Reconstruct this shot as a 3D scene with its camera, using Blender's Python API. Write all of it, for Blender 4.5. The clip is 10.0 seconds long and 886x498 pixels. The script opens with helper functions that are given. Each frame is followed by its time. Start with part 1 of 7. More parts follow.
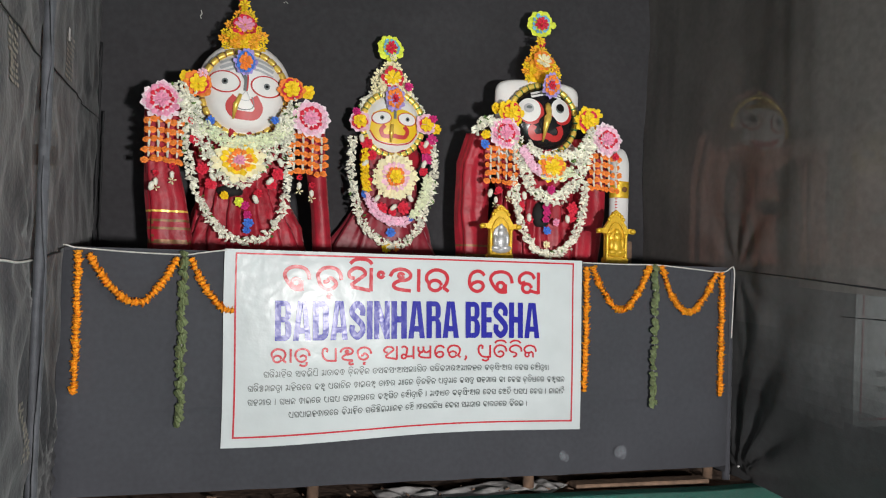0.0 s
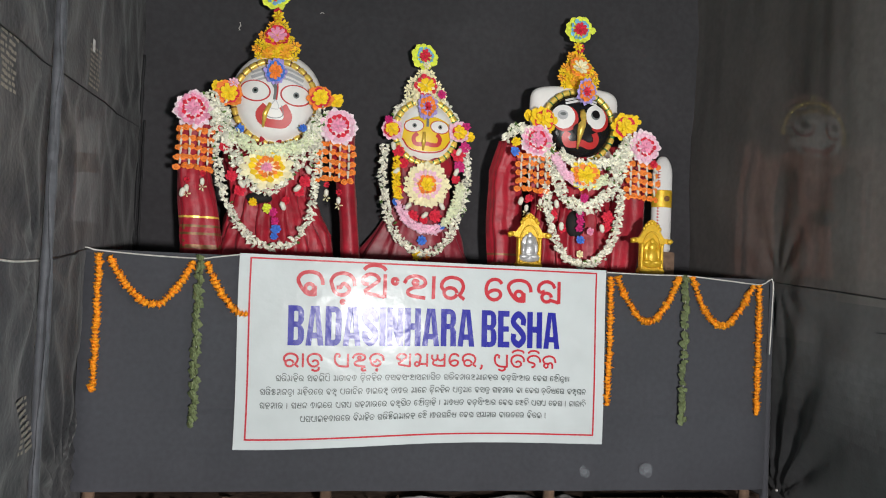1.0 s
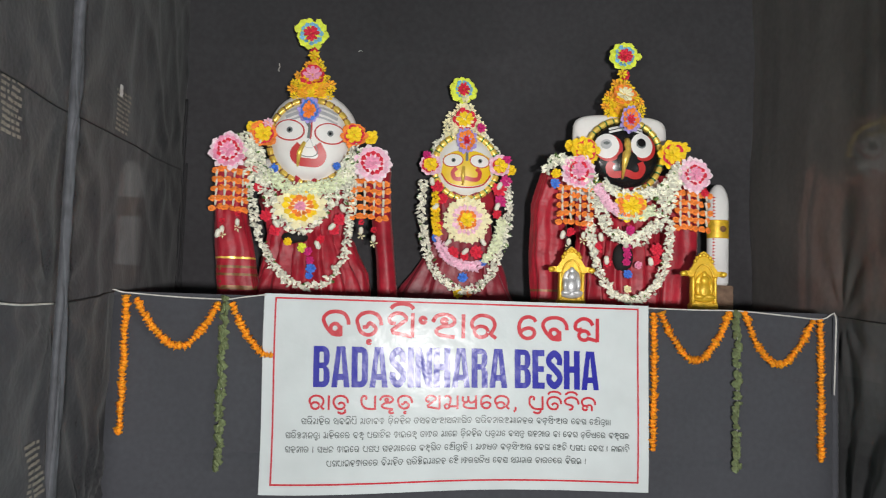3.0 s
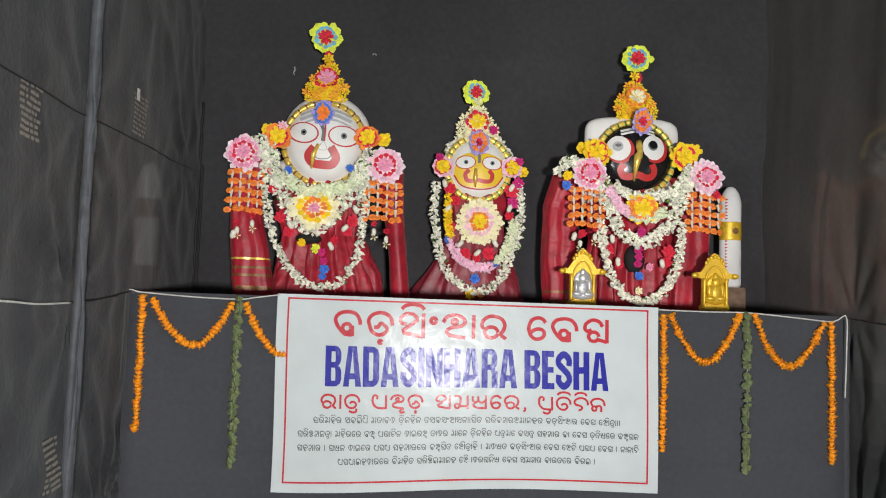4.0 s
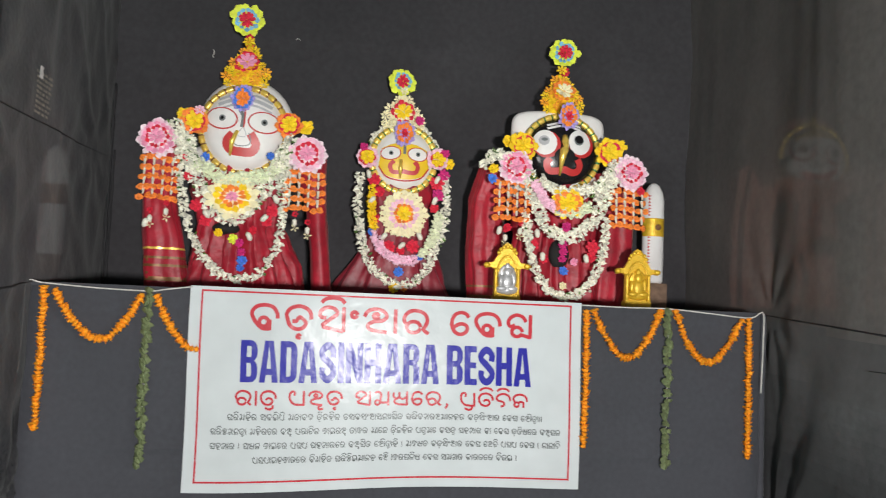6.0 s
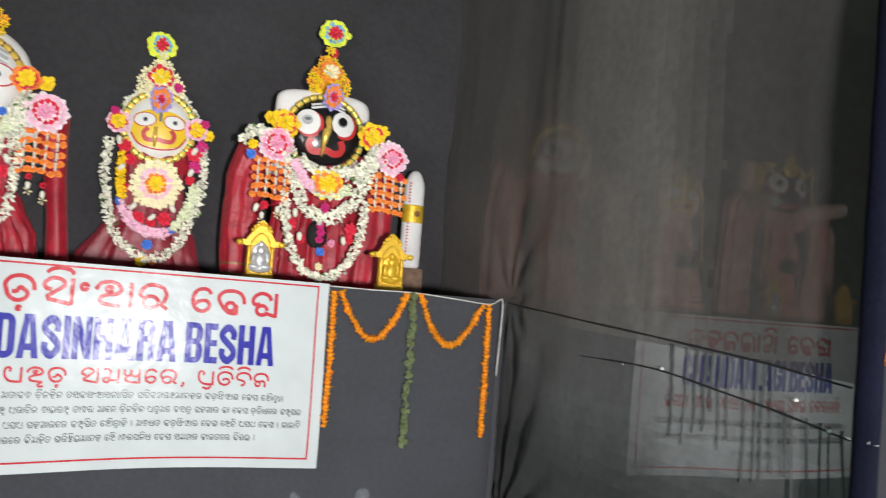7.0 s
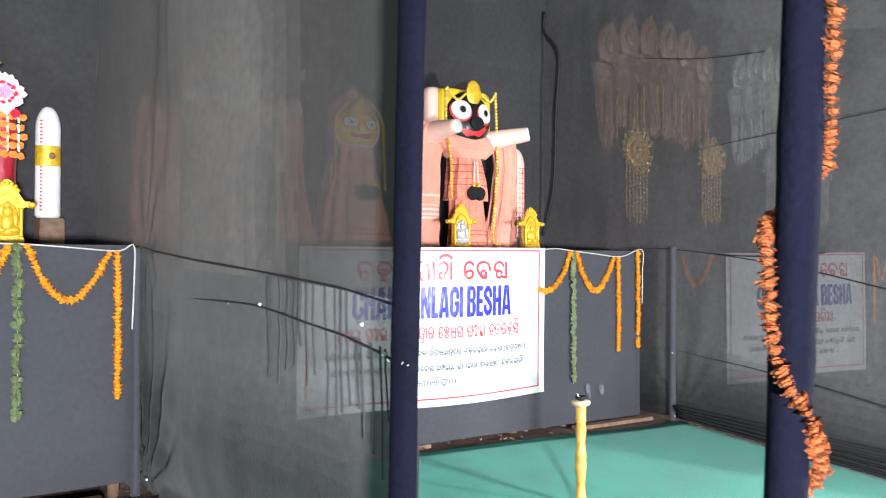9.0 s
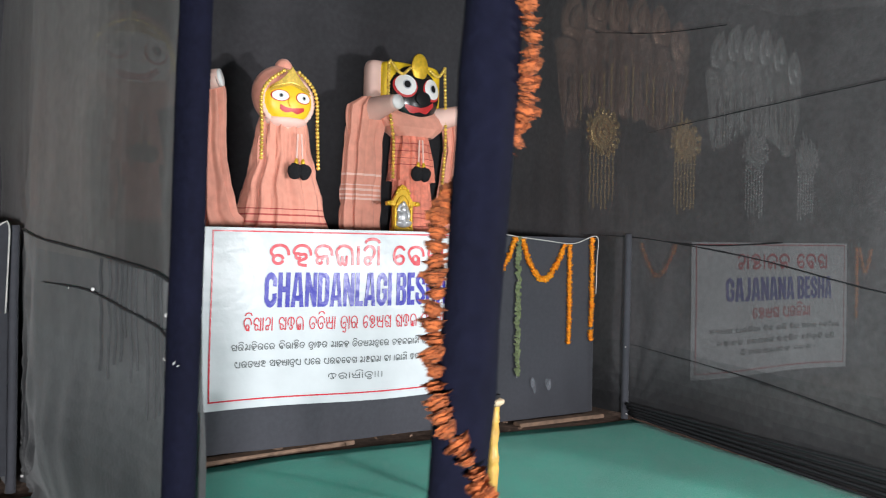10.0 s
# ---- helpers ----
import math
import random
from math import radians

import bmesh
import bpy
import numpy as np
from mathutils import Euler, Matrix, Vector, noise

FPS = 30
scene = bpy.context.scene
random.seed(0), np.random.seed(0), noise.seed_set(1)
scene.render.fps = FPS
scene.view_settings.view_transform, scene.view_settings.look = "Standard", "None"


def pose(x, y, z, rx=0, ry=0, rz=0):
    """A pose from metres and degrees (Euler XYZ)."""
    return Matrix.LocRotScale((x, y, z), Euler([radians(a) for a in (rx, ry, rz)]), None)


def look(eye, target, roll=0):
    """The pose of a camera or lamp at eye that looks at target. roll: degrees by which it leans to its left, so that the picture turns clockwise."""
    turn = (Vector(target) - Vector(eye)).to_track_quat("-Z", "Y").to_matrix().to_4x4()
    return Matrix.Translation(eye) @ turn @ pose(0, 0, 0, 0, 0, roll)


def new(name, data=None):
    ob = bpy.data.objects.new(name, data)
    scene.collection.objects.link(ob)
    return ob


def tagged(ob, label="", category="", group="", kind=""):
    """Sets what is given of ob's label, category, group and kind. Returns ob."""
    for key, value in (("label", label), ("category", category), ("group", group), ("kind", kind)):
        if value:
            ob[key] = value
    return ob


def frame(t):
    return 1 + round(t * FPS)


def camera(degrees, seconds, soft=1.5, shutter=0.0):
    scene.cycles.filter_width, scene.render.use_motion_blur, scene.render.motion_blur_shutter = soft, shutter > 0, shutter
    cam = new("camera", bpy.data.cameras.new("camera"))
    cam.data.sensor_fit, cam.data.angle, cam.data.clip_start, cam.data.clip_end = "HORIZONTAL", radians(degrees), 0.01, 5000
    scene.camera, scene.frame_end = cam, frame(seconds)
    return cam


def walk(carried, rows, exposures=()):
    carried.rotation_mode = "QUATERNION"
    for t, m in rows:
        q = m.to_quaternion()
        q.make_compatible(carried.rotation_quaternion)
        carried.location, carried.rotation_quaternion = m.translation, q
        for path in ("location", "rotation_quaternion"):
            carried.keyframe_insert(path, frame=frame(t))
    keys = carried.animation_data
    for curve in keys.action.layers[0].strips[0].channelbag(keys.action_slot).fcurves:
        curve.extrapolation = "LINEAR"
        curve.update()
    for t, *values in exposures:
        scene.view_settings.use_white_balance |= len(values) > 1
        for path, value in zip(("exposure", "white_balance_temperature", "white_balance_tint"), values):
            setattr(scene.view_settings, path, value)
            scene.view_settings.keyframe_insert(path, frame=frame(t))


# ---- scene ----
cam = camera(55.7, 10.0, soft=1.1, shutter=0.25)
PATH = [
    (0, (0.015, -0.283, 1.122), (0.607, 1.627, 1.162), 1.7),
    (0.5, (0.217, -0.276, 1.109), (0.684, 1.667, 1.18), 2.2),
    (1, (0.406, -0.339, 1.108), (0.777, 1.626, 1.171), 2.5),
    (1.5, (0.521, -0.313, 1.108), (0.838, 1.661, 1.18), 2.5),
    (2, (0.612, -0.211, 1.119), (0.9, 1.764, 1.244), 2.0),
    (2.5, (0.663, -0.199, 1.122), (0.92, 1.779, 1.266), 1.6),
    (3, (0.715, -0.237, 1.12), (0.871, 1.752, 1.265), 1.8),
    (3.2, (0.742, -0.257, 1.117), (0.849, 1.735, 1.261), 2.0),
    (4.5, (0.756, -0.283, 1.12), (0.871, 1.708, 1.267), 2.0),
    (5, (0.762, -0.274, 1.115), (0.89, 1.717, 1.261), 1.8),
    (5.2, (0.745, -0.265, 1.116), (0.882, 1.726, 1.251), 1.8),
    (6.5, (0.863, -0.164, 1.13), (1.352, 1.77, 1.272), 3.4),
    (7, (0.99, -0.248, 1.123), (1.742, 1.601, 1.25), 4.5),
    (7.5, (1.15, -0.3, 1.116), (2.084, 1.465, 1.224), 4.6),
    (8, (1.359, -0.286, 1.121), (2.5, 1.353, 1.217), 3.7),
    (8.5, (1.58, -0.272, 1.121), (2.796, 1.315, 1.176), 1.7),
    (9, (1.788, -0.322, 1.093), (2.976, 1.286, 1.119), 0.1),
    (9.5, (2.059, -0.403, 1.087), (3.24, 1.211, 1.073), 0.4),
    (10, (2.387, -0.335, 1.093), (3.549, 1.293, 1.084), 1.0),
]
walk(cam, [(t, look(eye, target, roll)) for t, eye, target, roll in PATH],
     exposures=[(0.0, 0.0, 6500, 10), (5.2, 0.0, 6500, 10), (6.5, 0.15, 6500, 10), (7.0, 0.25, 6450, 10), (7.5, 0.5, 6350, 10), (8.0, 0.85, 6250, 10), (8.5, 1.3, 6100, 10), (9.0, 1.1, 6050, 10), (9.5, 0.42, 6050, 10), (10.0, 0.12, 6150, 10)])

# world: a dim tent hall at night, lit by floodlights on stands in the aisle
world = bpy.data.worlds.new("World")
scene.world = world
world.use_nodes = True
world.node_tree.nodes["Background"].inputs[0].default_value = (0.9, 0.95, 1.0, 1)
world.node_tree.nodes["Background"].inputs[1].default_value = 0.006


def floodlight(x, y, z, tx, ty, tz, watts, size=0.35):
    data = bpy.data.lights.new("floodlight", "AREA")
    data.shape, data.size, data.size_y = "RECTANGLE", size, size * 0.7
    data.energy, data.color = watts, (1.0, 0.975, 0.95)
    ob = new("floodlight", data)
    ob.matrix_world = look((x, y, z), (tx, ty, tz))
    return ob


floodlight(1.30, -2.5, 0.80, 1.3, 4.0, 1.7, 370)
floodlight(5.5, -0.70, 0.90, 5.1, 4.0, 1.6, 108)
floodlight(8.3, -2.5, 0.9, 8.6, 4.0, 1.7, 270)
floodlight(-2.3, -2.5, 0.9, -2.3, 4.0, 1.6, 85)


# ---- materials ----
def mat(name, color, rough=0.6, metal=0.0, vary=0.15, scale=40.0, bump=0.0, bump_scale=200.0, sheen=0.0, spec=0.5,
        clear=0.0, big=0.0, big_scale=3.0, rand=0.0, trans=0.0):
    m = bpy.data.materials.new(name)
    m.use_nodes = True
    nt = m.node_tree
    b = nt.nodes["Principled BSDF"]
    b.inputs["Roughness"].default_value = rough
    b.inputs["Metallic"].default_value = metal
    b.inputs["Specular IOR Level"].default_value = spec
    b.inputs["Sheen Weight"].default_value = sheen
    b.inputs["Coat Weight"].default_value = clear
    co = nt.nodes.new("ShaderNodeTexCoord")
    n = nt.nodes.new("ShaderNodeTexNoise")
    n.inputs["Scale"].default_value, n.inputs["Detail"].default_value = scale, 4
    nt.links.new(co.outputs["Object"], n.inputs["Vector"])
    hsv = nt.nodes.new("ShaderNodeHueSaturation")
    hsv.inputs["Color"].default_value = (*color, 1)
    mr = nt.nodes.new("ShaderNodeMapRange")
    mr.inputs[1].default_value, mr.inputs[2].default_value = 0.3, 0.7
    mr.inputs[3].default_value, mr.inputs[4].default_value = 1 - vary, 1 + vary
    nt.links.new(n.outputs["Fac"], mr.inputs[0])
    value = mr.outputs[0]
    if big:
        n2 = nt.nodes.new("ShaderNodeTexNoise")
        n2.inputs["Scale"].default_value, n2.inputs["Detail"].default_value = big_scale, 6
        nt.links.new(co.outputs["Object"], n2.inputs["Vector"])
        mr2 = nt.nodes.new("ShaderNodeMapRange")
        mr2.inputs[1].default_value, mr2.inputs[2].default_value = 0.3, 0.7
        mr2.inputs[3].default_value, mr2.inputs[4].default_value = 1 - big, 1 + big
        nt.links.new(n2.outputs["Fac"], mr2.inputs[0])
        mul = nt.nodes.new("ShaderNodeMath")
        mul.operation = "MULTIPLY"
        nt.links.new(value, mul.inputs[0])
        nt.links.new(mr2.outputs[0], mul.inputs[1])
        value = mul.outputs[0]
    if rand:
        info = nt.nodes.new("ShaderNodeNewGeometry")
        mr3 = nt.nodes.new("ShaderNodeMapRange")
        mr3.inputs[3].default_value, mr3.inputs[4].default_value = 1 - rand, 1 + rand
        nt.links.new(info.outputs["Random Per Island"], mr3.inputs[0])
        mul = nt.nodes.new("ShaderNodeMath")
        mul.operation = "MULTIPLY"
        nt.links.new(value, mul.inputs[0])
        nt.links.new(mr3.outputs[0], mul.inputs[1])
        value = mul.outputs[0]
    nt.links.new(value, hsv.inputs["Value"])
    nt.links.new(hsv.outputs[0], b.inputs["Base Color"])
    if bump:
        nb = nt.nodes.new("ShaderNodeTexNoise")
        nb.inputs["Scale"].default_value, nb.inputs["Detail"].default_value = bump_scale, 3
        nt.links.new(co.outputs["Object"], nb.inputs["Vector"])
        bp = nt.nodes.new("ShaderNodeBump")
        bp.inputs["Strength"].default_value, bp.inputs["Distance"].default_value = bump, 0.01
        nt.links.new(nb.outputs["Fac"], bp.inputs["Height"])
        nt.links.new(bp.outputs[0], b.inputs["Normal"])
    if trans:
        t = nt.nodes.new("ShaderNodeBsdfTransparent")
        mix = nt.nodes.new("ShaderNodeMixShader")
        mix.inputs[0].default_value = trans
        nt.links.new(b.outputs[0], mix.inputs[1])
        nt.links.new(t.outputs[0], mix.inputs[2])
        nt.links.new(mix.outputs[0], nt.nodes["Material Output"].inputs[0])
    return m


BLACK_CLOTH = mat("black_cloth", (0.042, 0.0405, 0.0445), 0.85, vary=0.12, scale=30, bump=0.15, bump_scale=500, sheen=0.08, spec=0.25, big=0.16, big_scale=1.2)
TABLE_CLOTH = mat("grey_black_cloth", (0.047, 0.048, 0.057), 0.8, vary=0.08, scale=40, bump=0.15, bump_scale=500, sheen=0.1, spec=0.3, big=0.12, big_scale=1.5)
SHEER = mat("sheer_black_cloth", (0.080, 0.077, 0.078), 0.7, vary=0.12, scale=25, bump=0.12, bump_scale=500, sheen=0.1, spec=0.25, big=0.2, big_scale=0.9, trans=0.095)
# darkness near the floor is put into the colour, in six steps
DARK_STEPS = [mat("dark_stepped_cloth", (0.072 - 0.009 * i, 0.071 - 0.0088 * i, 0.073 - 0.0088 * i), 0.7, vary=0.15, scale=25, bump=0.2, bump_scale=80, sheen=0.1, spec=0.25, big=0.3, big_scale=1.1, trans=0.10 - 0.016 * i) for i in range(6)]
# lit haze painted into the cloth's colour, from pale and dense to dark, clearer
HAZE_STEPS = [mat("haze_stepped_cloth", (0.116 - 0.0144 * i, 0.106 - 0.0133 * i, 0.102 - 0.0128 * i), 0.75, vary=0.12, scale=25, bump=0.12, bump_scale=500, sheen=0.06, spec=0.22, big=0.2, big_scale=0.9, trans=0.012 + 0.0050 * i) for i in range(6)]
# towards the back the painted haze clears again in five steps
CLEARING_STEPS = [mat("haze_clearing_cloth", (0.122 - 0.006 * i, 0.112 - 0.0056 * i, 0.108 - 0.0054 * i), 0.75, vary=0.12, scale=25, bump=0.12, bump_scale=500, sheen=0.06, spec=0.22, big=0.2, big_scale=0.9, trans=0.016 + 0.008 * i) for i in range(5)]
NET = mat("thin_black_net", (0.080, 0.076, 0.078), 0.7, vary=0.14, scale=25, bump=0.3, bump_scale=60, sheen=0.1, spec=0.25, big=0.25, big_scale=0.9, trans=0.15)
SIDE_NET = mat("thin_black_net", (0.030, 0.0295, 0.034), 0.6, vary=0.16, scale=25, bump=0.35, bump_scale=45, sheen=0.12, spec=0.3, big=0.35, big_scale=1.4, trans=0.17)
SLEEVE = mat("worn_black_sleeve", (0.062, 0.064, 0.074), 0.65, vary=0.25, scale=18, bump=0.4, bump_scale=40, sheen=0.1, spec=0.35, big=0.3, big_scale=3)
NAVY = mat("navy_cloth", (0.0037, 0.0039, 0.0105), 0.9, vary=0.15, scale=60, bump=0.3, bump_scale=60, spec=0.08, big=0.2, big_scale=5)
EARTH = mat("earth", (0.16, 0.10, 0.07), 0.95, vary=0.35, scale=25, bump=0.8, bump_scale=30, big=0.3, big_scale=4)
CARPET = mat("green_carpet", (0.010, 0.27, 0.195), 0.95, vary=0.15, scale=120, bump=0.5, bump_scale=300, sheen=0.2, spec=0.1, big=0.14, big_scale=2.5)
VINYL = mat("white_vinyl", (0.545, 0.575, 0.590), 0.24, vary=0.03, scale=8, bump=0.30, bump_scale=13, spec=0.12, big=0.04)
RED_INK = mat("red_ink", (0.50, 0.035, 0.05), 0.24, vary=0.06, bump=0.32, bump_scale=13, spec=0.20)
BLUE_INK = mat("blue_ink", (0.028, 0.028, 0.30), 0.24, vary=0.06, bump=0.32, bump_scale=13, spec=0.20)
GREY_INK = mat("grey_ink", (0.07, 0.08, 0.08), 0.35, vary=0.08)
DUSTY = mat("dusty_black_cloth", (0.10, 0.10, 0.105), 0.85, vary=0.2, scale=20, bump=0.2, bump_scale=400, sheen=0.2, spec=0.2, big=0.3, big_scale=1.5)
STRING = mat("white_string", (0.55, 0.53, 0.50), 0.8, vary=0.2)
ROPE = mat("black_cord", (0.012, 0.012, 0.014), 0.7)
MARIGOLD = mat("marigold_petals", (1.0, 0.40, 0.012), 0.7, vary=0.15, scale=120, bump=0.6, bump_scale=250, rand=0.18)
DRY_MARIGOLD = mat("withered_marigold", (0.24, 0.058, 0.012), 0.9, vary=0.45, scale=60, bump=0.6, bump_scale=200, rand=0.3)
LEAF = mat("folded_leaf", (0.105, 0.128, 0.058), 0.6, vary=0.35, scale=30, bump=0.3, bump_scale=90, rand=0.35)
WOOD = mat("bare_wood", (0.19, 0.12, 0.08), 0.8, vary=0.3, scale=20, bump=0.4, bump_scale=60)
STAMP = mat("stamp_ink", (0.22, 0.195, 0.165), 0.8, vary=0.3, scale=60)
GOLD_PAINT = mat("gold_paint", (0.80, 0.50, 0.035), 0.36, metal=0.3, vary=0.15, scale=40, bump=0.25, bump_scale=120, big=0.15, big_scale=12)
YELLOW_WOOD = mat("yellow_painted_wood", (0.52, 0.30, 0.06), 0.45, vary=0.2, scale=25, bump=0.2, bump_scale=60, big=0.2, big_scale=12)
PALE_WOOD = mat("pale_wood", (0.55, 0.42, 0.28), 0.7, vary=0.2, scale=30)
RAG = mat("pale_rag", (0.55, 0.53, 0.52), 0.9, vary=0.3, scale=12, bump=0.4, bump_scale=30)


# ---- helpers of shape ----
def part(name, bm, materials, parent=None, label="", smooth=False):
    me = bpy.data.meshes.new(name)
    bm.normal_update()
    bm.to_mesh(me)
    bm.free()
    for m in materials if isinstance(materials, (list, tuple)) else [materials]:
        me.materials.append(m)
    if smooth:
        me.polygons.foreach_set("use_smooth", [True] * len(me.polygons))
        if smooth == "sheet":
            me.set_sharp_from_angle(angle=radians(40))
    ob = new(name, me)
    if parent:
        ob.parent = parent
    if label:
        tagged(ob, label)
    return ob


def base(name, x, y, z, label, category, group="", kind="", rz=0):
    ob = new(name)
    ob.empty_display_size = 0.1
    ob.matrix_world = pose(x, y, z, 0, 0, rz)
    return tagged(ob, label, category, group, kind)


def grid(nu, nv, f, bm=None, mi=0, closed=False):
    """A sheet of nu x nv faces, f(u, v) its points for u, v from 0 to 1."""
    bm = bm or bmesh.new()
    rows = [[bm.verts.new(f(i / nu, j / nv)) for i in range(nu if closed else nu + 1)] for j in range(nv + 1)]
    n = nu if closed else nu + 1
    for j in range(nv):
        for i in range(nu):
            k = (i + 1) % n
            bm.faces.new((rows[j][i], rows[j][k], rows[j + 1][k], rows[j + 1][i])).material_index = mi
    return bm


def thick(bm, d):
    """Give a sheet a thickness d."""
    bmesh.ops.recalc_face_normals(bm, faces=bm.faces)
    bmesh.ops.solidify(bm, geom=bm.faces[:], thickness=d)
    return bm


def box(bm, x0, y0, z0, x1, y1, z1, mi=0, bevel=0.0):
    r = bmesh.ops.create_cube(bm, size=1, matrix=Matrix.Translation(((x0 + x1) / 2, (y0 + y1) / 2, (z0 + z1) / 2)) @ Matrix.Diagonal((x1 - x0, y1 - y0, z1 - z0, 1)))
    faces = {f for v in r["verts"] for f in v.link_faces}
    for f in faces:
        f.material_index = mi
    if bevel:
        edges = {e for v in r["verts"] for e in v.link_edges}
        for f in bmesh.ops.bevel(bm, geom=list(edges), offset=bevel, segments=2, affect="EDGES")["faces"]:
            f.material_index = mi
    return bm


def tube(bm, pts, r, n=6, mi=0, wob=0.0):
    """A round cord through the points; r a number or one a point."""
    pts = [Vector(p) for p in pts]
    rings = []
    for i, p in enumerate(pts):
        d = (pts[min(i + 1, len(pts) - 1)] - pts[max(i - 1, 0)]).normalized()
        a = d.cross(Vector((0.3, 1, 0.1)) if abs(d.y) < 0.9 else Vector((1, 0, 0.2))).normalized()
        b = d.cross(a)
        rr = r[i] if isinstance(r, (list, tuple)) else r
        rings.append([bm.verts.new(p + (a * math.cos(k * 2 * math.pi / n) + b * math.sin(k * 2 * math.pi / n)) * rr * (1 + wob * (random.random() - 0.5))) for k in range(n)])
    for a, b in zip(rings, rings[1:]):
        for k in range(n):
            bm.faces.new((a[k], a[(k + 1) % n], b[(k + 1) % n], b[k])).material_index = mi
    bm.faces.new(rings[0][::-1]).material_index = mi
    bm.faces.new(rings[-1]).material_index = mi
    return bm


def lathe(bm, profile, n=20, c=(0, 0, 0), mi=0, sx=1.0, sy=1.0):
    """Turned shape round z: profile of (radius, height)."""
    rings = [[bm.verts.new((c[0] + r * sx * math.cos(k * 2 * math.pi / n), c[1] + r * sy * math.sin(k * 2 * math.pi / n), c[2] + z)) for k in range(n)] for r, z in profile]
    for a, b in zip(rings, rings[1:]):
        for k in range(n):
            bm.faces.new((a[k], a[(k + 1) % n], b[(k + 1) % n], b[k])).material_index = mi
    bm.faces.new(rings[0][::-1]).material_index = mi
    bm.faces.new(rings[-1]).material_index = mi
    return bm


def curve(pts, n):
    """n + 1 points evenly along a smooth line through pts (Catmull-Rom)."""
    p = [Vector(q) for q in pts]
    p = [p[0] * 2 - p[1]] + p + [p[-1] * 2 - p[-2]]
    fine = []
    for i in range(1, len(p) - 2):
        for s in range(24):
            t = s / 24
            fine.append(0.5 * (2 * p[i] + (p[i + 1] - p[i - 1]) * t + (2 * p[i - 1] - 5 * p[i] + 4 * p[i + 1] - p[i + 2]) * t * t + (3 * p[i] - p[i - 1] - 3 * p[i + 1] + p[i + 2]) * t ** 3))
    fine.append(p[-2])
    acc = [0.0]
    for a, b in zip(fine, fine[1:]):
        acc.append(acc[-1] + (b - a).length)
    out, j = [], 0
    for i in range(n + 1):
        s = acc[-1] * i / n
        while j < len(acc) - 2 and acc[j + 1] < s:
            j += 1
        f = (s - acc[j]) / max(1e-9, acc[j + 1] - acc[j])
        out.append(fine[j].lerp(fine[j + 1], min(1, f)))
    return out


def nz(x, y=0.0, z=0.0):
    return noise.noise((x, y, z))


# ---- the setting ----
FLOOR, TOP, FRONT, BACK, ROOF = -0.04, 1.16, 3.75, 4.93, 3.60
WALL_L, WALL_R, WALL_2 = -0.54, 3.04, 6.68

def ground_z(y):
    """The ground falls gently from the stages to the aisle."""
    return FLOOR - 0.075 * max(0.0, 3.55 - y)


bm = grid(90, 40, lambda u, v: (-6 + 18 * u, -3.6 + 9 * v, ground_z(-3.6 + 9 * v) - 0.012 + 0.012 * nz(u * 40, v * 20)))
tagged(part("ground", bm, EARTH, smooth=True), "trodden brown earth under the carpet and platforms", "ground", kind="structure")


def carpet_pt(u, v):
    x = -4.2 + 10.82 * u
    y = -2.6 + (6.16 + 0.03 * math.sin(x * 1.7) + (0.10 if x < 4.2 else 0.10 - 0.09 * (x - 4.2))) * v
    return (x, y, ground_z(y) + 0.012 + 0.004 * nz(x * 2, y * 2) + 0.006 * max(0, nz(x * 1.1 + 5, y * 3.1)))


carpet = part("carpet", thick(grid(120, 60, carpet_pt), 0.006), CARPET, smooth=True)
tagged(carpet, "flat green floor carpet, slightly rumpled, laid on earth", "carpet", kind="structure")


def back_pt(u, v):
    x = -5.2 + 16 * u
    z = FLOOR + (ROOF - FLOOR) * v
    lap = -0.012 if z > 2.68 + 0.03 * nz(x * 0.6) else 0.0
    return (x, BACK + lap + 0.012 * nz(x * 1.5, z * 1.5) + 0.006 * nz(x * 6, z * 1.2, 3), z)


tagged(part("wall_back", thick(grid(200, 150, back_pt), 0.01), BLACK_CLOTH, smooth=True), "taut black cloth back wall with faint creases", "wall", kind="structure")
bm = grid(40, 60, lambda u, v: (-5.2 + 16 * u, -3.4 + 8.4 * v, ROOF + 0.05 * math.sin(v * 14 + 3 * nz(u * 6, v * 3)) + 0.05 * nz(u * 30, v * 12)))
tagged(part("ceiling", thick(bm, 0.012), DUSTY, smooth=True), "black cloth tent ceiling, sagging in shallow folds", "ceiling", kind="structure")
for name, f in (("wall_front", lambda u, v: (-5.2 + 16 * u, -3.4, FLOOR - 0.55 + 4.4 * v)), ("wall_west", lambda u, v: (-5.2, -3.4 + 8.4 * u, FLOOR - 0.55 + 4.4 * v)),
                ("wall_east", lambda u, v: (10.8, -3.4 + 8.4 * u, FLOOR - 0.55 + 4.4 * v))):
    tagged(part(name, thick(grid(8, 4, f), 0.012), BLACK_CLOTH), "plain black cloth closing the hall", "wall", kind="structure")


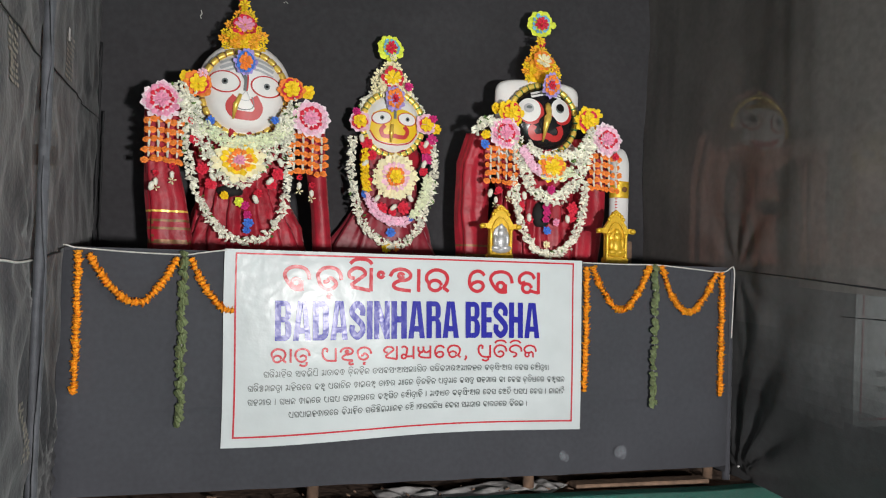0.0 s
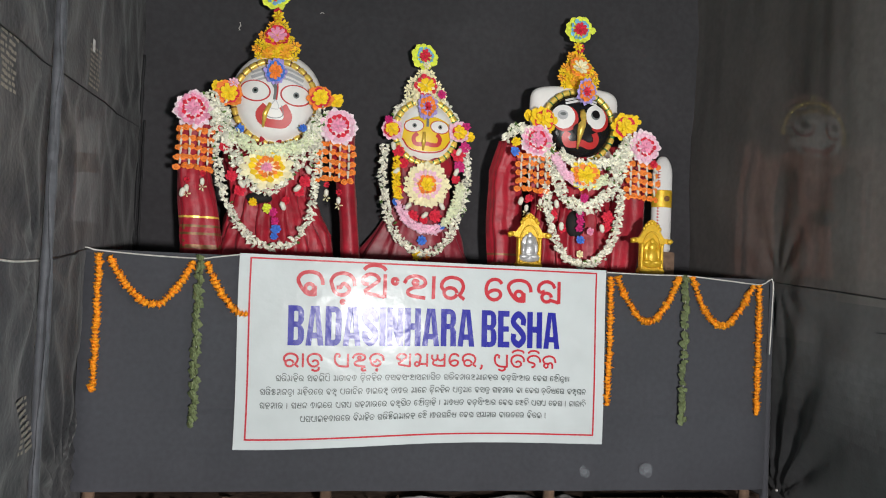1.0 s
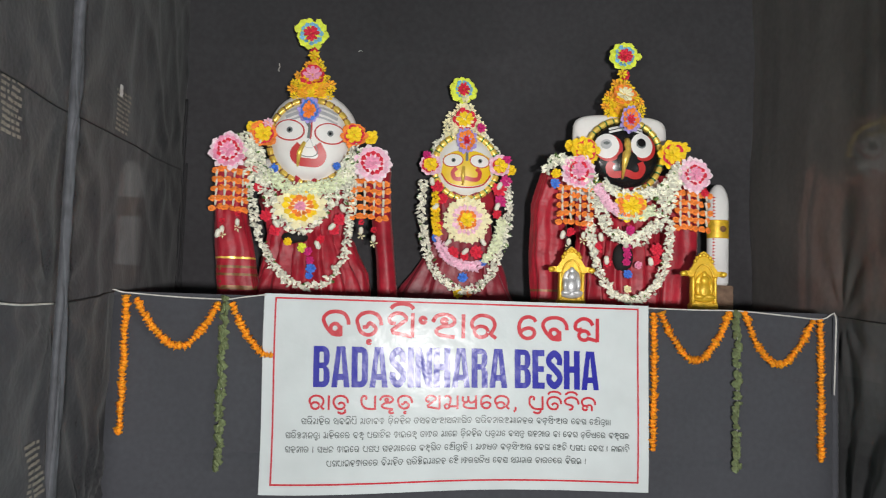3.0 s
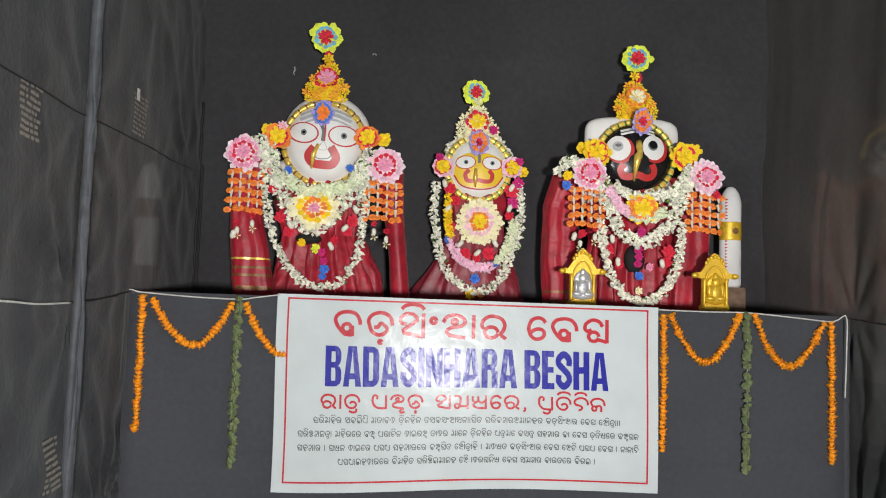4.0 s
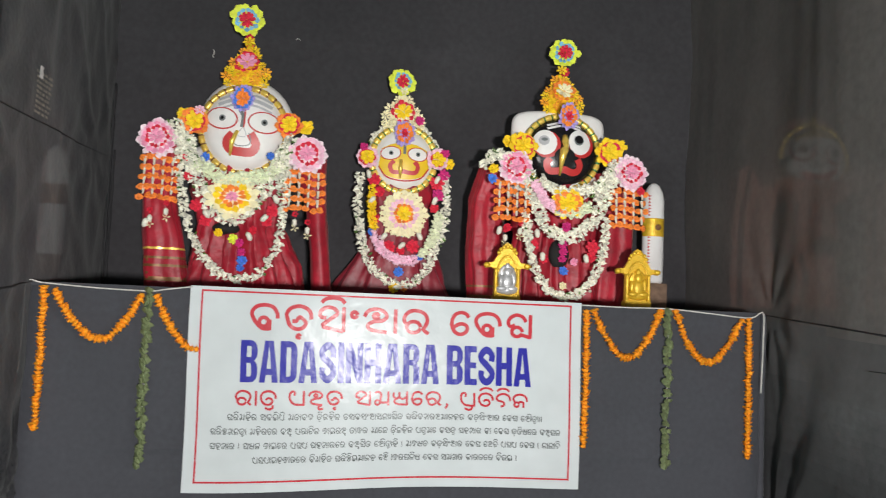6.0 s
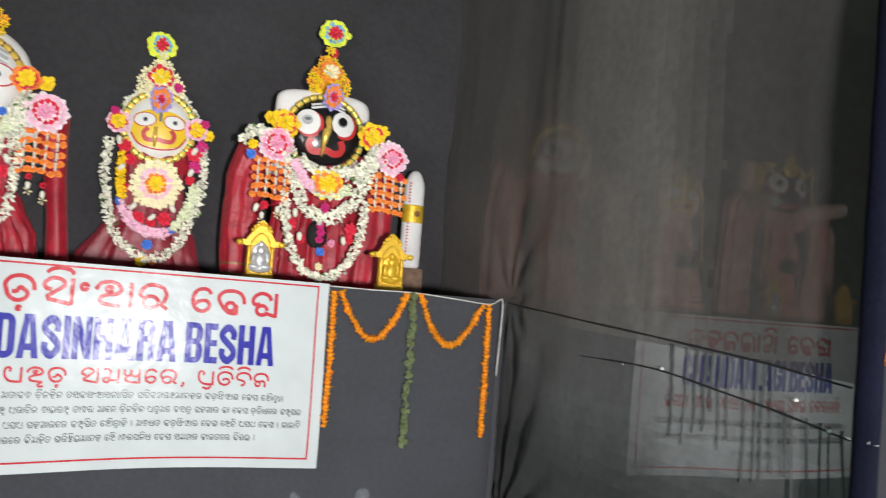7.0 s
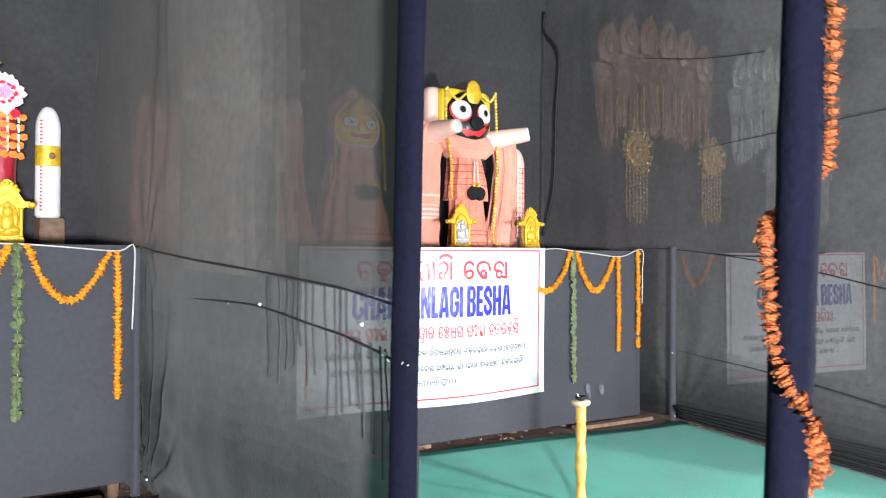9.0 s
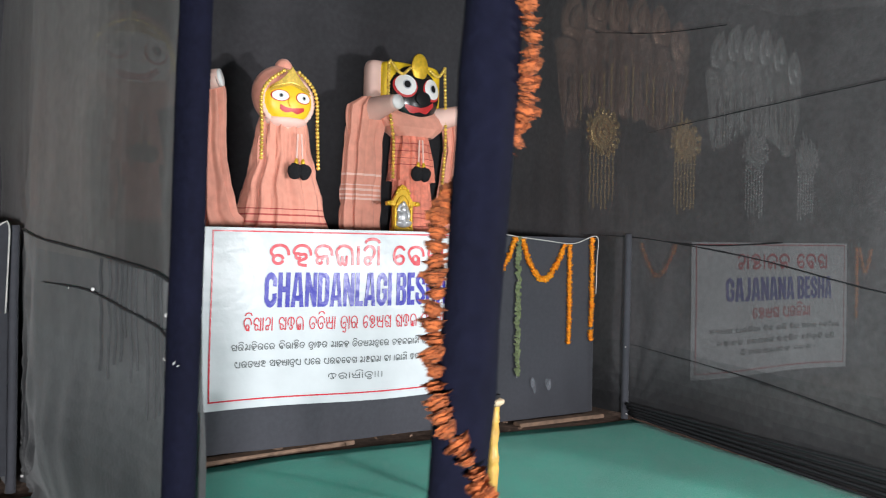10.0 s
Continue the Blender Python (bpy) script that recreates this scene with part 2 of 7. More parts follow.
def partition(name, x0, front, seams, pulls, seed, label, lean=0.0, bulge=0.0, hem=(1.1, 1.1), haze_edge=0.0, cloth=NET, crease=0.0, low_z=0.0):
    """A sheer cloth side wall from the back wall to y = front, with cords across it and folds pulled to tie points."""
    def f(u, v):
        y = BACK - 0.01 + (front - BACK) * u
        z = ground_z(y) + 0.01 + (ROOF - ground_z(y) - 0.03) * v
        return (fx(y, z), y, z)

    def fx(y, z):
        u, v = (BACK - 0.01 - y) / (BACK - front), (z - FLOOR) / (ROOF - FLOOR)
        x = x0 + lean * (1 - u) + bulge * (math.exp(-((y - 3.05) / 0.55) ** 2) - 0.4 * math.exp(-((y - 1.95) / 0.3) ** 2)) * min(1.0, max(0.0, (z + 0.1) / 0.5))
        x += 0.018 * nz(y * 1.3 + seed, z * 1.3) + 0.007 * nz(y * 7 + seed, z * 0.8, 2) + 0.006 * nz(y * 2.5 + z * 3, z * 5 - y * 2, seed)
        if crease:
            for k, turn in ((1.6, 0.5), (2.7, -0.7), (4.1, 0.15)):
                x += crease / k * max(0.0, 1 - 3.2 * abs(nz(k * (y + turn * z) + seed, k * (z - turn * y) * 0.45, k))) ** 2
        for py, pz, amp, spread in pulls:
            d = math.hypot(y - py, z - pz)
            ang = math.atan2(z - pz, y - py)
            x += amp * math.sin(ang * spread) * min(1, d / 0.15) * math.exp(-d / 0.7)
        return x
    bm = grid(130, 110, f)
    for face in bm.faces:
        c = face.calc_center_median()
        if c.z < hem[0] + (hem[1] - hem[0]) * (BACK - c.y) / (BACK - front):
            face.material_index = 1
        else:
            # pale painted haze gives way to the dark front steps here
            k = (haze_edge + 0.04 * nz(c.z * 2, seed) - c.y) / 0.42 + 0.5
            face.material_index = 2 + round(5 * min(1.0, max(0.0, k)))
            if haze_edge and c.y > 2.85:
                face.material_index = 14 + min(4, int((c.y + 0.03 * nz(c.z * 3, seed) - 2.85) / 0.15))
        # painted darkness deepens towards the floor
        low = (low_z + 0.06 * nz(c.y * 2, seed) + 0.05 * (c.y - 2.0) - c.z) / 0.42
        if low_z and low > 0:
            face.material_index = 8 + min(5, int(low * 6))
    wall = tagged(part(name, bm, [cloth, SHEER if haze_edge else cloth] + HAZE_STEPS + DARK_STEPS + CLEARING_STEPS, smooth=True), label, "wall", kind="structure")
    for pts in seams:
        n = 30
        bm = bmesh.new()
        line = curve(pts, n)
        r = 0.0032 if pts[0][2] > 1.8 else 0.0042
        tube(bm, [(fx(q.y, q.z) + q.x, q.y, q.z) for q in line], [r * (1 + 0.5 * nz(i * 1.7, seed)) * min(1.0, 0.25 + i / 12) for i in range(n + 1)], 6)
        part("cord", bm, ROPE, wall, "black cord running along the cloth", smooth=True)
    return wall, fx


left_wall, left_f = partition("wall_left", WALL_L, 1.2,
    [[(0.012, 4.9, 1.905), (0.012, 3.75, 1.868), (0.012, 3.1, 1.842), (0.012, 2.6, 1.836), (0.012, 1.3, 1.83)],
     [(0.012, 3.73, 1.160), (0.012, 3.36, 1.118), (0.012, 3.09, 1.098)]],
    [(3.09, 1.1, 0.012, 11), (3.55, 0.1, 0.022, 15), (3.09, 1.85, 0.010, 9), (4.6, 1.9, 0.006, 9), (2.4, 0.3, 0.012, 9)], 3.1, "sheer black cloth partition with printed stamps and cords", lean=0.05, hem=(9.0, 9.0), cloth=SIDE_NET, crease=0.022)
part("string", tube(bmesh.new(), curve([(left_f(y, z) + 0.012, y, z) for y, z in ((3.08, 1.098), (2.75, 1.092), (2.45, 1.100), (2.1, 1.096), (1.6, 1.105))], 40), 0.0042, 6), STRING, left_wall, "thin white string along the cloth", smooth=True)
for k, (y, z0, z1, r) in enumerate(((4.90, 1.12, 2.35, 0.009), (4.86, 1.2, 1.95, 0.006))):
    part("corner_seam", tube(bmesh.new(), [(WALL_L + 0.065 + 0.03 * k + 0.006 * nz(i * 0.4, k), y + 0.008 * nz(i * 0.3, 3 + k), z0 + (z1 - z0) * i / 30) for i in range(31)], [r * (1 + 0.6 * nz(i * 0.9, k)) for i in range(31)], 7), ROPE, left_wall, "loose dark seam in the corner", smooth=True)
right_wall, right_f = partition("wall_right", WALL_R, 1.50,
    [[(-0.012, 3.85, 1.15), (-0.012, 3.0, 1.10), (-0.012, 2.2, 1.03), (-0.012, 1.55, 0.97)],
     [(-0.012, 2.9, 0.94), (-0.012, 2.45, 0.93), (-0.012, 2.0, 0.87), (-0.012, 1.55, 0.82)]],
    [(3.78, 0.0, 0.030, 13), (3.8, 1.15, 0.010, 9), (2.5, 0.93, 0.003, 11), (3.75, 0.55, 0.004, 11)], 8.7, "sheer black cloth partition, next booth showing dimly through", lean=0.05, bulge=-0.10, hem=(1.20, 0.97), haze_edge=2.36, low_z=0.74)
far_wall, far_f = partition("wall_far", WALL_2, 0.9,
    [[(-0.012, 4.0, 1.19), (-0.012, 3.4, 1.16), (-0.012, 2.6, 1.05), (-0.012, 1.8, 0.89), (-0.012, 1.0, 0.80)],
     [(-0.012, 3.5, 1.17), (-0.012, 3.1, 1.13), (-0.012, 2.8, 1.12), (-0.012, 2.4, 1.14)],
     [(-0.012, 3.52, 0.45), (-0.012, 2.6, 0.35), (-0.012, 1.8, 0.22), (-0.012, 1.0, 0.12)],
     [(-0.012, 3.4, 1.86), (-0.012, 2.6, 1.92), (-0.012, 1.6, 1.99)], [(-0.012, 3.9, 2.62), (-0.012, 3.3, 2.5), (-0.012, 2.8, 2.45)]],
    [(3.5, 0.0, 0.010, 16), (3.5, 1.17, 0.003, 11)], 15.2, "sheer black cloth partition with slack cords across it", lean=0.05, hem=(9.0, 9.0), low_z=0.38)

rng = random.Random(12)
y = 1.58
while y < 2.42:
    wd, ln = rng.uniform(0.006, 0.022), rng.uniform(0.20, 0.42)
    z1 = 0.97 + (y - 1.55) * 0.078 - 0.13 * (y < 1.9)
    def strip(u, v, y=y, wd=wd, ln=ln, z1=z1):
        z = z1 - ln * v
        yy = y + wd * (u - 0.5) * (1 - 0.6 * v) + 0.012 * nz(z * 4, y * 9)
        return (right_f(yy, z) - 0.006 - 0.006 * math.sin(math.pi * u), yy, z)
    part("cloth_pleat", grid(3, 16, strip), DARK_STEPS[4], right_wall, "narrow gathered pleat hanging below the cord", smooth=True)
    y += rng.uniform(0.028, 0.075)
for k in range(5):
    pts = [(WALL_2 - 0.03 - 0.012 * k + 0.01 * nz(k * 3, j), 3.46 - 0.55 * j, ground_z(3.46 - 0.55 * j) + 0.035 + 0.020 * k + 0.012 * j * (k - 1) * 0.6 + 0.006 * nz(j, k)) for j in range(6)]
    part("gathered_hem", tube(bmesh.new(), curve(pts, 40), [0.010 + 0.006 * nz(i * 0.7, k) for i in range(41)], 8), ROPE, far_wall, "slack gathered hem of the black cloth", smooth=True)

cordline = [(WALL_2 + 0.02, 4.88, 3.2), (WALL_2 + 0.0, 4.86, 3.02), (WALL_2 - 0.03, 4.66, 2.78), (WALL_2 - 0.03, 4.69, 2.3), (WALL_2 - 0.03, 4.72, 1.71), (WALL_2 - 0.02, 4.86, 1.30)]
tagged(part("corner_rope", tube(bmesh.new(), curve(cordline, 50), [0.013 + 0.005 * nz(i * 0.5) for i in range(51)], 8), ROPE, smooth=True), "slack black rope hanging in the booth's corner", "rope")

# tent poles inside their cloth sleeves
def pole(x, y, r, material, label, z1=ROOF, dx=0.0, knots=()):
    bm = bmesh.new()
    n = 60
    pts, rr = [], []
    for i in range(n + 1):
        z = ground_z(y) + (z1 - ground_z(y)) * i / n
        pts.append((x + dx * (z - 1.0) + 0.004 * nz(z * 2, x), y + 0.004 * nz(z * 2, y, 4), z))
        k = sum(math.exp(-((z - q) / 0.03) ** 2) for q in knots)
        rr.append(r * (1 + 0.10 * k + 0.05 * nz(z * 6, x * 3)))
    tube(bm, pts, rr, 18)
    return tagged(part("tent_pole", bm, material, smooth=True), label, "pole")


pole(2.988, 1.46, 0.036, NAVY, "tent pole wrapped in dark navy cloth at the partition's edge", dx=0.02)
pole(2.912, 0.35, 0.030, NAVY, "leaning bamboo tent post wrapped in navy cloth beside the aisle", dx=0.072, knots=(0.96, 1.29))
pole(WALL_L + 0.052, 3.09, 0.017, SLEEVE, "tent pole in a loose black cloth sleeve on the partition", knots=(1.10, 1.53, 1.85))
def sleeve_pt(u, v):
    z = ground_z(3.0) + 0.02 + 3.4 * v
    w = 0.030 * (1 + 0.5 * nz(z * 2.3, 5)) * (1 - 0.7 * sum(math.exp(-((z - q) / 0.07) ** 2) for q in (1.10, 1.53, 1.85)))
    return (WALL_L + 0.066 + 0.010 * math.sin(u * 7 + 4 * nz(z * 1.7, 2)) + 0.004 * nz(z * 9, u * 3), 3.09 + w * (2 * u - 1) + 0.012 * nz(z * 1.4, 8), z)


tagged(part("pole_sleeve", thick(grid(8, 110, sleeve_pt), 0.003), SLEEVE, smooth=True), "creased grey-black cloth strip tied round the pole", "cloth strip")
pole(WALL_2 - 0.04, 3.50, 0.024, TABLE_CLOTH, "short grey-black tent pole beside the platform", z1=1.19)
pole(WALL_R - 0.04, 3.80, 0.022, TABLE_CLOTH, "short black tent pole beside the platform", z1=1.15)


# platforms under black cloth
def platform(x0, x1, zl, zr, label, seed):
    """A cloth-covered stage: top sheet, front skirt and end skirts, with a seam across the front and legs."""
    thing = base("platform", (x0 + x1) / 2, FRONT, FLOOR, label, "platform", "stages in the booths")
    w, h = (x1 - x0) / 2, TOP - FLOOR

    def front(u, v):
        x = -w + 2 * w * u
        z0 = (zl + (zr - zl) * u) - FLOOR
        z = z0 + (h - z0) * v
        fold = 0.013 * (1 - v) * nz(x * 5 + seed, v) + 0.005 * nz(x * 2.2 + z * 5, z * 7 - x, seed) + 0.006 * nz(x * 1.4 + seed, v * 2) - 0.007 * math.exp(-((z - 0.48 - 0.02 * nz(x, seed)) / 0.008) ** 2)
        edge = min(u, 1 - u) * 2 * w
        return (x, -0.004 + 0.012 * (1 - v) * nz(x * 2, seed) + fold + 0.02 * math.exp(-edge / 0.03), z)
    part("front_skirt", thick(grid(140, 60, front), 0.004), TABLE_CLOTH, thing, smooth="sheet")
    part("top_cover", thick(grid(60, 24, lambda u, v: (-w + 2 * w * u, -0.002 + (BACK - FRONT - 0.02) * v, h - 0.004 + 0.004 * nz(u * 20 + seed, v * 8))), 0.012), TABLE_CLOTH, thing, smooth="sheet")
    for s in (-1, 1):
        part("end_skirt", thick(grid(30, 20, lambda u, v: (s * (w + 0.004 + 0.012 * (1 - v) * nz(u * 9, seed + s)), 0.02 + (BACK - FRONT - 0.06) * u, 0.05 + (h - 0.07) * v)), 0.004), TABLE_CLOTH, thing, smooth="sheet")
    for x in (-w + 0.06, -w * 0.33, w * 0.33, w - 0.06):
        for y in (0.1, BACK - FRONT - 0.15):
            part("leg", tube(bmesh.new(), [(x, y, 0), (x, y, h - 0.02)], 0.03, 10), WOOD, thing, "bare wooden leg", smooth=True)
    return thing


platform(-0.5, 2.972, 0.05, 0.045, "long stage draped in grey-black cloth", 1.0)
platform(3.14, 6.60, 0.03, -0.03, "long stage draped in grey-black cloth with white scuffs", 5.0)
platform(6.80, 10.2, 0.0, 0.0, "long stage draped in grey-black cloth behind sheer cloth", 9.0)
platform(-4.1, -0.64, 0.03, 0.03, "long stage draped in grey-black cloth behind sheer cloth", 12.0)


# ---- banners ----
def A(cx, cy, rx, ry, a0, a1):
    n = max(4, int(abs(a1 - a0) / 24))
    return [(cx + rx * math.cos(radians(a0 + (a1 - a0) * i / n)), cy + ry * math.sin(radians(a0 + (a1 - a0) * i / n))) for i in range(n + 1)]


def S(*pts):
    """A rounded stroke through the points."""
    return [(p.x, p.z) for p in curve([(x, 0, z) for x, z in pts], 4 * len(pts))]


# the strokes of the Odia letters: their width and lines, in a box one unit high
STEM = [(0.98, 0.95), (0.98, 0.0)]
BOW = ((1.02, 0.44), (0.98, 0.68), (0.82, 0.86), (0.54, 0.93), (0.24, 0.85), (0.08, 0.64))
HA = [S((0.06, 0.62), (0.20, 0.84), (0.50, 0.93), (0.82, 0.84), (0.93, 0.64), (0.76, 0.49), (0.46, 0.45), (0.22, 0.32), (0.26, 0.16), (0.56, 0.08), (0.94, 0.04)), A(0.52, 0.66, 0.10, 0.09, 0, 350)]
TA = [S(*BOW, (0.10, 0.36), (0.30, 0.11), (0.60, 0.07), (0.80, 0.24), (0.72, 0.44), (0.52, 0.48), (0.38, 0.36))]
PA = [S((0.36, 0.66), (0.40, 0.86), (0.20, 0.92), (0.08, 0.70), (0.12, 0.36), (0.34, 0.12), (0.64, 0.06), (0.98, 0.06)), STEM]
DI = [S(*BOW, (0.18, 0.46), (0.42, 0.40), (0.60, 0.30), (0.56, 0.12), (0.36, 0.05))]
FOOT = [S((0.34, -0.14), (0.62, -0.24), (0.82, -0.14), (0.82, 0.04))]
ODIA = {
    "ba": (1.15, [S((1.06, 0.44), (1.03, 0.64), (0.88, 0.85), (0.58, 0.93), (0.25, 0.86), (0.09, 0.66), (0.14, 0.45), (0.30, 0.22), (0.46, 0.08), (0.60, 0.05), (0.76, 0.05)), A(0.54, 0.30, 0.17, 0.17, 0, 350), [(0.76, 0.40), (0.76, 0.0)]]),
    "ra": (1.10, [S((0.20, 0.36), (0.09, 0.52), (0.13, 0.74), (0.36, 0.91), (0.64, 0.92), (0.90, 0.80), (1.0, 0.56), (0.92, 0.32), (0.84, 0.20), (1.05, 0.03)), A(0.46, 0.28, 0.27, 0.22, 0, 350)]),
    "da": (1.10, [S(*BOW, (0.12, 0.44), (0.22, 0.20), (0.46, 0.07), (0.70, 0.12), (0.82, 0.30), (0.70, 0.46)), S((0.70, 0.46), (0.56, 0.52), (0.46, 0.38), (0.30, 0.36)), A(0.56, -0.20, 0.05, 0.05, 0, 340)]),
    "sa": (1.05, [S((0.32, 0.52), (0.12, 0.56), (0.08, 0.74), (0.30, 0.92), (0.58, 0.90), (0.74, 0.76)) + [(0.74, 0.68), (0.16, 0.25), (0.20, 0.18), (0.97, 0.03)], STEM]),
    "ha": (1.02, HA),
    "aa": (0.18, [[(0.09, 0.95), (0.09, 0.0)]]),
    "e": (0.80, [S((0.76, 0.74), (0.66, 0.87), (0.45, 0.93), (0.20, 0.82), (0.09, 0.52), (0.16, 0.22), (0.36, 0.07), (0.58, 0.10), (0.71, 0.26), (0.66, 0.42), (0.48, 0.48), (0.28, 0.42), (0.14, 0.30))]),
    "sha": (1.04, [S((0.36, 0.52), (0.20, 0.46), (0.09, 0.54), (0.13, 0.76), (0.38, 0.92), (0.66, 0.86), (0.80, 0.66)), A(0.44, 0.25, 0.21, 0.19, 0, 345), [(0.60, 0.14), (0.97, 0.04)], STEM]),
    "i": (0.0, [S((-1.10, 1.10), (-0.94, 1.24), (-0.64, 1.30), (-0.34, 1.24), (-0.20, 1.10))]),
    "ng": (0.34, [A(0.18, 0.68, 0.11, 0.11, 0, 350)]),
    "ta": (1.05, TA),
    "tra": (1.05, TA + FOOT),
    "pa": (1.08, PA),
    "pra": (1.08, PA + FOOT),
    "hu": (1.02, HA + [S((0.94, 0.04), (0.70, -0.10), (0.76, -0.24), (1.0, -0.20))]),
    "ma": (1.08, [S((0.10, 0.84), (0.30, 0.92), (0.50, 0.78), (0.48, 0.46), (0.42, 0.22)), A(0.27, 0.20, 0.16, 0.15, 0, 350), [(0.43, 0.20), (0.98, 0.20)], STEM]),
    "ya": (1.08, [S((0.10, 0.88), (0.10, 0.60), (0.30, 0.46), (0.46, 0.60), (0.47, 0.90)), S((0.47, 0.60), (0.62, 0.46), (0.80, 0.48), (0.98, 0.62)), S((0.24, 0.46), (0.14, 0.24), (0.40, 0.09), (0.98, 0.06)), STEM]),
    "na": (1.05, [S(*BOW, (0.18, 0.40)), A(0.31, 0.22, 0.16, 0.16, 0, 350), S((0.40, 0.36), (0.66, 0.42), (0.78, 0.30), (0.78, 0.0))]),
    "di": (1.0, DI + [S((0.10, 1.10), (0.28, 1.25), (0.54, 1.30), (0.80, 1.24), (0.94, 1.10))]),
    "la": (1.10, [S((0.14, 0.42), (0.07, 0.66), (0.28, 0.90), (0.62, 0.93), (0.92, 0.78), (1.02, 0.44), (1.02, 0.0)), S((0.14, 0.42), (0.22, 0.10), (0.36, 0.04), (0.40, 0.44)), S((0.40, 0.44), (0.46, 0.10), (0.62, 0.04), (0.68, 0.46))]),
    "ga": (1.08, [S((0.10, 0.70), (0.28, 0.90), (0.56, 0.90), (0.72, 0.72), (0.66, 0.46), (0.50, 0.30)), A(0.34, 0.22, 0.19, 0.17, 0, 350), STEM]),
    "ca": (1.05, [S(*BOW, (0.18, 0.44), (0.30, 0.40)), A(0.46, 0.25, 0.26, 0.20, 0, 350)]),
    "nda": (1.05, [S(*BOW, (0.20, 0.50)), A(0.32, 0.42, 0.13, 0.12, 0, 350), S((0.44, 0.50), (0.70, 0.50), (0.76, 0.34), (0.56, 0.24), (0.36, 0.16), (0.42, 0.02), (0.80, -0.04))]),
    "ja": (1.05, [S((0.08, 0.56), (0.22, 0.84), (0.54, 0.93), (0.84, 0.76), (0.80, 0.44), (0.40, 0.28), (0.24, 0.12), (0.62, 0.04), (0.98, 0.28)), A(0.46, 0.56, 0.14, 0.14, 0, 350)]),
    "ka": (1.05, [S((0.16, 0.34), (0.08, 0.60), (0.24, 0.86), (0.54, 0.93), (0.86, 0.82), (0.96, 0.58), (0.84, 0.36)), [(0.52, 0.92), (0.52, 0.30)], S((0.52, 0.34), (0.70, 0.26), (0.64, 0.08), (0.40, 0.08), (0.34, 0.24))]),
    "dz": (0.30, [[(0.14, 0.0), (0.14, 0.94)]]),
    ",": (0.30, [[(0.14, 0.14), (0.22, 0.10), (0.20, -0.04), (0.08, -0.16)]]),
    "-": (0.46, []),
}


def odia_lines(text, height, stroke, width):
    """Strokes of a line of letters, centred on 0, fitted to the width: (points, half stroke)."""
    x, out = 0.0, []
    for key in text.split():
        adv, strokes = ODIA[key]
        if strokes:
            out.append([[(x + px, py) for px, py in s] for s in strokes])
        x += adv + 0.16 * (adv > 0)
    k = width / x
    return [[[(px * k - width / 2, py * height) for px, py in s] for s in letter] for letter in out], stroke / 2


def ribbon(bm, pts, hw, put):
    left, right = [], []
    for i, p in enumerate(pts):
        a, b = pts[max(0, i - 1)], pts[min(len(pts) - 1, i + 1)]
        d = math.hypot(b[0] - a[0], b[1] - a[1]) or 1
        nx, ny = -(b[1] - a[1]) / d * hw, (b[0] - a[0]) / d * hw
        left.append(bm.verts.new(put(p[0] + nx, p[1] + ny)))
        right.append(bm.verts.new(put(p[0] - nx, p[1] - ny)))
    for i in range(len(pts) - 1):
        bm.faces.new((left[i], right[i], right[i + 1], left[i + 1]))


def bar(x0, y0, x1, y1):
    return [(x0, y0), (x1, y0), (x1, y1), (x0, y1)]


def bend(cx, cy, ro, so, ri, si, a0, a1):
    """A quarter of a heavy bowl: outer and inner radii."""
    return A(cx, cy, ro, so, a0, a1) + A(cx, cy, ri, si, a1, a0)


# heavy narrow capitals: width and pieces, closed outlines or ("line", points)
SNAKE = ("line", ((0.44, 0.62), (0.445, 0.79), (0.27, 0.915), (0.095, 0.79), (0.10, 0.66), (0.27, 0.52), (0.44, 0.36), (0.445, 0.21), (0.27, 0.085), (0.095, 0.21), (0.10, 0.38)))
ROUND = ((0.44, 0.60), (0.445, 0.79), (0.27, 0.915), (0.095, 0.79), (0.095, 0.50), (0.095, 0.21), (0.27, 0.085), (0.445, 0.21))
UPPER = [bar(0, 0, 0.2, 1), bar(0.2, 0.86, 0.32, 1), bend(0.32, 0.79, 0.21, 0.21, 0.02, 0.07, 0, 90), bar(0.34, 0.68, 0.53, 0.79), bend(0.32, 0.68, 0.21, 0.20, 0.02, 0.09, -90, 0), bar(0.2, 0.46, 0.32, 0.60)]
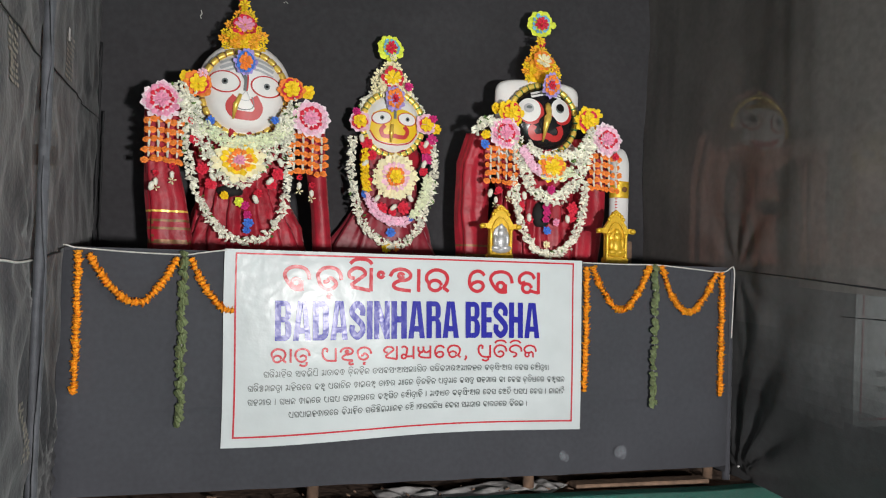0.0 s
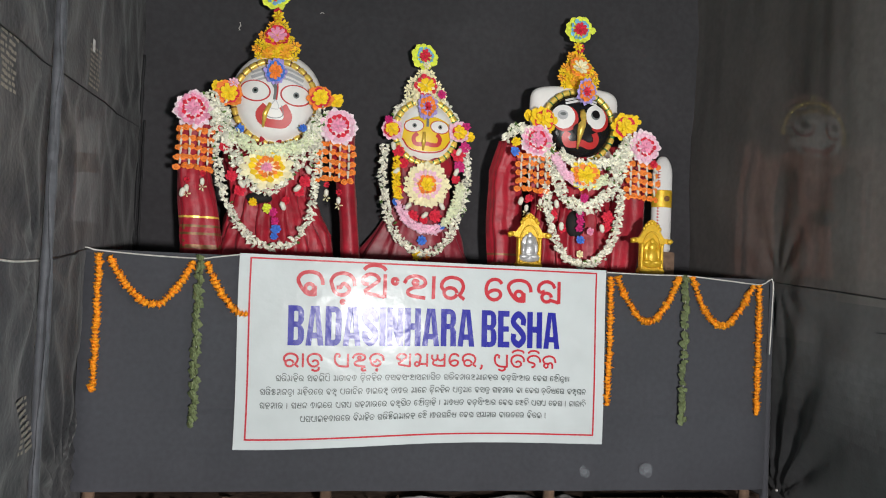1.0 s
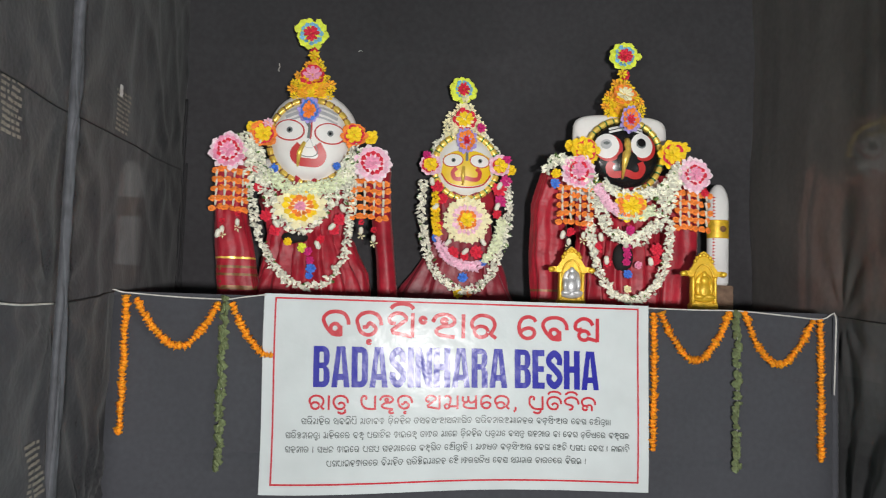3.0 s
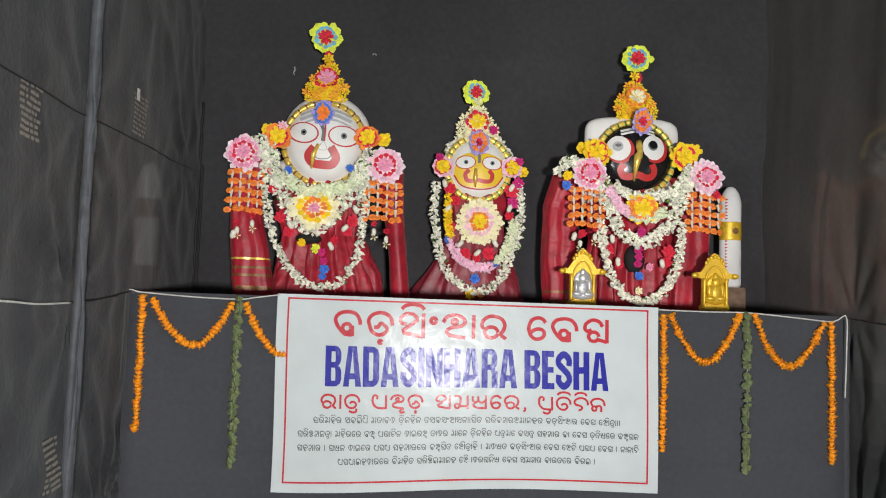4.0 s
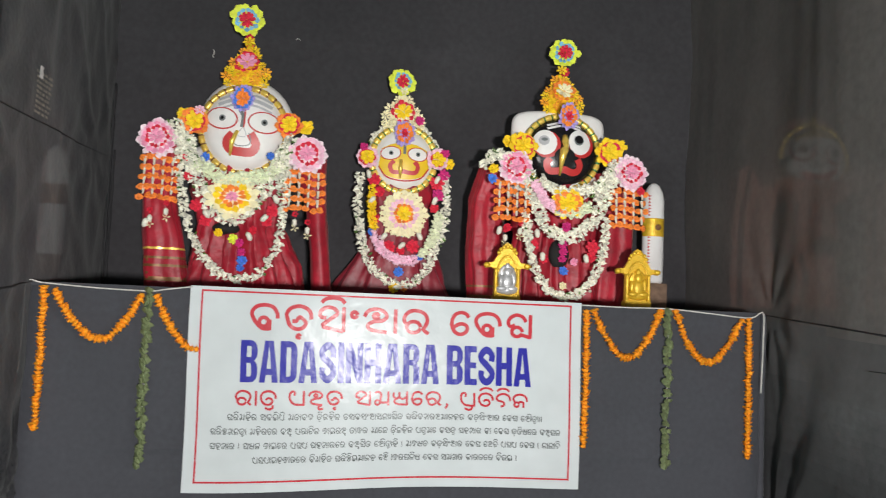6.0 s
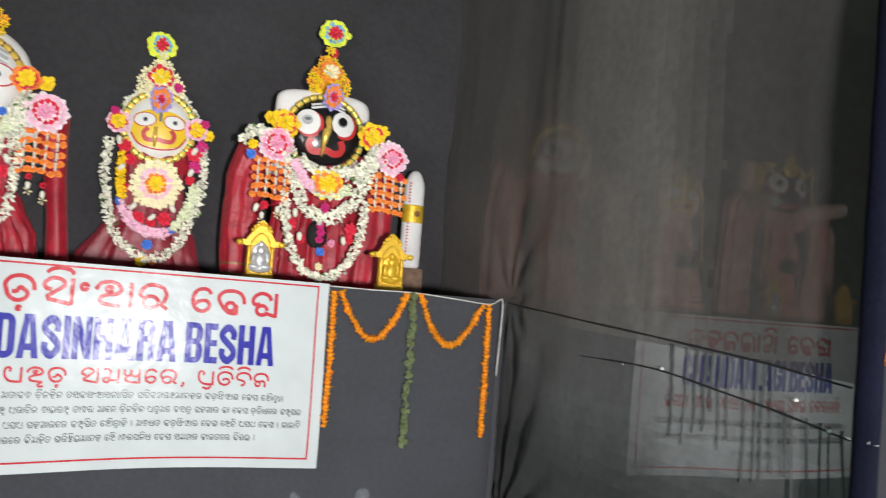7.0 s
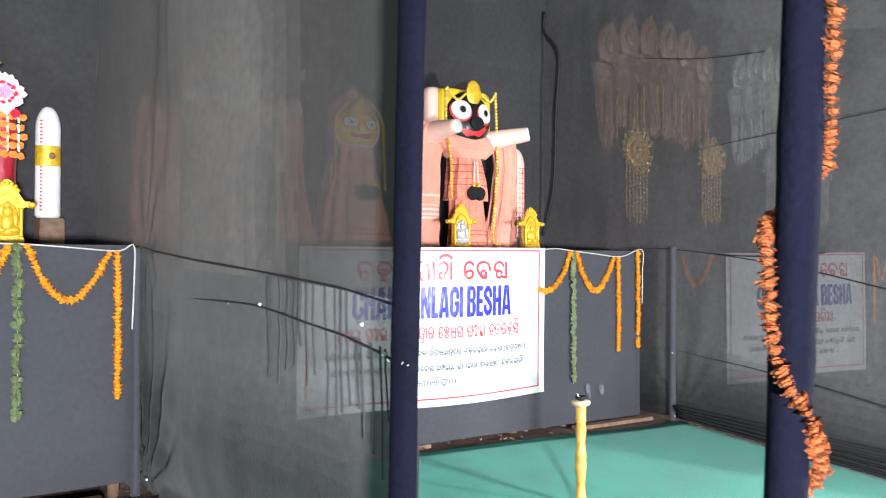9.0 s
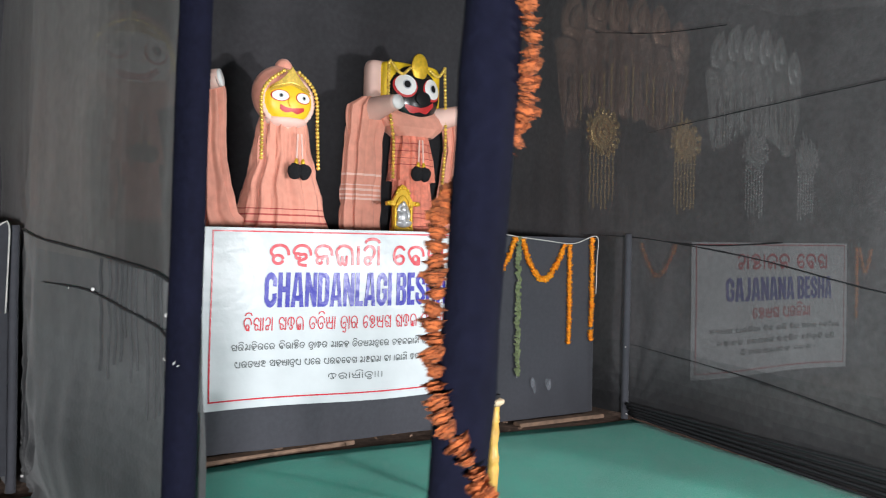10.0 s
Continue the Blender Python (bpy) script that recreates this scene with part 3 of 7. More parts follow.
CAPITALS = {
    "A": (0.60, [[(0, 0), (0.19, 0), (0.30, 0.86), (0.30, 1), (0.16, 1)], [(0.60, 0), (0.41, 0), (0.30, 0.86), (0.30, 1), (0.44, 1)], bar(0.18, 0.18, 0.42, 0.33)]),
    "B": (0.54, UPPER + [bend(0.32, 0.34, 0.22, 0.20, 0.02, 0.10, 0, 90), bar(0.34, 0.21, 0.54, 0.34), bend(0.32, 0.21, 0.22, 0.21, 0.02, 0.07, -90, 0), bar(0.2, 0, 0.32, 0.14)]),
    "C": (0.54, [("line", ROUND + ((0.44, 0.40),))]),
    "D": (0.54, [bar(0, 0, 0.2, 1), bar(0.2, 0.85, 0.30, 1), bar(0.2, 0, 0.30, 0.15), bend(0.30, 0.78, 0.24, 0.22, 0.04, 0.07, 0, 90), bend(0.30, 0.22, 0.24, 0.22, 0.04, 0.07, -90, 0), bar(0.34, 0.22, 0.54, 0.78)]),
    "E": (0.42, [bar(0, 0, 0.2, 1), bar(0.2, 0.84, 0.41, 1), bar(0.2, 0.43, 0.39, 0.58), bar(0.2, 0, 0.42, 0.16)]),
    "G": (0.54, [("line", ROUND + ((0.445, 0.50),)), bar(0.28, 0.38, 0.54, 0.52)]),
    "H": (0.55, [bar(0, 0, 0.2, 1), bar(0.35, 0, 0.55, 1), bar(0.2, 0.43, 0.35, 0.60)]),
    "I": (0.20, [bar(0, 0, 0.20, 1)]),
    "J": (0.40, [("line", ((0.30, 1.0), (0.30, 0.60), (0.30, 0.26), (0.19, 0.085), (0.06, 0.10)))]),
    "L": (0.40, [bar(0, 0, 0.2, 1), bar(0.2, 0, 0.40, 0.16)]),
    "N": (0.55, [bar(0, 0, 0.18, 1), bar(0.37, 0, 0.55, 1), [(0.18, 1), (0.18, 0.48), (0.37, 0), (0.37, 0.52)]]),
    "R": (0.54, UPPER + [[(0.32, 0.49), (0.46, 0.52), (0.54, 0.40), (0.54, 0), (0.34, 0), (0.34, 0.38)]]),
    "S": (0.54, [SNAKE]),
}


def roman(text, width, height, put):
    """A line of heavy narrow capitals, centred on 0, each a flat mesh."""
    total = sum(0.20 if ch == " " else CAPITALS[ch][0] + 0.055 for ch in text) - 0.055
    x, flat = 0.0, []
    for ch in text:
        if ch == " ":
            x += 0.20
            continue
        adv, pieces = CAPITALS[ch]
        bm = bmesh.new()
        for k, piece in enumerate(pieces):
            def at(px, py, k=k, x=x):
                return Vector(put((x + px) / total * width - width / 2, py * height)) + Vector((0, -0.00025 * k, 0))
            if piece[0] == "line":
                ribbon(bm, S(*piece[1]), 0.092, at)
            elif len(piece) > 8:
                n = len(piece) // 2
                outer, inner = piece[:n], piece[:n - 1:-1]
                vo, vi = [bm.verts.new(at(*q)) for q in outer], [bm.verts.new(at(*q)) for q in inner]
                for a in range(n - 1):
                    bm.faces.new((vo[a], vo[a + 1], vi[a + 1], vi[a]))
            elif len(piece) == 4:
                a, b, c, d = piece
                rows = 6
                left = [bm.verts.new(at(a[0] + (d[0] - a[0]) * r / rows, a[1] + (d[1] - a[1]) * r / rows)) for r in range(rows + 1)]
                right = [bm.verts.new(at(b[0] + (c[0] - b[0]) * r / rows, b[1] + (c[1] - b[1]) * r / rows)) for r in range(rows + 1)]
                for r in range(rows):
                    bm.faces.new((left[r], right[r], right[r + 1], left[r + 1]))
            else:
                bm.faces.new([bm.verts.new(at(*q)) for q in piece])
        me = bpy.data.meshes.new("letter")
        bm.normal_update()
        bm.to_mesh(me)
        bm.free()
        flat.append(me)
        x += adv + 0.055
    return flat


def banner(x0, x1, ztl, ztr, zbl, zbr, lines, label, seed, bulge=0.022):
    """A vinyl banner hung on the stage's front: red border, title, name, subtitle and small print."""
    thing = base("banner", (x0 + x1) / 2, FRONT - 0.021, TOP, label, "banner", "banners on the stages")
    w = x1 - x0

    def place(u, v, d=0.0):
        zt, zb = ztl + (ztr - ztl) * u, zbl + (zbr - zbl) * u - 0.012 * math.sin(u * 6 + seed)
        s = 2 * u - 1
        y = -bulge * (1 - s * s) * (0.35 + 0.65 * math.sin(math.pi * min(1, max(0, v)))) + 0.004 * nz(u * 5 + seed, v * 2)
        y += 0.0020 * math.sin((u * 3 + v) * 9 + seed) * nz(u * 4, v * 4, seed)
        return (-w / 2 + w * u + 0.006 * math.sin(v * 4 + seed), y - d, zb + (zt - zb) * v - TOP)
    sheet = part("sheet", thick(grid(90, 45, place), 0.0015), VINYL, thing, smooth="sheet")
    hgt = (ztl + ztr - zbl - zbr) / 2
    m, t = 0.055 * 0.9 / w, 0.008 / w
    mv, tv = 0.042 / hgt, 0.008 / hgt
    bm = bmesh.new()
    for u0, u1, v0, v1 in ((m, 1 - m, 1 - 0.35 * mv - tv, 1 - 0.35 * mv), (m, 1 - m, mv, mv + tv), (m, m + t, mv + tv, 1 - 0.35 * mv - tv), (1 - m - t, 1 - m, mv + tv, 1 - 0.35 * mv - tv)):
        nu, nv = max(1, int((u1 - u0) * 60)), max(1, int((v1 - v0) * 30))
        grid(nu, nv, lambda a, b: place(u0 + (u1 - u0) * a, v0 + (v1 - v0) * b, 0.003), bm)
    part("border", bm, RED_INK, sheet, "thin red printed border")
    for kind, text, cu, cv, wid, hei, stroke, ink in lines:
        put = lambda x, z: place(cu + x / w, cv + z / hgt, 0.0035)
        if kind == "roman":
            for me in roman(text, wid, hei, put):
                me.materials.append(ink)
                new("letter", me).parent = thing
        else:
            letters, hw = odia_lines(text, hei, stroke, wid)
            small = bmesh.new()
            for strokes in letters:
                bm = small if hei < 0.05 else bmesh.new()
                for s in strokes:
                    ribbon(bm, s, hw, put)
                if bm is not small:
                    part("letter", bm, ink, thing)
            if hei < 0.05:
                tagged(part("small_print", small, ink, thing), kind="stuff")
            else:
                small.free()
    return thing


banner(0.206, 2.036, 1.172, 1.170, 0.258, 0.292, [
    ("odia", "ba da sa i ng ha aa ra - e ba sha", 0.511, 0.795, 1.336, 0.120, 0.0175, RED_INK),
    ("roman", "BADASINHARA BESHA", 0.497, 0.537, 1.348, 0.185, 0, BLUE_INK),
    ("odia", "ra aa tra - pa hu da - sa ma ya e ra , - pra ta i di na", 0.490, 0.424, 1.363, 0.068, 0.0100, RED_INK),
    ("odia", "sha ra i ma nda i ra - sa ba la i pa i - ma ta aa ba ka - da i na nda i na - ta sa ba sa ng ha aa sa na aa dz sha i ta - sha ra i ba ga ra ha ma aa na nda ra - ba da sa i ng ha aa ra - e ba sha - e ha aa i tra aa dz dz", 0.500, 0.352, 1.46, 0.028, 0.0036, GREY_INK),
    ("odia", "sha ra i ja ga na tra aa - ma nda i ra e ra - ba hu - pa ra aa ca i na - ka aa la ra hu - ta aa ka ra - ma aa e na - da i na nda i na - pa tra ma e - ba sa tra - sha nda ga aa ra - ba aa - e ba sha - da ta i ya e ra - ba hu sha na", 0.505, 0.282, 1.62, 0.028, 0.0036, GREY_INK),
    ("odia", "sha nda ga aa ra - dz - sha ya na - ka aa la e ra - pa sha pa - sha nda ga aa ra e ra - ba hu sha i ta - e ha aa i tra aa nda i - dz - ma ka ya ta - ba da sa i ng ha aa ra - e ba sha - e ha ca i - pa sha pa - e ba sha - dz - na aa na aa di", 0.505, 0.212, 1.62, 0.028, 0.0036, GREY_INK),
    ("odia", "pa sha pa aa la nda ka aa ra e ra - ba i ma nda i ta - sha ra i ja i la ma aa na nda - e ha i - aa ka ra sha na i ya - e ba sha - sa ma ga ra - ba aa ra ta e ra - ba i ra la - dz", 0.500, 0.142, 1.22, 0.028, 0.0036, GREY_INK),
], "white vinyl banner with red and blue festival lettering, slightly creased", 1.0)
banner(3.82, 5.612, 1.165, 1.172, 0.232, 0.222, [
    ("odia", "ca nda na la aa ga i - e ba sha", 0.510, 0.795, 1.12, 0.112, 0.0165, RED_INK),
    ("roman", "CHANDANLAGI BESHA", 0.510, 0.555, 1.16, 0.185, 0, BLUE_INK),
    ("odia", "ba i sha aa ga - sha ka la - ta ta i ya aa - tra aa ra - e ja ya sha - sha ka la - ca ta ra nda sha i", 0.500, 0.425, 1.34, 0.074, 0.0062, RED_INK),
    ("odia", "sha ra i ma nda i ra e ra - ba i ra aa ja i ta - tra aa ka ra - ma aa na nda - ta i ta ya ma tra e ra - ca nda na la aa ga i - e ba sha - aa nda tra ta ya - dz", 0.500, 0.320, 1.46, 0.034, 0.0050, GREY_INK),
    ("odia", "pa ra ta ya ha - sa nda ya aa tra pa - pa e ra - pa ra ba e ba sha - ma ha la ma - ba aa - dz la aa ga i - ka ra aa ya aa ta - ca nda na la aa ga i", 0.500, 0.225, 1.42, 0.034, 0.0050, GREY_INK),
    ("odia", "ka ra aa ya aa i tra aa dz dz", 0.500, 0.135, 0.36, 0.034, 0.0050, GREY_INK),
], "white vinyl banner with red and blue lettering under a leaning post", 4.0, bulge=0.006)
banner(7.60, 9.80, 1.150, 1.172, 0.108, 0.060, [
    ("odia", "ga ja aa na na - e ba sha", 0.550, 0.800, 1.32, 0.125, 0.019, RED_INK),
    ("roman", "GAJANANA BESHA", 0.530, 0.560, 1.52, 0.19, 0, BLUE_INK),
    ("odia", "e ja ya sha - pa ra na i ma aa", 0.530, 0.425, 0.84, 0.09, 0.012, RED_INK),
    ("odia", "e ja ya sha - pa ra na i ma aa - di na - sha ra i - ja i la - sha na aa na - e ba di e ra", 0.520, 0.330, 1.86, 0.035, 0.008, GREY_INK),
    ("odia", "ga ja aa na na - e ba sha e ra - ba hu sha i ta - e ha aa i tra aa nda i - sha ra i", 0.520, 0.240, 1.70, 0.035, 0.008, GREY_INK),
    ("odia", "ba i ga ra ha ma aa na nda - e ba sha - dz", 0.520, 0.160, 1.10, 0.035, 0.008, GREY_INK),
], "white vinyl banner with red and blue lettering behind sheer cloth", 7.0)


# ---- garlands on the stage fronts ----
def marigold_mesh(name, r, material, petals=11, layers=3, seed=0, wild=0.25):
    """One marigold head: layered ruffled petals round z."""
    rng = random.Random(seed)
    bm = bmesh.new()
    for k in range(layers):
        n = petals - 2 * k
        for i in range(n):
            a = 2 * math.pi * (i + 0.5 * k) / n + rng.uniform(-0.15, 0.15)
            rr = r * (1 - 0.24 * k) * rng.uniform(1 - wild, 1 + wild * 0.5)
            z = r * (-0.18 + 0.30 * k)
            c, s = math.cos(a), math.sin(a)
            hw = rr * 0.52
            q = [(0.15 * rr * c, 0.15 * rr * s, z), (0.7 * rr * c + hw * s, 0.7 * rr * s - hw * c, z + rng.uniform(-0.1, 0.15) * r), (rr * c, rr * s, z - 0.10 * r * rng.uniform(-1, 2)), (0.7 * rr * c - hw * s, 0.7 * rr * s + hw * c, z + rng.uniform(-0.1, 0.15) * r)]
            bm.faces.new([bm.verts.new(p) for p in q])
    lathe(bm, [(r * 0.35, -r * 0.42), (r * 0.62, -r * 0.1), (r * 0.5, r * 0.3), (r * 0.15, r * 0.5)], 7)
    me = bpy.data.meshes.new(name)
    bm.to_mesh(me)
    bm.free()
    me.materials.append(material)
    return me


FRESH = [marigold_mesh("flower_head", 0.0222, MARIGOLD, petals=12, seed=i, wild=0.12) for i in range(5)]
DRY = [marigold_mesh("flower_head", 0.0175, DRY_MARIGOLD, petals=12, seed=20 + i, wild=0.18, layers=5) for i in range(6)]


def bead_garland(name, pts, n, meshes, label, category, group, origin, k0=0.85, k1=1.15, seed=0, skip=()):
    """Flower heads threaded on a cord through the points."""
    rng = random.Random(seed)
    thing = base(name, *origin, label, category, group)
    line = curve([(p[0] - origin[0], p[1] - origin[1], p[2] - origin[2]) for p in pts], n)
    part("cord", tube(bmesh.new(), line, 0.0015, 5), STRING if meshes[0].materials[0] is MARIGOLD else ROPE, thing)
    for i, p in enumerate(line):
        if i in skip:
            continue
        d = (line[min(i + 1, n)] - line[max(i - 1, 0)]).normalized()
        ob = new("flower_head", rng.choice(meshes))
        ob.parent = thing
        q = d.to_track_quat("Z", "Y") @ Euler((rng.uniform(-0.3, 0.3), rng.uniform(-0.3, 0.3), rng.uniform(0, 6))).to_quaternion()
        s = rng.uniform(k0, k1)
        ob.matrix_basis = Matrix.LocRotScale(p + Vector((rng.uniform(-0.003, 0.003), rng.uniform(-0.003, 0.003), 0)), q, (s, s, s))
    return thing


GY = FRONT - 0.028


def hang(x, z0, z1, seed):
    n = int((z0 - z1) / 0.0185)
    return bead_garland("marigold_string", [(x, GY, z0), (x + 0.004, GY, (z0 + z1) / 2), (x + 0.002, GY, z1)], n, FRESH, "straight string of orange marigold heads hung on dark cloth", "garland", "marigold strings", (x, GY, z0), seed=seed, skip=(n - 4,) if seed % 2 else ())


def swag(x0, z0, xm, zm, x1, z1, seed, cut=1.0):
    dz = min(z0, z1) - zm
    pts = [(x0, GY, z0), (x0 + (xm - x0) * 0.32, GY, zm + dz * 0.50), (xm - (xm - x0) * 0.25, GY, zm + dz * 0.06), (xm, GY, zm), (xm + (x1 - xm) * 0.25, GY, zm + dz * 0.06), (x1 - (x1 - xm) * 0.32, GY, zm + dz * 0.50), (x1, GY, z1)]
    if cut < 1:
        pts = pts[:4]
    length = sum(math.dist(a, b) for a, b in zip(pts, pts[1:]))
    return bead_garland("marigold_swag", pts, int(length / 0.0185), FRESH, "looped swag of orange marigold heads hung on dark cloth", "garland", "marigold swags", (x0, GY, z0), seed=seed)


def leaf_string(x, z0, z1, seed):
    """Folded leaves threaded one above the other."""
    rng = random.Random(seed)
    thing = base("leaf_string", x, GY, z0, "hanging string of folded dull green leaves", "garland", "leaf strings")
    part("cord", tube(bmesh.new(), [(0, 0, 0), (0.004, 0, z1 - z0)], 0.0015, 5), STRING, thing)
    z = 0.0
    while z > z1 - z0:
        bm = bmesh.new()
        for _ in range(rng.choice((2, 3))):
            a, w, h = rng.uniform(-0.5, 0.5), rng.uniform(0.010, 0.022), rng.uniform(0.012, 0.026)
            dx, dz = rng.uniform(-0.013, 0.013), rng.uniform(-0.008, 0.008)
            rot = Matrix.Rotation(a, 3, "Y")
            pts = [(-w, 0.002, h * 0.3), (-w * 0.3, -0.014, h * 0.8), (w * 0.5, -0.010, h * 0.6), (w, 0.002, -h * 0.1), (w * 0.2, -0.016, -h * 0.7), (-w * 0.7, -0.006, -h * 0.5)]
            c = bm.verts.new(rot @ Vector((0, -0.020, 0)) + Vector((dx, 0, dz)))
            vs = [bm.verts.new(rot @ Vector(p) + Vector((dx, rng.uniform(-0.004, 0.004), dz))) for p in pts]
            for i in range(6):
                bm.faces.new((c, vs[i], vs[(i + 1) % 6]))
        ob = part("leaf", bm, LEAF, thing)
        ob.location = (0.004 * z / (z1 - z0), 0, z)
        z -= rng.uniform(0.013, 0.028)
    return thing


def cord(name, pts, r, n, material, label):
    return tagged(part(name, tube(bmesh.new(), curve(pts, n), r, 6), material, smooth=True), label, "string")


for s, (kind, *a) in enumerate([
        ("h", -0.425, 1.135, 0.520), ("s", -0.378, 1.125, -0.175, 0.918, -0.009, 1.117), ("l", 0.022, 1.135, 0.355), ("c", 0.055, 1.114, 0.24, 0.886, 0.42, 1.11),
        ("h", 2.056, 1.131, 0.490), ("s", 2.093, 1.133, 2.264, 0.917, 2.430, 1.145), ("l", 2.469, 1.150, 0.390), ("s", 2.509, 1.150, 2.680, 0.908, 2.850, 1.118), ("h", 2.890, 1.125, 0.450),
        ("c2", 5.53, 0.884, 5.635, 0.884, 5.844, 1.143), ("l", 5.872, 1.143, 0.259), ("s", 5.908, 1.136, 6.090, 0.884, 6.273, 1.106), ("h", 6.322, 1.106, 0.459), ("h", 6.530, 1.155, 0.470),
        ("s", 7.02, 1.13, 7.2, 0.90, 7.40, 1.13), ("h", 9.95, 1.13, 0.50), ("s", 10.0, 1.13, 10.1, 0.92, 10.2, 1.12)]):
    if kind == "h":
        hang(*a, s)
    elif kind == "l":
        leaf_string(*a, s)
    elif kind == "s":
        swag(*a, s)
    elif kind == "c":
        swag(*a, s, cut=0.5)
    else:
        bead_garland("marigold_swag", [(5.56, GY, 0.90), (5.635, GY, 0.888), (5.72, GY, 0.93), (5.80, GY, 1.04), (5.844, GY, 1.143)], 22, FRESH, "looped swag of orange marigold heads hung on dark cloth", "garland", "marigold swags", (5.844, GY, 1.143), seed=s)

SY = FRONT - 0.03
cord("hanging_string", [(-0.505, SY, 0.76), (-0.500, SY, 1.0), (-0.497, SY, 1.158), (-0.43, SY, 1.155), (-0.2, SY, 1.142), (0.02, SY, 1.138), (0.09, SY, 1.148), (0.21, SY, 1.166)], 0.0035, 60, STRING, "thin white string tied along the stage's edge")
cord("hanging_string", [(2.03, SY, 1.160), (2.25, SY, 1.158), (2.47, SY, 1.160), (2.7, SY, 1.145), (2.87, SY, 1.132), (2.92, SY, 1.140), (2.965, SY, 1.158), (2.966, SY, 1.0), (2.958, SY, 0.765)], 0.0035, 60, STRING, "thin white string tied along the stage's edge")
cord("hanging_string", [(5.61, SY, 1.165), (5.74, SY, 1.168), (5.87, SY, 1.155), (6.1, SY, 1.135), (6.3, SY, 1.118), (6.4, SY, 1.128), (6.575, SY, 1.168), (6.577, SY, 1.0), (6.572, SY, 0.78)], 0.0035, 60, STRING, "thin white string tied along the stage's edge")


# ---- statues ----
WHITE_PAINT = mat("white_paint", (0.86, 0.84, 0.82), 0.45, vary=0.05, scale=14, big=0.05, big_scale=5)
BLACK_PAINT = mat("black_gloss_paint", (0.012, 0.012, 0.013), 0.22, vary=0.2, scale=20)
YELLOW_PAINT = mat("yellow_paint", (0.87, 0.58, 0.02), 0.4, vary=0.06, scale=14)
RED_PAINT = mat("red_paint", (0.55, 0.03, 0.03), 0.4, vary=0.08, scale=30)
GREY_PAINT = mat("grey_paint", (0.16, 0.18, 0.18), 0.45, vary=0.1)
PALE_GREY = mat("pale_grey_paint", (0.50, 0.50, 0.52), 0.45, vary=0.1)
GOLD_FOIL = mat("gold_foil", (0.90, 0.62, 0.12), 0.28, metal=0.4, vary=0.2, scale=60, rand=0.25)
GREEN_FOIL = mat("green_foil", (0.06, 0.24, 0.08), 0.35, metal=0.4, vary=0.3, scale=60)
SILVER = mat("silver_foil", (0.62, 0.63, 0.64), 0.35, metal=0.45, vary=0.2, scale=40, bump=0.3, bump_scale=90, rand=0.2)
RED_SILK = mat("crimson_silk", (0.37, 0.012, 0.028), 0.46, vary=0.25, scale=14, bump=0.45, bump_scale=26, sheen=0.08, spec=0.4, big=0.2, big_scale=4)
MAROON = mat("maroon_cloth", (0.26, 0.010, 0.026), 0.45, vary=0.2, scale=14, bump=0.4, bump_scale=26, sheen=0.2, big=0.12, big_scale=4)
BROCADE = mat("brown_brocade", (0.22, 0.10, 0.035), 0.45, metal=0.2, vary=0.4, scale=50)
# black that stands for the shade inside gaps in the skirts
HOLLOW_SHADE = mat("hollow_shade", (0.01, 0.01, 0.01), 0.8)
PINK_CLOTH = mat("salmon_cloth", (0.74, 0.32, 0.23), 0.8, vary=0.08, scale=20, bump=0.25, bump_scale=40, sheen=0.2, big=0.10, big_scale=4)
CORAL = mat("coral_cloth", (0.74, 0.235, 0.155), 0.8, vary=0.22, scale=24, bump=0.3, bump_scale=40, sheen=0.15, big=0.22, big_scale=7)
PINK_STRIPE = mat("brick_red_stripe", (0.42, 0.07, 0.06), 0.75, vary=0.15, scale=30)
PALE_PINK = mat("pale_pink_skin", (0.84, 0.56, 0.48), 0.6, vary=0.05, scale=10)
BOLSTER_WHITE = mat("white_cotton", (0.80, 0.79, 0.78), 0.8, vary=0.04, scale=12, bump=0.1, bump_scale=60)
BLACK_WOOL = mat("black_wool", (0.008, 0.008, 0.010), 0.95, vary=0.3, scale=80, bump=0.8, bump_scale=250)
P_PINK = mat("pink_petals", (0.92, 0.36, 0.54), 0.7, vary=0.1, scale=50, rand=0.15)
P_LILAC = mat("pale_pink_petals", (0.95, 0.60, 0.74), 0.7, vary=0.1, scale=50, rand=0.12)
P_BLUSH = mat("blush_white_petals", (0.96, 0.78, 0.84), 0.7, vary=0.1, scale=50, rand=0.12)
P_RED = mat("red_petals", (0.75, 0.025, 0.06), 0.7, vary=0.15, scale=50, rand=0.2)
P_YELLOW = mat("yellow_petals", (1.0, 0.68, 0.015), 0.7, vary=0.1, scale=50, rand=0.15)
P_ORANGE = mat("orange_petals", (0.98, 0.27, 0.04), 0.7, vary=0.12, scale=50, rand=0.2)
P_AMBER = mat("amber_petals", (1.0, 0.44, 0.03), 0.7, vary=0.12, scale=50, rand=0.15)
P_LIME = mat("lime_petals", (0.85, 0.92, 0.08), 0.7, vary=0.1, scale=50, rand=0.15)
P_CREAM = mat("cream_petals", (0.96, 0.88, 0.56), 0.7, vary=0.08, scale=50, rand=0.12)
P_BLUE = mat("blue_petals", (0.08, 0.24, 0.78), 0.7, vary=0.12, scale=50, rand=0.2)
P_CYAN = mat("sky_blue_petals", (0.22, 0.55, 0.80), 0.7, vary=0.12, scale=50, rand=0.2)
P_VIOLET = mat("violet_petals", (0.42, 0.34, 0.74), 0.7, vary=0.12, scale=50, rand=0.2)
P_MAGENTA = mat("magenta_petals", (0.66, 0.03, 0.22), 0.7, vary=0.12, scale=50, rand=0.2)
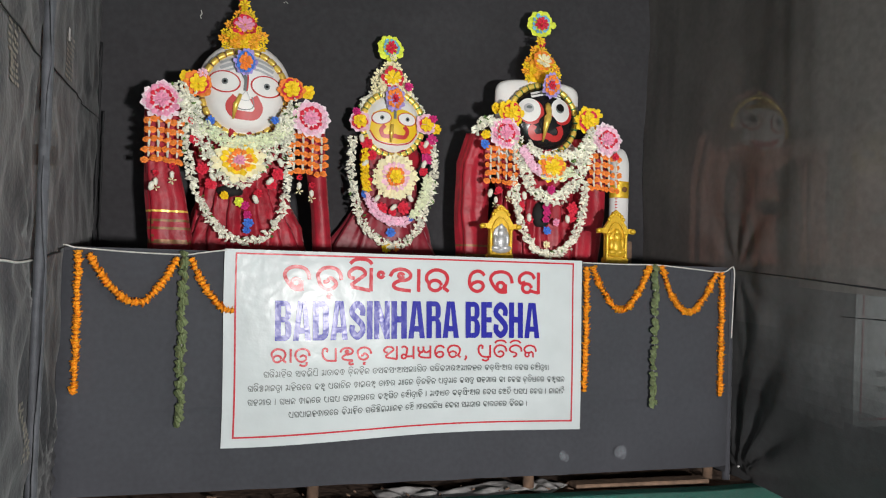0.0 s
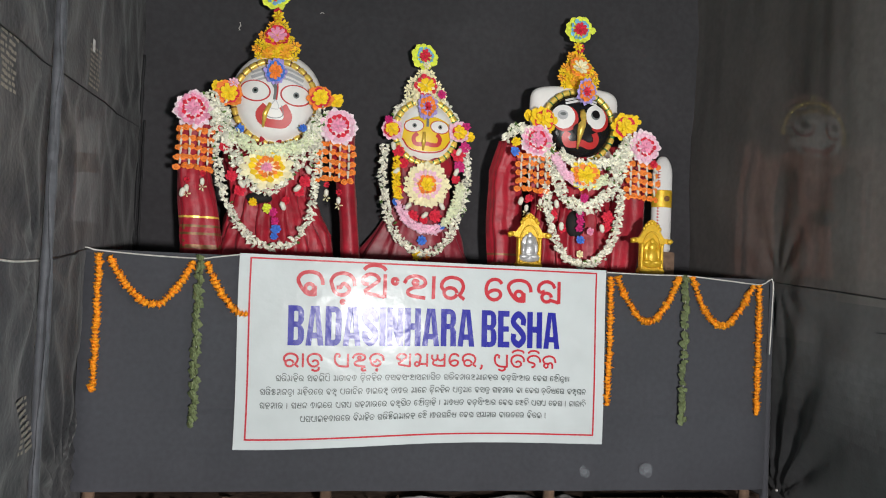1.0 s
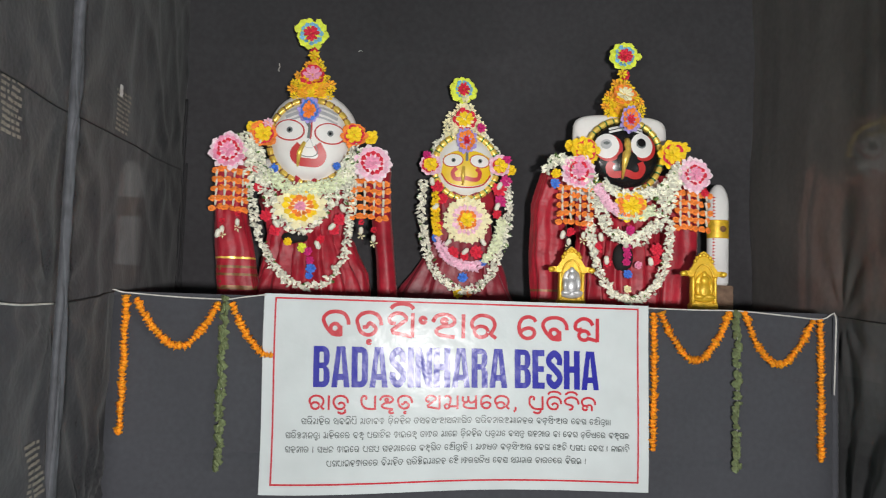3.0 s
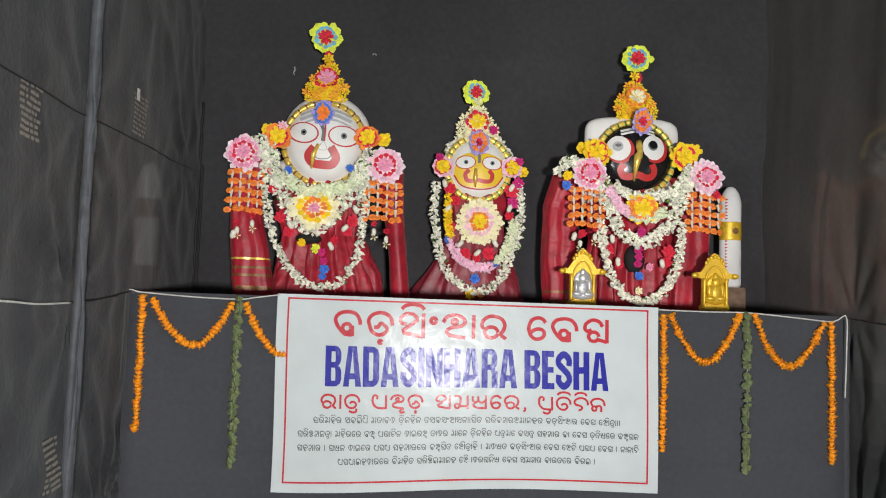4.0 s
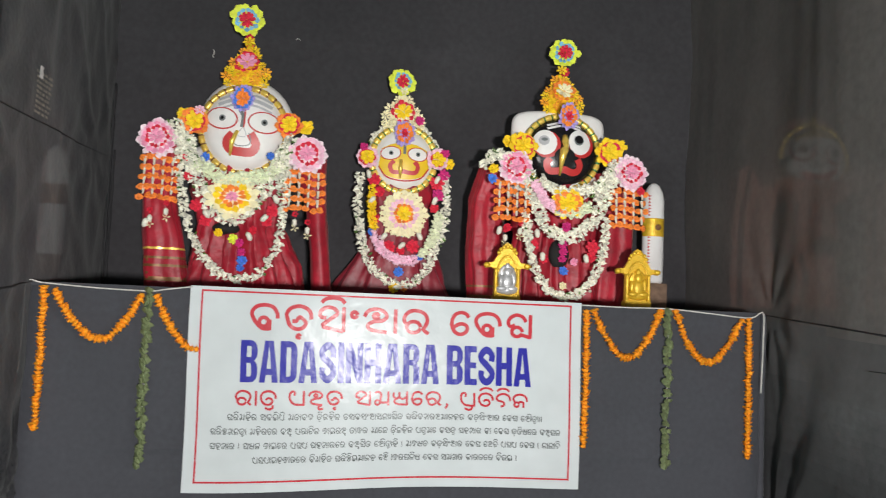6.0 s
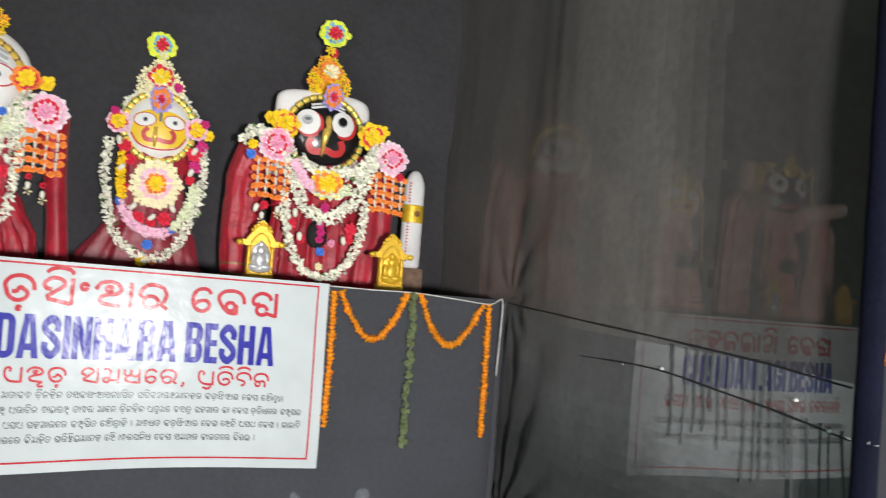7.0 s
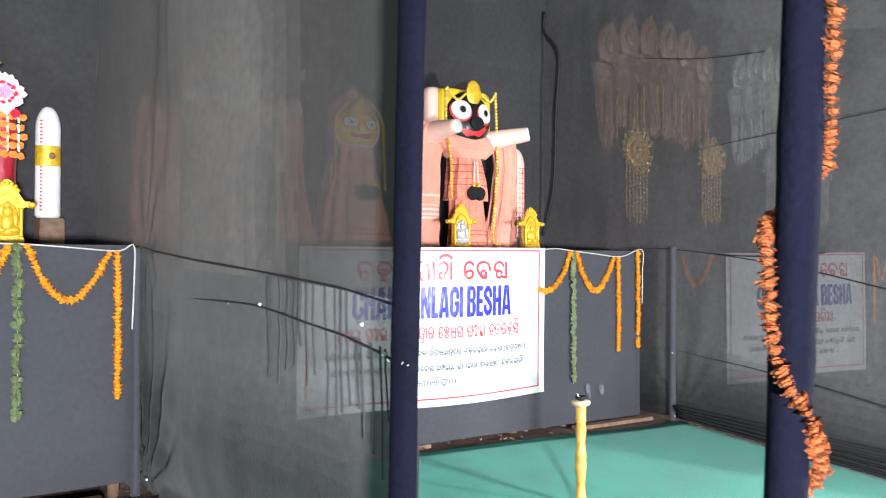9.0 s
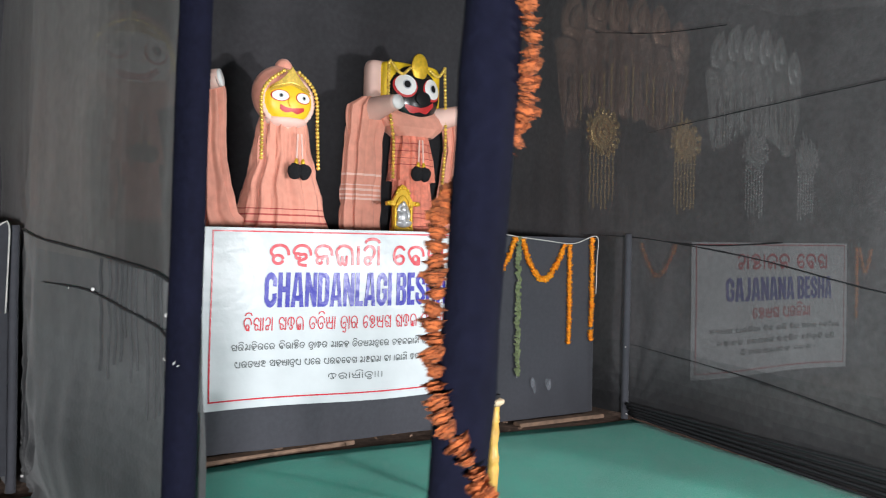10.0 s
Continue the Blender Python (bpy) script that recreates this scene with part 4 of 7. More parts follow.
JASMINE = mat("jasmine_buds", (0.88, 0.86, 0.73), 0.7, vary=0.12, scale=60, rand=0.34)
PALE_GREEN = mat("pale_green_buds", (0.82, 0.86, 0.62), 0.7, vary=0.1, scale=60, rand=0.15)
LEAF_GREEN = mat("fresh_leaf", (0.10, 0.20, 0.04), 0.6, vary=0.3, scale=40, rand=0.3)


class Dome:
    """A convex painted face that looks along -y."""
    def __init__(self, x, y, z, rx, rz, depth):
        self.c, self.rx, self.rz, self.depth = (x, y, z), rx, rz, depth

    def at(self, x, z, off=0.0):
        k = math.sqrt(max(0.0, 1 - (x / self.rx) ** 2 - (z / self.rz) ** 2))
        return (self.c[0] + x, self.c[1] - self.depth * k - off, self.c[2] + z)

    def patch(self, bm, x, z, a, b, mi, off, rot=0.0, rings=4, n=28):
        ca, sa = math.cos(radians(rot)), math.sin(radians(rot))
        c = bm.verts.new(self.at(x, z, off))
        last = None
        for k in range(1, rings + 1):
            ring = []
            for i in range(n):
                p, q = a * k / rings * math.cos(2 * math.pi * i / n), b * k / rings * math.sin(2 * math.pi * i / n)
                ring.append(bm.verts.new(self.at(x + p * ca - q * sa, z + p * sa + q * ca, off)))
            for i in range(n):
                j = (i + 1) % n
                bm.faces.new((c, ring[i], ring[j]) if last is None else (last[i], ring[i], ring[j], last[j])).material_index = mi
            last = ring

    def band(self, bm, upper, lower, mi, off, n=24, across=3):
        up, lo = curve([(x, 0, z) for x, z in upper], n), curve([(x, 0, z) for x, z in lower], n)
        grid(n, across, lambda u, v: self.at(*(lambda p: (p.x, p.z))(up[round(u * n)].lerp(lo[round(u * n)], v)), off), bm, mi)

    def line(self, bm, pts, hw, mi, off, n=20):
        ribbon2 = curve([(x, 0, z) for x, z in pts], n)
        flat = [(p.x, p.z) for p in ribbon2]
        faces = len(bm.faces)
        ribbon(bm, flat, hw, lambda x, z: self.at(x, z, off))
        bm.faces.ensure_lookup_table()
        for f in bm.faces[faces:]:
            f.material_index = mi

    def shell(self, bm, mi, rings=8, n=40):
        self.patch(bm, 0, 0, self.rx, self.rz, mi, 0.0, 0, rings, n)
        grid(n, 2, lambda u, v: (self.c[0] + self.rx * math.cos(2 * math.pi * u), self.c[1] + 0.05 * v, self.c[2] + self.rz * math.sin(2 * math.pi * u)), bm, mi, closed=True)

    def rim(self, bm, grow, r, mi, studs, mi2):
        """A foil rim round the face with raised studs."""
        n = 150
        ring = lambda a, g: (self.c[0] + self.rx * g * math.cos(a), self.c[1] - 0.012, self.c[2] + self.rz * g * math.sin(a))
        first = len(bm.faces)
        def at(u, v):
            a = 2 * math.pi * u
            rr = r * (1.0 + 0.35 * (round(u * n) % 5 < 4))
            return Vector(ring(a, grow)) + Vector((math.cos(a) * rr * math.cos(2 * math.pi * v), -rr * 0.7 * math.sin(2 * math.pi * v), math.sin(a) * rr * math.cos(2 * math.pi * v)))
        grid(n, 8, at, bm, mi, closed=True)
        if studs:
            bm.faces.ensure_lookup_table()
            for k, face in enumerate(bm.faces[first:]):
                if k % n % 5 < 4:
                    face.material_index = mi2


def ball(bm, c, r, mi=0, n=16, m=10):
    grid(n, m, lambda u, v: (c[0] + r[0] * math.cos(2 * math.pi * u) * math.sin(math.pi * (0.01 + 0.98 * v)), c[1] + r[1] * math.sin(2 * math.pi * u) * math.sin(math.pi * (0.01 + 0.98 * v)), c[2] - r[2] * math.cos(math.pi * (0.01 + 0.98 * v))), bm, mi, closed=True)


def pillow(bm, c, r, mi, p=0.42, n=48, m=24):
    """A soft box with rounded edges."""
    sg = lambda t: math.copysign(abs(t) ** p, t)
    def f(u, v):
        a, b = 2 * math.pi * u, math.pi * (v * 0.98 + 0.01 - 0.5)
        return (c[0] + r[0] * sg(math.cos(a)) * sg(math.cos(b)), c[1] + r[1] * math.sin(a) * sg(math.cos(b)), c[2] + r[2] * sg(math.sin(b)))
    grid(n, m, f, bm, mi, closed=True)


def drape(bm, profile, pleats, amp, mi, seed=0.0, n=90, stripes=(), m=84):
    """Hanging pleated cloth: profile rows of (z, centre x, centre y, half width, half depth); stripes of (z0, z1, material)."""
    zs = [p[0] for p in profile]

    def row(v):
        z = zs[0] + (zs[-1] - zs[0]) * v
        for a, b in zip(profile, profile[1:]):
            if (z - a[0]) * (z - b[0]) <= 1e-9:
                t = (z - a[0]) / (b[0] - a[0])
                t = t * t * (3 - 2 * t)
                return [p + (q - p) * t for p, q in zip(a, b)]
        return profile[-1]

    def f(u, v):
        z, cx, cy, hw, hd = row(v)
        a = 2 * math.pi * u
        k = 1 + amp * math.sin(pleats * a + 2.5 * nz(z * 3, seed)) + 0.4 * amp * math.sin(2.3 * pleats * a + 4 * nz(z * 5, seed + 3)) - amp * 0.5 + amp * (0.35 + 0.65 * abs(nz(u * 4 + seed, z * 2)) * 2) + 0.05 * nz(u * 6 + seed, z * 7)
        sq = lambda c: math.copysign(abs(c) ** 0.88, c)
        return (cx + hw * k * sq(math.cos(a)), cy + (hd * k) * sq(math.sin(a)), z + 0.0012 * nz(u * 20, seed))
    start = len(bm.faces)
    grid(n, m, f, bm, mi, closed=True)
    bm.faces.ensure_lookup_table()
    for face in bm.faces[start:]:
        mid = face.calc_center_median()
        z = mid.z
        for z0, z1, k in stripes:
            if z0 <= z <= z1:
                face.material_index = k


def statue_thing(bm, x, y, mats, label):
    ob = part("statue", bm, mats, smooth=True)
    ob.matrix_world = pose(x, y, TOP + 0.004)
    return tagged(ob, label, "statue", "statues on the stages")


MATS = [WHITE_PAINT, RED_PAINT, GREY_PAINT, GOLD_FOIL, RED_SILK, HOLLOW_SHADE, YELLOW_PAINT, BLACK_PAINT, BROCADE, GREEN_FOIL, PALE_GREY, MAROON, PINK_CLOTH, PINK_STRIPE, PALE_PINK, CORAL]
W, R, G, GO, RS, DK, YE, BK, BR, GR, PG, MA, PC, PS, PP, CO = range(16)


def eye(bm, d, x, z, a, b, pupil, lash, rot=0.0, iris=G):
    d.patch(bm, x, z, a, b, lash, 0.003, rot)
    d.patch(bm, x, z, a * 0.90, b * 0.88, W, 0.006, rot)
    d.patch(bm, x + 0.002, z, pupil, pupil * 1.05, iris, 0.009, rot, 3, 18)
    d.patch(bm, x + 0.002, z, pupil * 0.5, pupil * 0.5, BK, 0.011, rot, 2, 12)


# white-faced statue
bm = bmesh.new()
drape(bm, [(0.0, 0.03, 0.02, 0.30, 0.13), (0.15, 0.03, 0.02, 0.27, 0.12), (0.36, 0.0, 0.02, 0.20, 0.10), (0.55, -0.02, 0.02, 0.24, 0.10), (0.72, -0.02, 0.02, 0.20, 0.09)], 17, 0.13, RS, 1.0, 136)
drape(bm, [(0.0, -0.365, -0.06, 0.115, 0.06), (0.25, -0.40, -0.06, 0.10, 0.06), (0.46, -0.435, -0.06, 0.085, 0.06), (0.80, -0.42, -0.05, 0.10, 0.06)], 5, 0.09, RS, 2.0, 64,
      [(0.03, 0.05, BR), (0.075, 0.085, BR), (0.11, 0.12, BR), (0.145, 0.16, BR), (0.20, 0.215, GO)])
drape(bm, [(0.0, 0.465, -0.04, 0.055, 0.05), (0.25, 0.44, -0.05, 0.05, 0.05), (0.46, 0.415, -0.05, 0.055, 0.05), (0.78, 0.36, -0.05, 0.09, 0.06)], 3, 0.06, RS, 3.0, 48)
ball(bm, (0, 0.02, 0.70), (0.34, 0.10, 0.14), W, 24, 12)
# raised black oval paints the shade of a gap in the skirt
ball(bm, (-0.07, -0.075, 0.335), (0.075, 0.04, 0.035), DK, 16, 8)
ball(bm, (0, 0.03, 0.93), (0.262, 0.10, 0.265), W, 36, 18)
d = Dome(-0.005, -0.06, 0.885, 0.225, 0.232, 0.085)
d.shell(bm, W)
d.rim(bm, 1.03, 0.013, BR, 46, GO)
for z, hw in ((0.155, 0.010), (0.185, 0.007), (0.125, 0.006)):
    d.line(bm, [(-0.14, z - 0.03), (-0.06, z), (0.0, z + 0.004), (0.07, z), (0.15, z - 0.03)], hw, PG, 0.002)
eye(bm, d, -0.115, 0.048, 0.088, 0.062, 0.017, R, -8)
eye(bm, d, 0.112, 0.036, 0.088, 0.062, 0.017, R, -4)
d.line(bm, [(-0.02, 0.10), (0.0, 0.06), (-0.004, 0.0)], 0.010, G, 0.012)
d.line(bm, [(0.008, 0.10), (0.010, 0.06), (0.006, 0.0)], 0.004, R, 0.013)
d.line(bm, [(-0.050, -0.035), (-0.083, -0.080), (-0.060, -0.122), (0.0, -0.132), (0.052, -0.128), (0.074, -0.090), (0.052, -0.045), (0.042, -0.030)], 0.0235, R, 0.005, 30)
d.line(bm, [(-0.040, -0.030), (-0.048, -0.080), (-0.020, -0.100), (0.030, -0.095), (0.046, -0.070), (0.034, -0.030)], 0.0025, G, 0.008, 30)
d.line(bm, [(0.0, 0.0), (-0.022, -0.030), (-0.020, -0.048), (0.016, -0.050), (0.018, -0.030), (0.004, 0.0)], 0.0020, PG, 0.008, 30)
tube(bm, [d.at(-0.026, -0.02, 0.01), d.at(-0.052, -0.08, 0.02), d.at(-0.062, -0.155, 0.012)], [0.010, 0.015, 0.006], 8, GO)
statue_thing(bm, 0.32, 4.58, MATS, "white-faced wooden statue draped in crimson silk, with painted round eyes")

# yellow-faced statue
bm = bmesh.new()
drape(bm, [(0.0, -0.04, 0.0, 0.345, 0.075), (0.10, -0.035, 0.0, 0.29, 0.075), (0.30, -0.01, 0.0, 0.19, 0.07), (0.50, 0.0, 0.0, 0.15, 0.06), (0.68, 0.0, 0.0, 0.16, 0.06)], 9, 0.10, MA, 4.0, 96)
ball(bm, (0, 0.0, 0.62), (0.20, 0.06, 0.13), RS, 20, 10)
ball(bm, (-0.01, 0.02, 0.86), (0.195, 0.065, 0.21), W, 30, 14)
d = Dome(-0.005, -0.045, 0.825, 0.182, 0.186, 0.06)
d.shell(bm, W)
d.rim(bm, 1.05, 0.014, GR, 38, GO)
d.band(bm, [(-0.135, 0.055), (-0.07, 0.085), (0.0, 0.09), (0.07, 0.085), (0.135, 0.055)], [(-0.15, -0.045), (-0.10, -0.105), (0.0, -0.125), (0.10, -0.105), (0.15, -0.045)], YE, 0.003)
d.line(bm, [(-0.15, -0.05), (-0.10, -0.112), (0.0, -0.132), (0.10, -0.112), (0.15, -0.05)], 0.004, R, 0.004)
eye(bm, d, -0.082, 0.028, 0.062, 0.042, 0.013, R, 6)
eye(bm, d, 0.078, 0.028, 0.062, 0.042, 0.013, R, -6)
d.line(bm, [(-0.060, -0.018), (-0.082, -0.045), (-0.070, -0.080), (-0.030, -0.084), (0.0, -0.078), (0.030, -0.084), (0.070, -0.080), (0.082, -0.045), (0.060, -0.018)], 0.0125, R, 0.007, 36)
d.patch(bm, 0.0, -0.015, 0.030, 0.040, YE, 0.012)
d.line(bm, [(0.0, 0.09), (0.0, 0.02)], 0.008, G, 0.010)
tube(bm, [d.at(-0.02, -0.01, 0.02), d.at(-0.022, -0.07, 0.02), d.at(-0.02, -0.12, 0.012)], [0.008, 0.013, 0.005], 8, GO)
statue_thing(bm, 1.235, 4.82, MATS, "small yellow-faced statue in a maroon cloth cone")

# black-faced statue
bm = bmesh.new()
drape(bm, [(0.0, 0.0, 0.02, 0.26, 0.12), (0.20, 0.0, 0.02, 0.24, 0.11), (0.40, 0.0, 0.02, 0.22, 0.10), (0.60, 0.0, 0.02, 0.24, 0.10), (0.74, 0.0, 0.02, 0.22, 0.09)], 16, 0.13, RS, 5.0, 128)
drape(bm, [(0.0, -0.40, 0.02, 0.10, 0.07), (0.30, -0.42, 0.02, 0.10, 0.07), (0.60, -0.41, 0.02, 0.10, 0.07), (0.78, -0.34, 0.0, 0.12, 0.07)], 5, 0.09, RS, 6.0, 64, [(0.02, 0.04, BR), (0.075, 0.09, BR)])
drape(bm, [(0.0, 0.32, -0.02, 0.10, 0.06), (0.30, 0.35, -0.02, 0.11, 0.06), (0.60, 0.37, -0.02, 0.10, 0.06), (0.78, 0.32, -0.03, 0.12, 0.06)], 5, 0.09, RS, 7.0, 64)
ball(bm, (0, 0.02, 0.70), (0.34, 0.10, 0.14), W, 24, 12)
# here too a raised black oval stands for a shaded gap
ball(bm, (0.0, -0.085, 0.29), (0.062, 0.04, 0.085), DK, 16, 10)
pillow(bm, (0.005, 0.04, 1.00), (0.285, 0.06, 0.145), W)
d = Dome(0.0, -0.06, 0.885, 0.215, 0.205, 0.085)
d.shell(bm, BK)
d.rim(bm, 1.05, 0.013, GR, 46, GO)
for z in (0.150, 0.170):
    d.line(bm, [(-0.10, z - 0.02), (0.0, z), (0.10, z - 0.02)], 0.007, W, 0.002)
for x, z in ((-0.116, 0.045), (0.088, 0.055)):
    d.patch(bm, x + 0.012, z - 0.010, 0.078, 0.080, R, 0.002)
    d.patch(bm, x, z, 0.068, 0.074, W, 0.006)
    d.patch(bm, x - 0.006, z + 0.010, 0.030, 0.029, PG if x < 0 else G, 0.010)
    d.patch(bm, x - 0.004, z + 0.016, 0.018 if x < 0 else 0.026, 0.010 if x < 0 else 0.025, G if x < 0 else BK, 0.012, 0, 2, 14)
d.line(bm, [(-0.086, -0.048), (-0.102, -0.080), (-0.082, -0.116), (-0.040, -0.118), (0.0, -0.108), (0.045, -0.122), (0.082, -0.112), (0.094, -0.080), (0.078, -0.044)], 0.0195, R, 0.005, 36)
d.patch(bm, 0.0, -0.03, 0.060, 0.045, BK, 0.012)
tube(bm, [d.at(-0.004, 0.085, 0.012), d.at(-0.004, 0.05, 0.02), d.at(0.0, 0.02, 0.02), d.at(-0.012, -0.005, 0.028), d.at(-0.020, -0.04, 0.03), d.at(-0.024, -0.075, 0.03), d.at(-0.024, -0.145, 0.016)], [0.016, 0.020, 0.016, 0.024, 0.020, 0.014, 0.005], 10, GO)
statue_thing(bm, 2.13, 4.59, MATS, "black-faced wooden statue with large white eyes, crimson silk and white cap")


# ---- shola-pith and fresh flowers ----
def petal_ring(bm, r0, r1, n, lift0, lift1, rng, wide=1.45, squash=1.0):
    base_lift = lift1
    for i in range(n):
        a = 2 * math.pi * (i + rng.uniform(-0.14, 0.14)) / n
        c, s = math.cos(a), math.sin(a)
        hw = math.pi * (r0 + r1) / 2 / n * wide * rng.uniform(0.70, 1.0)
        rr = r1 * rng.uniform(0.86, 1.08)
        lift1 = base_lift + rng.uniform(-0.006, 0.010)
        def P(r, w, l):
            return bm.verts.new(((r * c - w * s), -l, (r * s + w * c) * squash))
        mid = (r0 + rr) * 0.55
        v = [P(r0, 0, lift0), P(mid, -hw, (lift0 + lift1) / 2 - 0.001), P(rr * 0.90, -hw * 0.82, lift1), P(rr * 1.02, 0, lift1 - 0.004), P(rr * 0.90, hw * 0.82, lift1), P(mid, hw, (lift0 + lift1) / 2 - 0.001)]
        m = P(mid, 0, (lift0 + lift1) / 2 + 0.004)
        for j in range(6):
            bm.faces.new((m, v[j], v[(j + 1) % 6]))


def rosette(name, x, y, z, rings, label, group="", squash=1.0, tilt=0.0, seed=0, turn=0.0):
    """A made flower facing the aisle: rings of (part name, inner r, outer r, petals, lift, material)."""
    rng = random.Random(seed)
    thing = base(name, x, y, z, label, "flower", group)
    thing.matrix_world = pose(x, y, z, tilt, 0, turn)
    back = bmesh.new()
    r_most = max(r[2] for r in rings)
    lathe(back, [(r_most * 0.72, -0.006), (r_most * 0.80, 0.0), (r_most * 0.5, 0.004)], 22)
    bmesh.ops.transform(back, matrix=Matrix.Diagonal((1, 1, squash, 1)) @ Matrix.Rotation(radians(90), 4, "X"), verts=back.verts)
    part("backing", back, rings[0][5], thing)
    for pname, r0, r1, n, lift, material in rings:
        bm = bmesh.new()
        petal_ring(bm, r0, r1, n, lift, lift + 0.010, rng, squash=squash)
        if r0 < 0.012:
            petal_ring(bm, r0 * 0.3, r1 * 0.6, max(4, n - 2), lift + 0.008, lift + 0.016, rng, squash=squash)
        tagged(part(pname, bm, material, thing), kind="stuff")
    return thing


def shoulder_rosette(x, y, z, r, seed):
    rosette("shoulder_rosette", x, y, z, [("outer_petals", r * 0.60, r * 1.04, 17, 0.0, P_BLUSH), ("second_petals", r * 0.55, r * 0.94, 15, 0.005, P_LILAC), ("middle_petals", r * 0.48, r * 0.86, 15, 0.009, P_PINK if seed % 2 else P_LILAC), ("red_ring", r * 0.36, r * 0.60, 12, 0.016, P_RED), ("centre_petals", 0.004, r * 0.44, 8, 0.024, P_PINK)],
            "round pink pith rosette with a red ring on the statue's shoulder", "shoulder rosettes", tilt=-6, seed=seed)


def top_flower(x, y, z, r, seed):
    rosette("finial_flower", x, y, z, [("outer_petals", r * 0.55, r * 1.10, 11, 0.0, P_LIME), ("blue_ring", r * 0.40, r * 0.74, 12, 0.010, P_CYAN), ("centre_petals", 0.004, r * 0.52, 9, 0.020, P_RED)],
            "lime and red pith flower topping the crown", "crown finials", seed=seed)


def crown_cone(x, y, z, w, h, mats, seed, lean):
    """A tall pointed crown piece of petals, with a round flower in its middle."""
    rng = random.Random(seed)
    thing = base("flower_headdress", x, y, z, "pointed crown of bright pith petals above the face", "headdress", "flower headdresses")
    thing.matrix_world = pose(x, y, z, -lean)
    bm = bmesh.new()
    lathe(bm, [(w * 0.40, -0.02), (w * 0.42, h * 0.2), (w * 0.24, h * 0.65), (w * 0.06, h)], 16, sy=0.36)
    part("core", bm, mats[0], thing)
    for k, material in enumerate(mats[:2]):
        bm = bmesh.new()
        for row in range(7):
            t = row / 6
            hw = w * 0.56 * (1 - t) ** 0.72 * (0.80 + 0.35 * math.sin(math.pi * min(1, t * 1.5))) + 0.006
            count = max(1, round(2 * hw / 0.036))
            for i in range(count):
                sx = 0 if count == 1 else 2 * i / (count - 1) - 1
                c = Vector((hw * sx, -w * 0.18 * math.sqrt(max(0, 1 - sx * sx)) - rng.uniform(0, 0.014) - 0.004, h * t + rng.uniform(-0.010, 0.010)))
                if (i + row * 3) % 2 != k:
                    continue
                r = rng.uniform(0.025, 0.040)
                for q in range(7):
                    ang = q * 2 * math.pi / 7 + row
                    e = lambda da, rr, dy: bm.verts.new(c + Vector((rr * math.cos(ang + da), -dy, rr * math.sin(ang + da))))
                    bm.faces.new((e(0, 0.002, 0.004), e(-0.38, r * 0.7, 0.008), e(0, r, 0.016 * rng.random()), e(0.38, r * 0.7, 0.008)))
        tagged(part("petals", bm, material, thing), kind="stuff")
    for pname, r0, r1, n, lift, material in (("red_ring", w * 0.18, w * 0.36, 10, w * 0.2 + 0.012, mats[2]), ("flower", 0.003, w * 0.26, 8, w * 0.2 + 0.020, mats[3])):
        bm = bmesh.new()
        petal_ring(bm, r0, r1, n, lift, lift + 0.010, rng)
        bmesh.ops.translate(bm, vec=(0, 0, h * 0.42), verts=bm.verts)
        part(pname, bm, material, thing)
    return thing


def buds(name, pts, n, spread, size, material, label, seed=0, greens=0):
    """A thick garland of small buds and petals strewn along a line: one mesh of many."""
    rng = random.Random(seed)
    bm = bmesh.new()
    line = curve(pts, 80)
    for i in range(n):
        p = line[min(80, int(81 * i / n))]
        r = spread * math.sqrt(rng.random())
        a = rng.uniform(0, 2 * math.pi)
        c = p + Vector((r * math.cos(a), -0.4 * r * abs(math.sin(a)) - 0.2 * r, r * math.sin(a)))
        q = Euler((rng.uniform(0, 6), rng.uniform(0, 6), rng.uniform(0, 6))).to_matrix()
        s = size * rng.uniform(0.8, 1.6)
        ends = [Vector((0, 0, 1.3 * s)), Vector((0, 0, -1.0 * s))]
        ring = [Vector((0.62 * s * math.cos(k * math.pi / 2), 0.62 * s * math.sin(k * math.pi / 2), 0.15 * s)) for k in range(4)]
        e = [bm.verts.new(q @ v + c) for v in ends]
        g = [bm.verts.new(q @ v + c) for v in ring]
        mi = 1 if rng.random() < greens else 0
        for k in range(4):
            bm.faces.new((g[k], g[(k + 1) % 4], e[0])).material_index = mi
            bm.faces.new((g[(k + 1) % 4], g[k], e[1])).material_index = mi
    ob = part(name, bm, [material, LEAF_GREEN])
    return tagged(ob, label, "garland", kind="stuff")


NET_FLOWER = [marigold_mesh("net_flower", 0.022, P_ORANGE, petals=8, layers=2, seed=40 + i) for i in range(4)]


def bud_pendant(thing, x, z, seed):
    rng = random.Random(seed)
    bm = bmesh.new()
    petal_ring(bm, 0.002, 0.018, 7, 0.004, 0.014, rng)
    bmesh.ops.translate(bm, vec=(x, 0, z), verts=bm.verts)
    part("red_blossom", bm, P_RED, thing)
    part("white_bud", lathe(bmesh.new(), [(0.003, -0.02), (0.012, -0.012), (0.013, 0.010), (0.004, 0.02)], 8, (x, -0.008, z - 0.045)), JASMINE, thing, smooth=True)
    bm = bmesh.new()
    petal_ring(bm, 0.002, 0.024, 5, 0.0, 0.006, rng, wide=0.6)
    bmesh.ops.translate(bm, vec=(x, 0, z - 0.075), verts=bm.verts)
    part("leaf_tuft", bm, P_CREAM, thing)


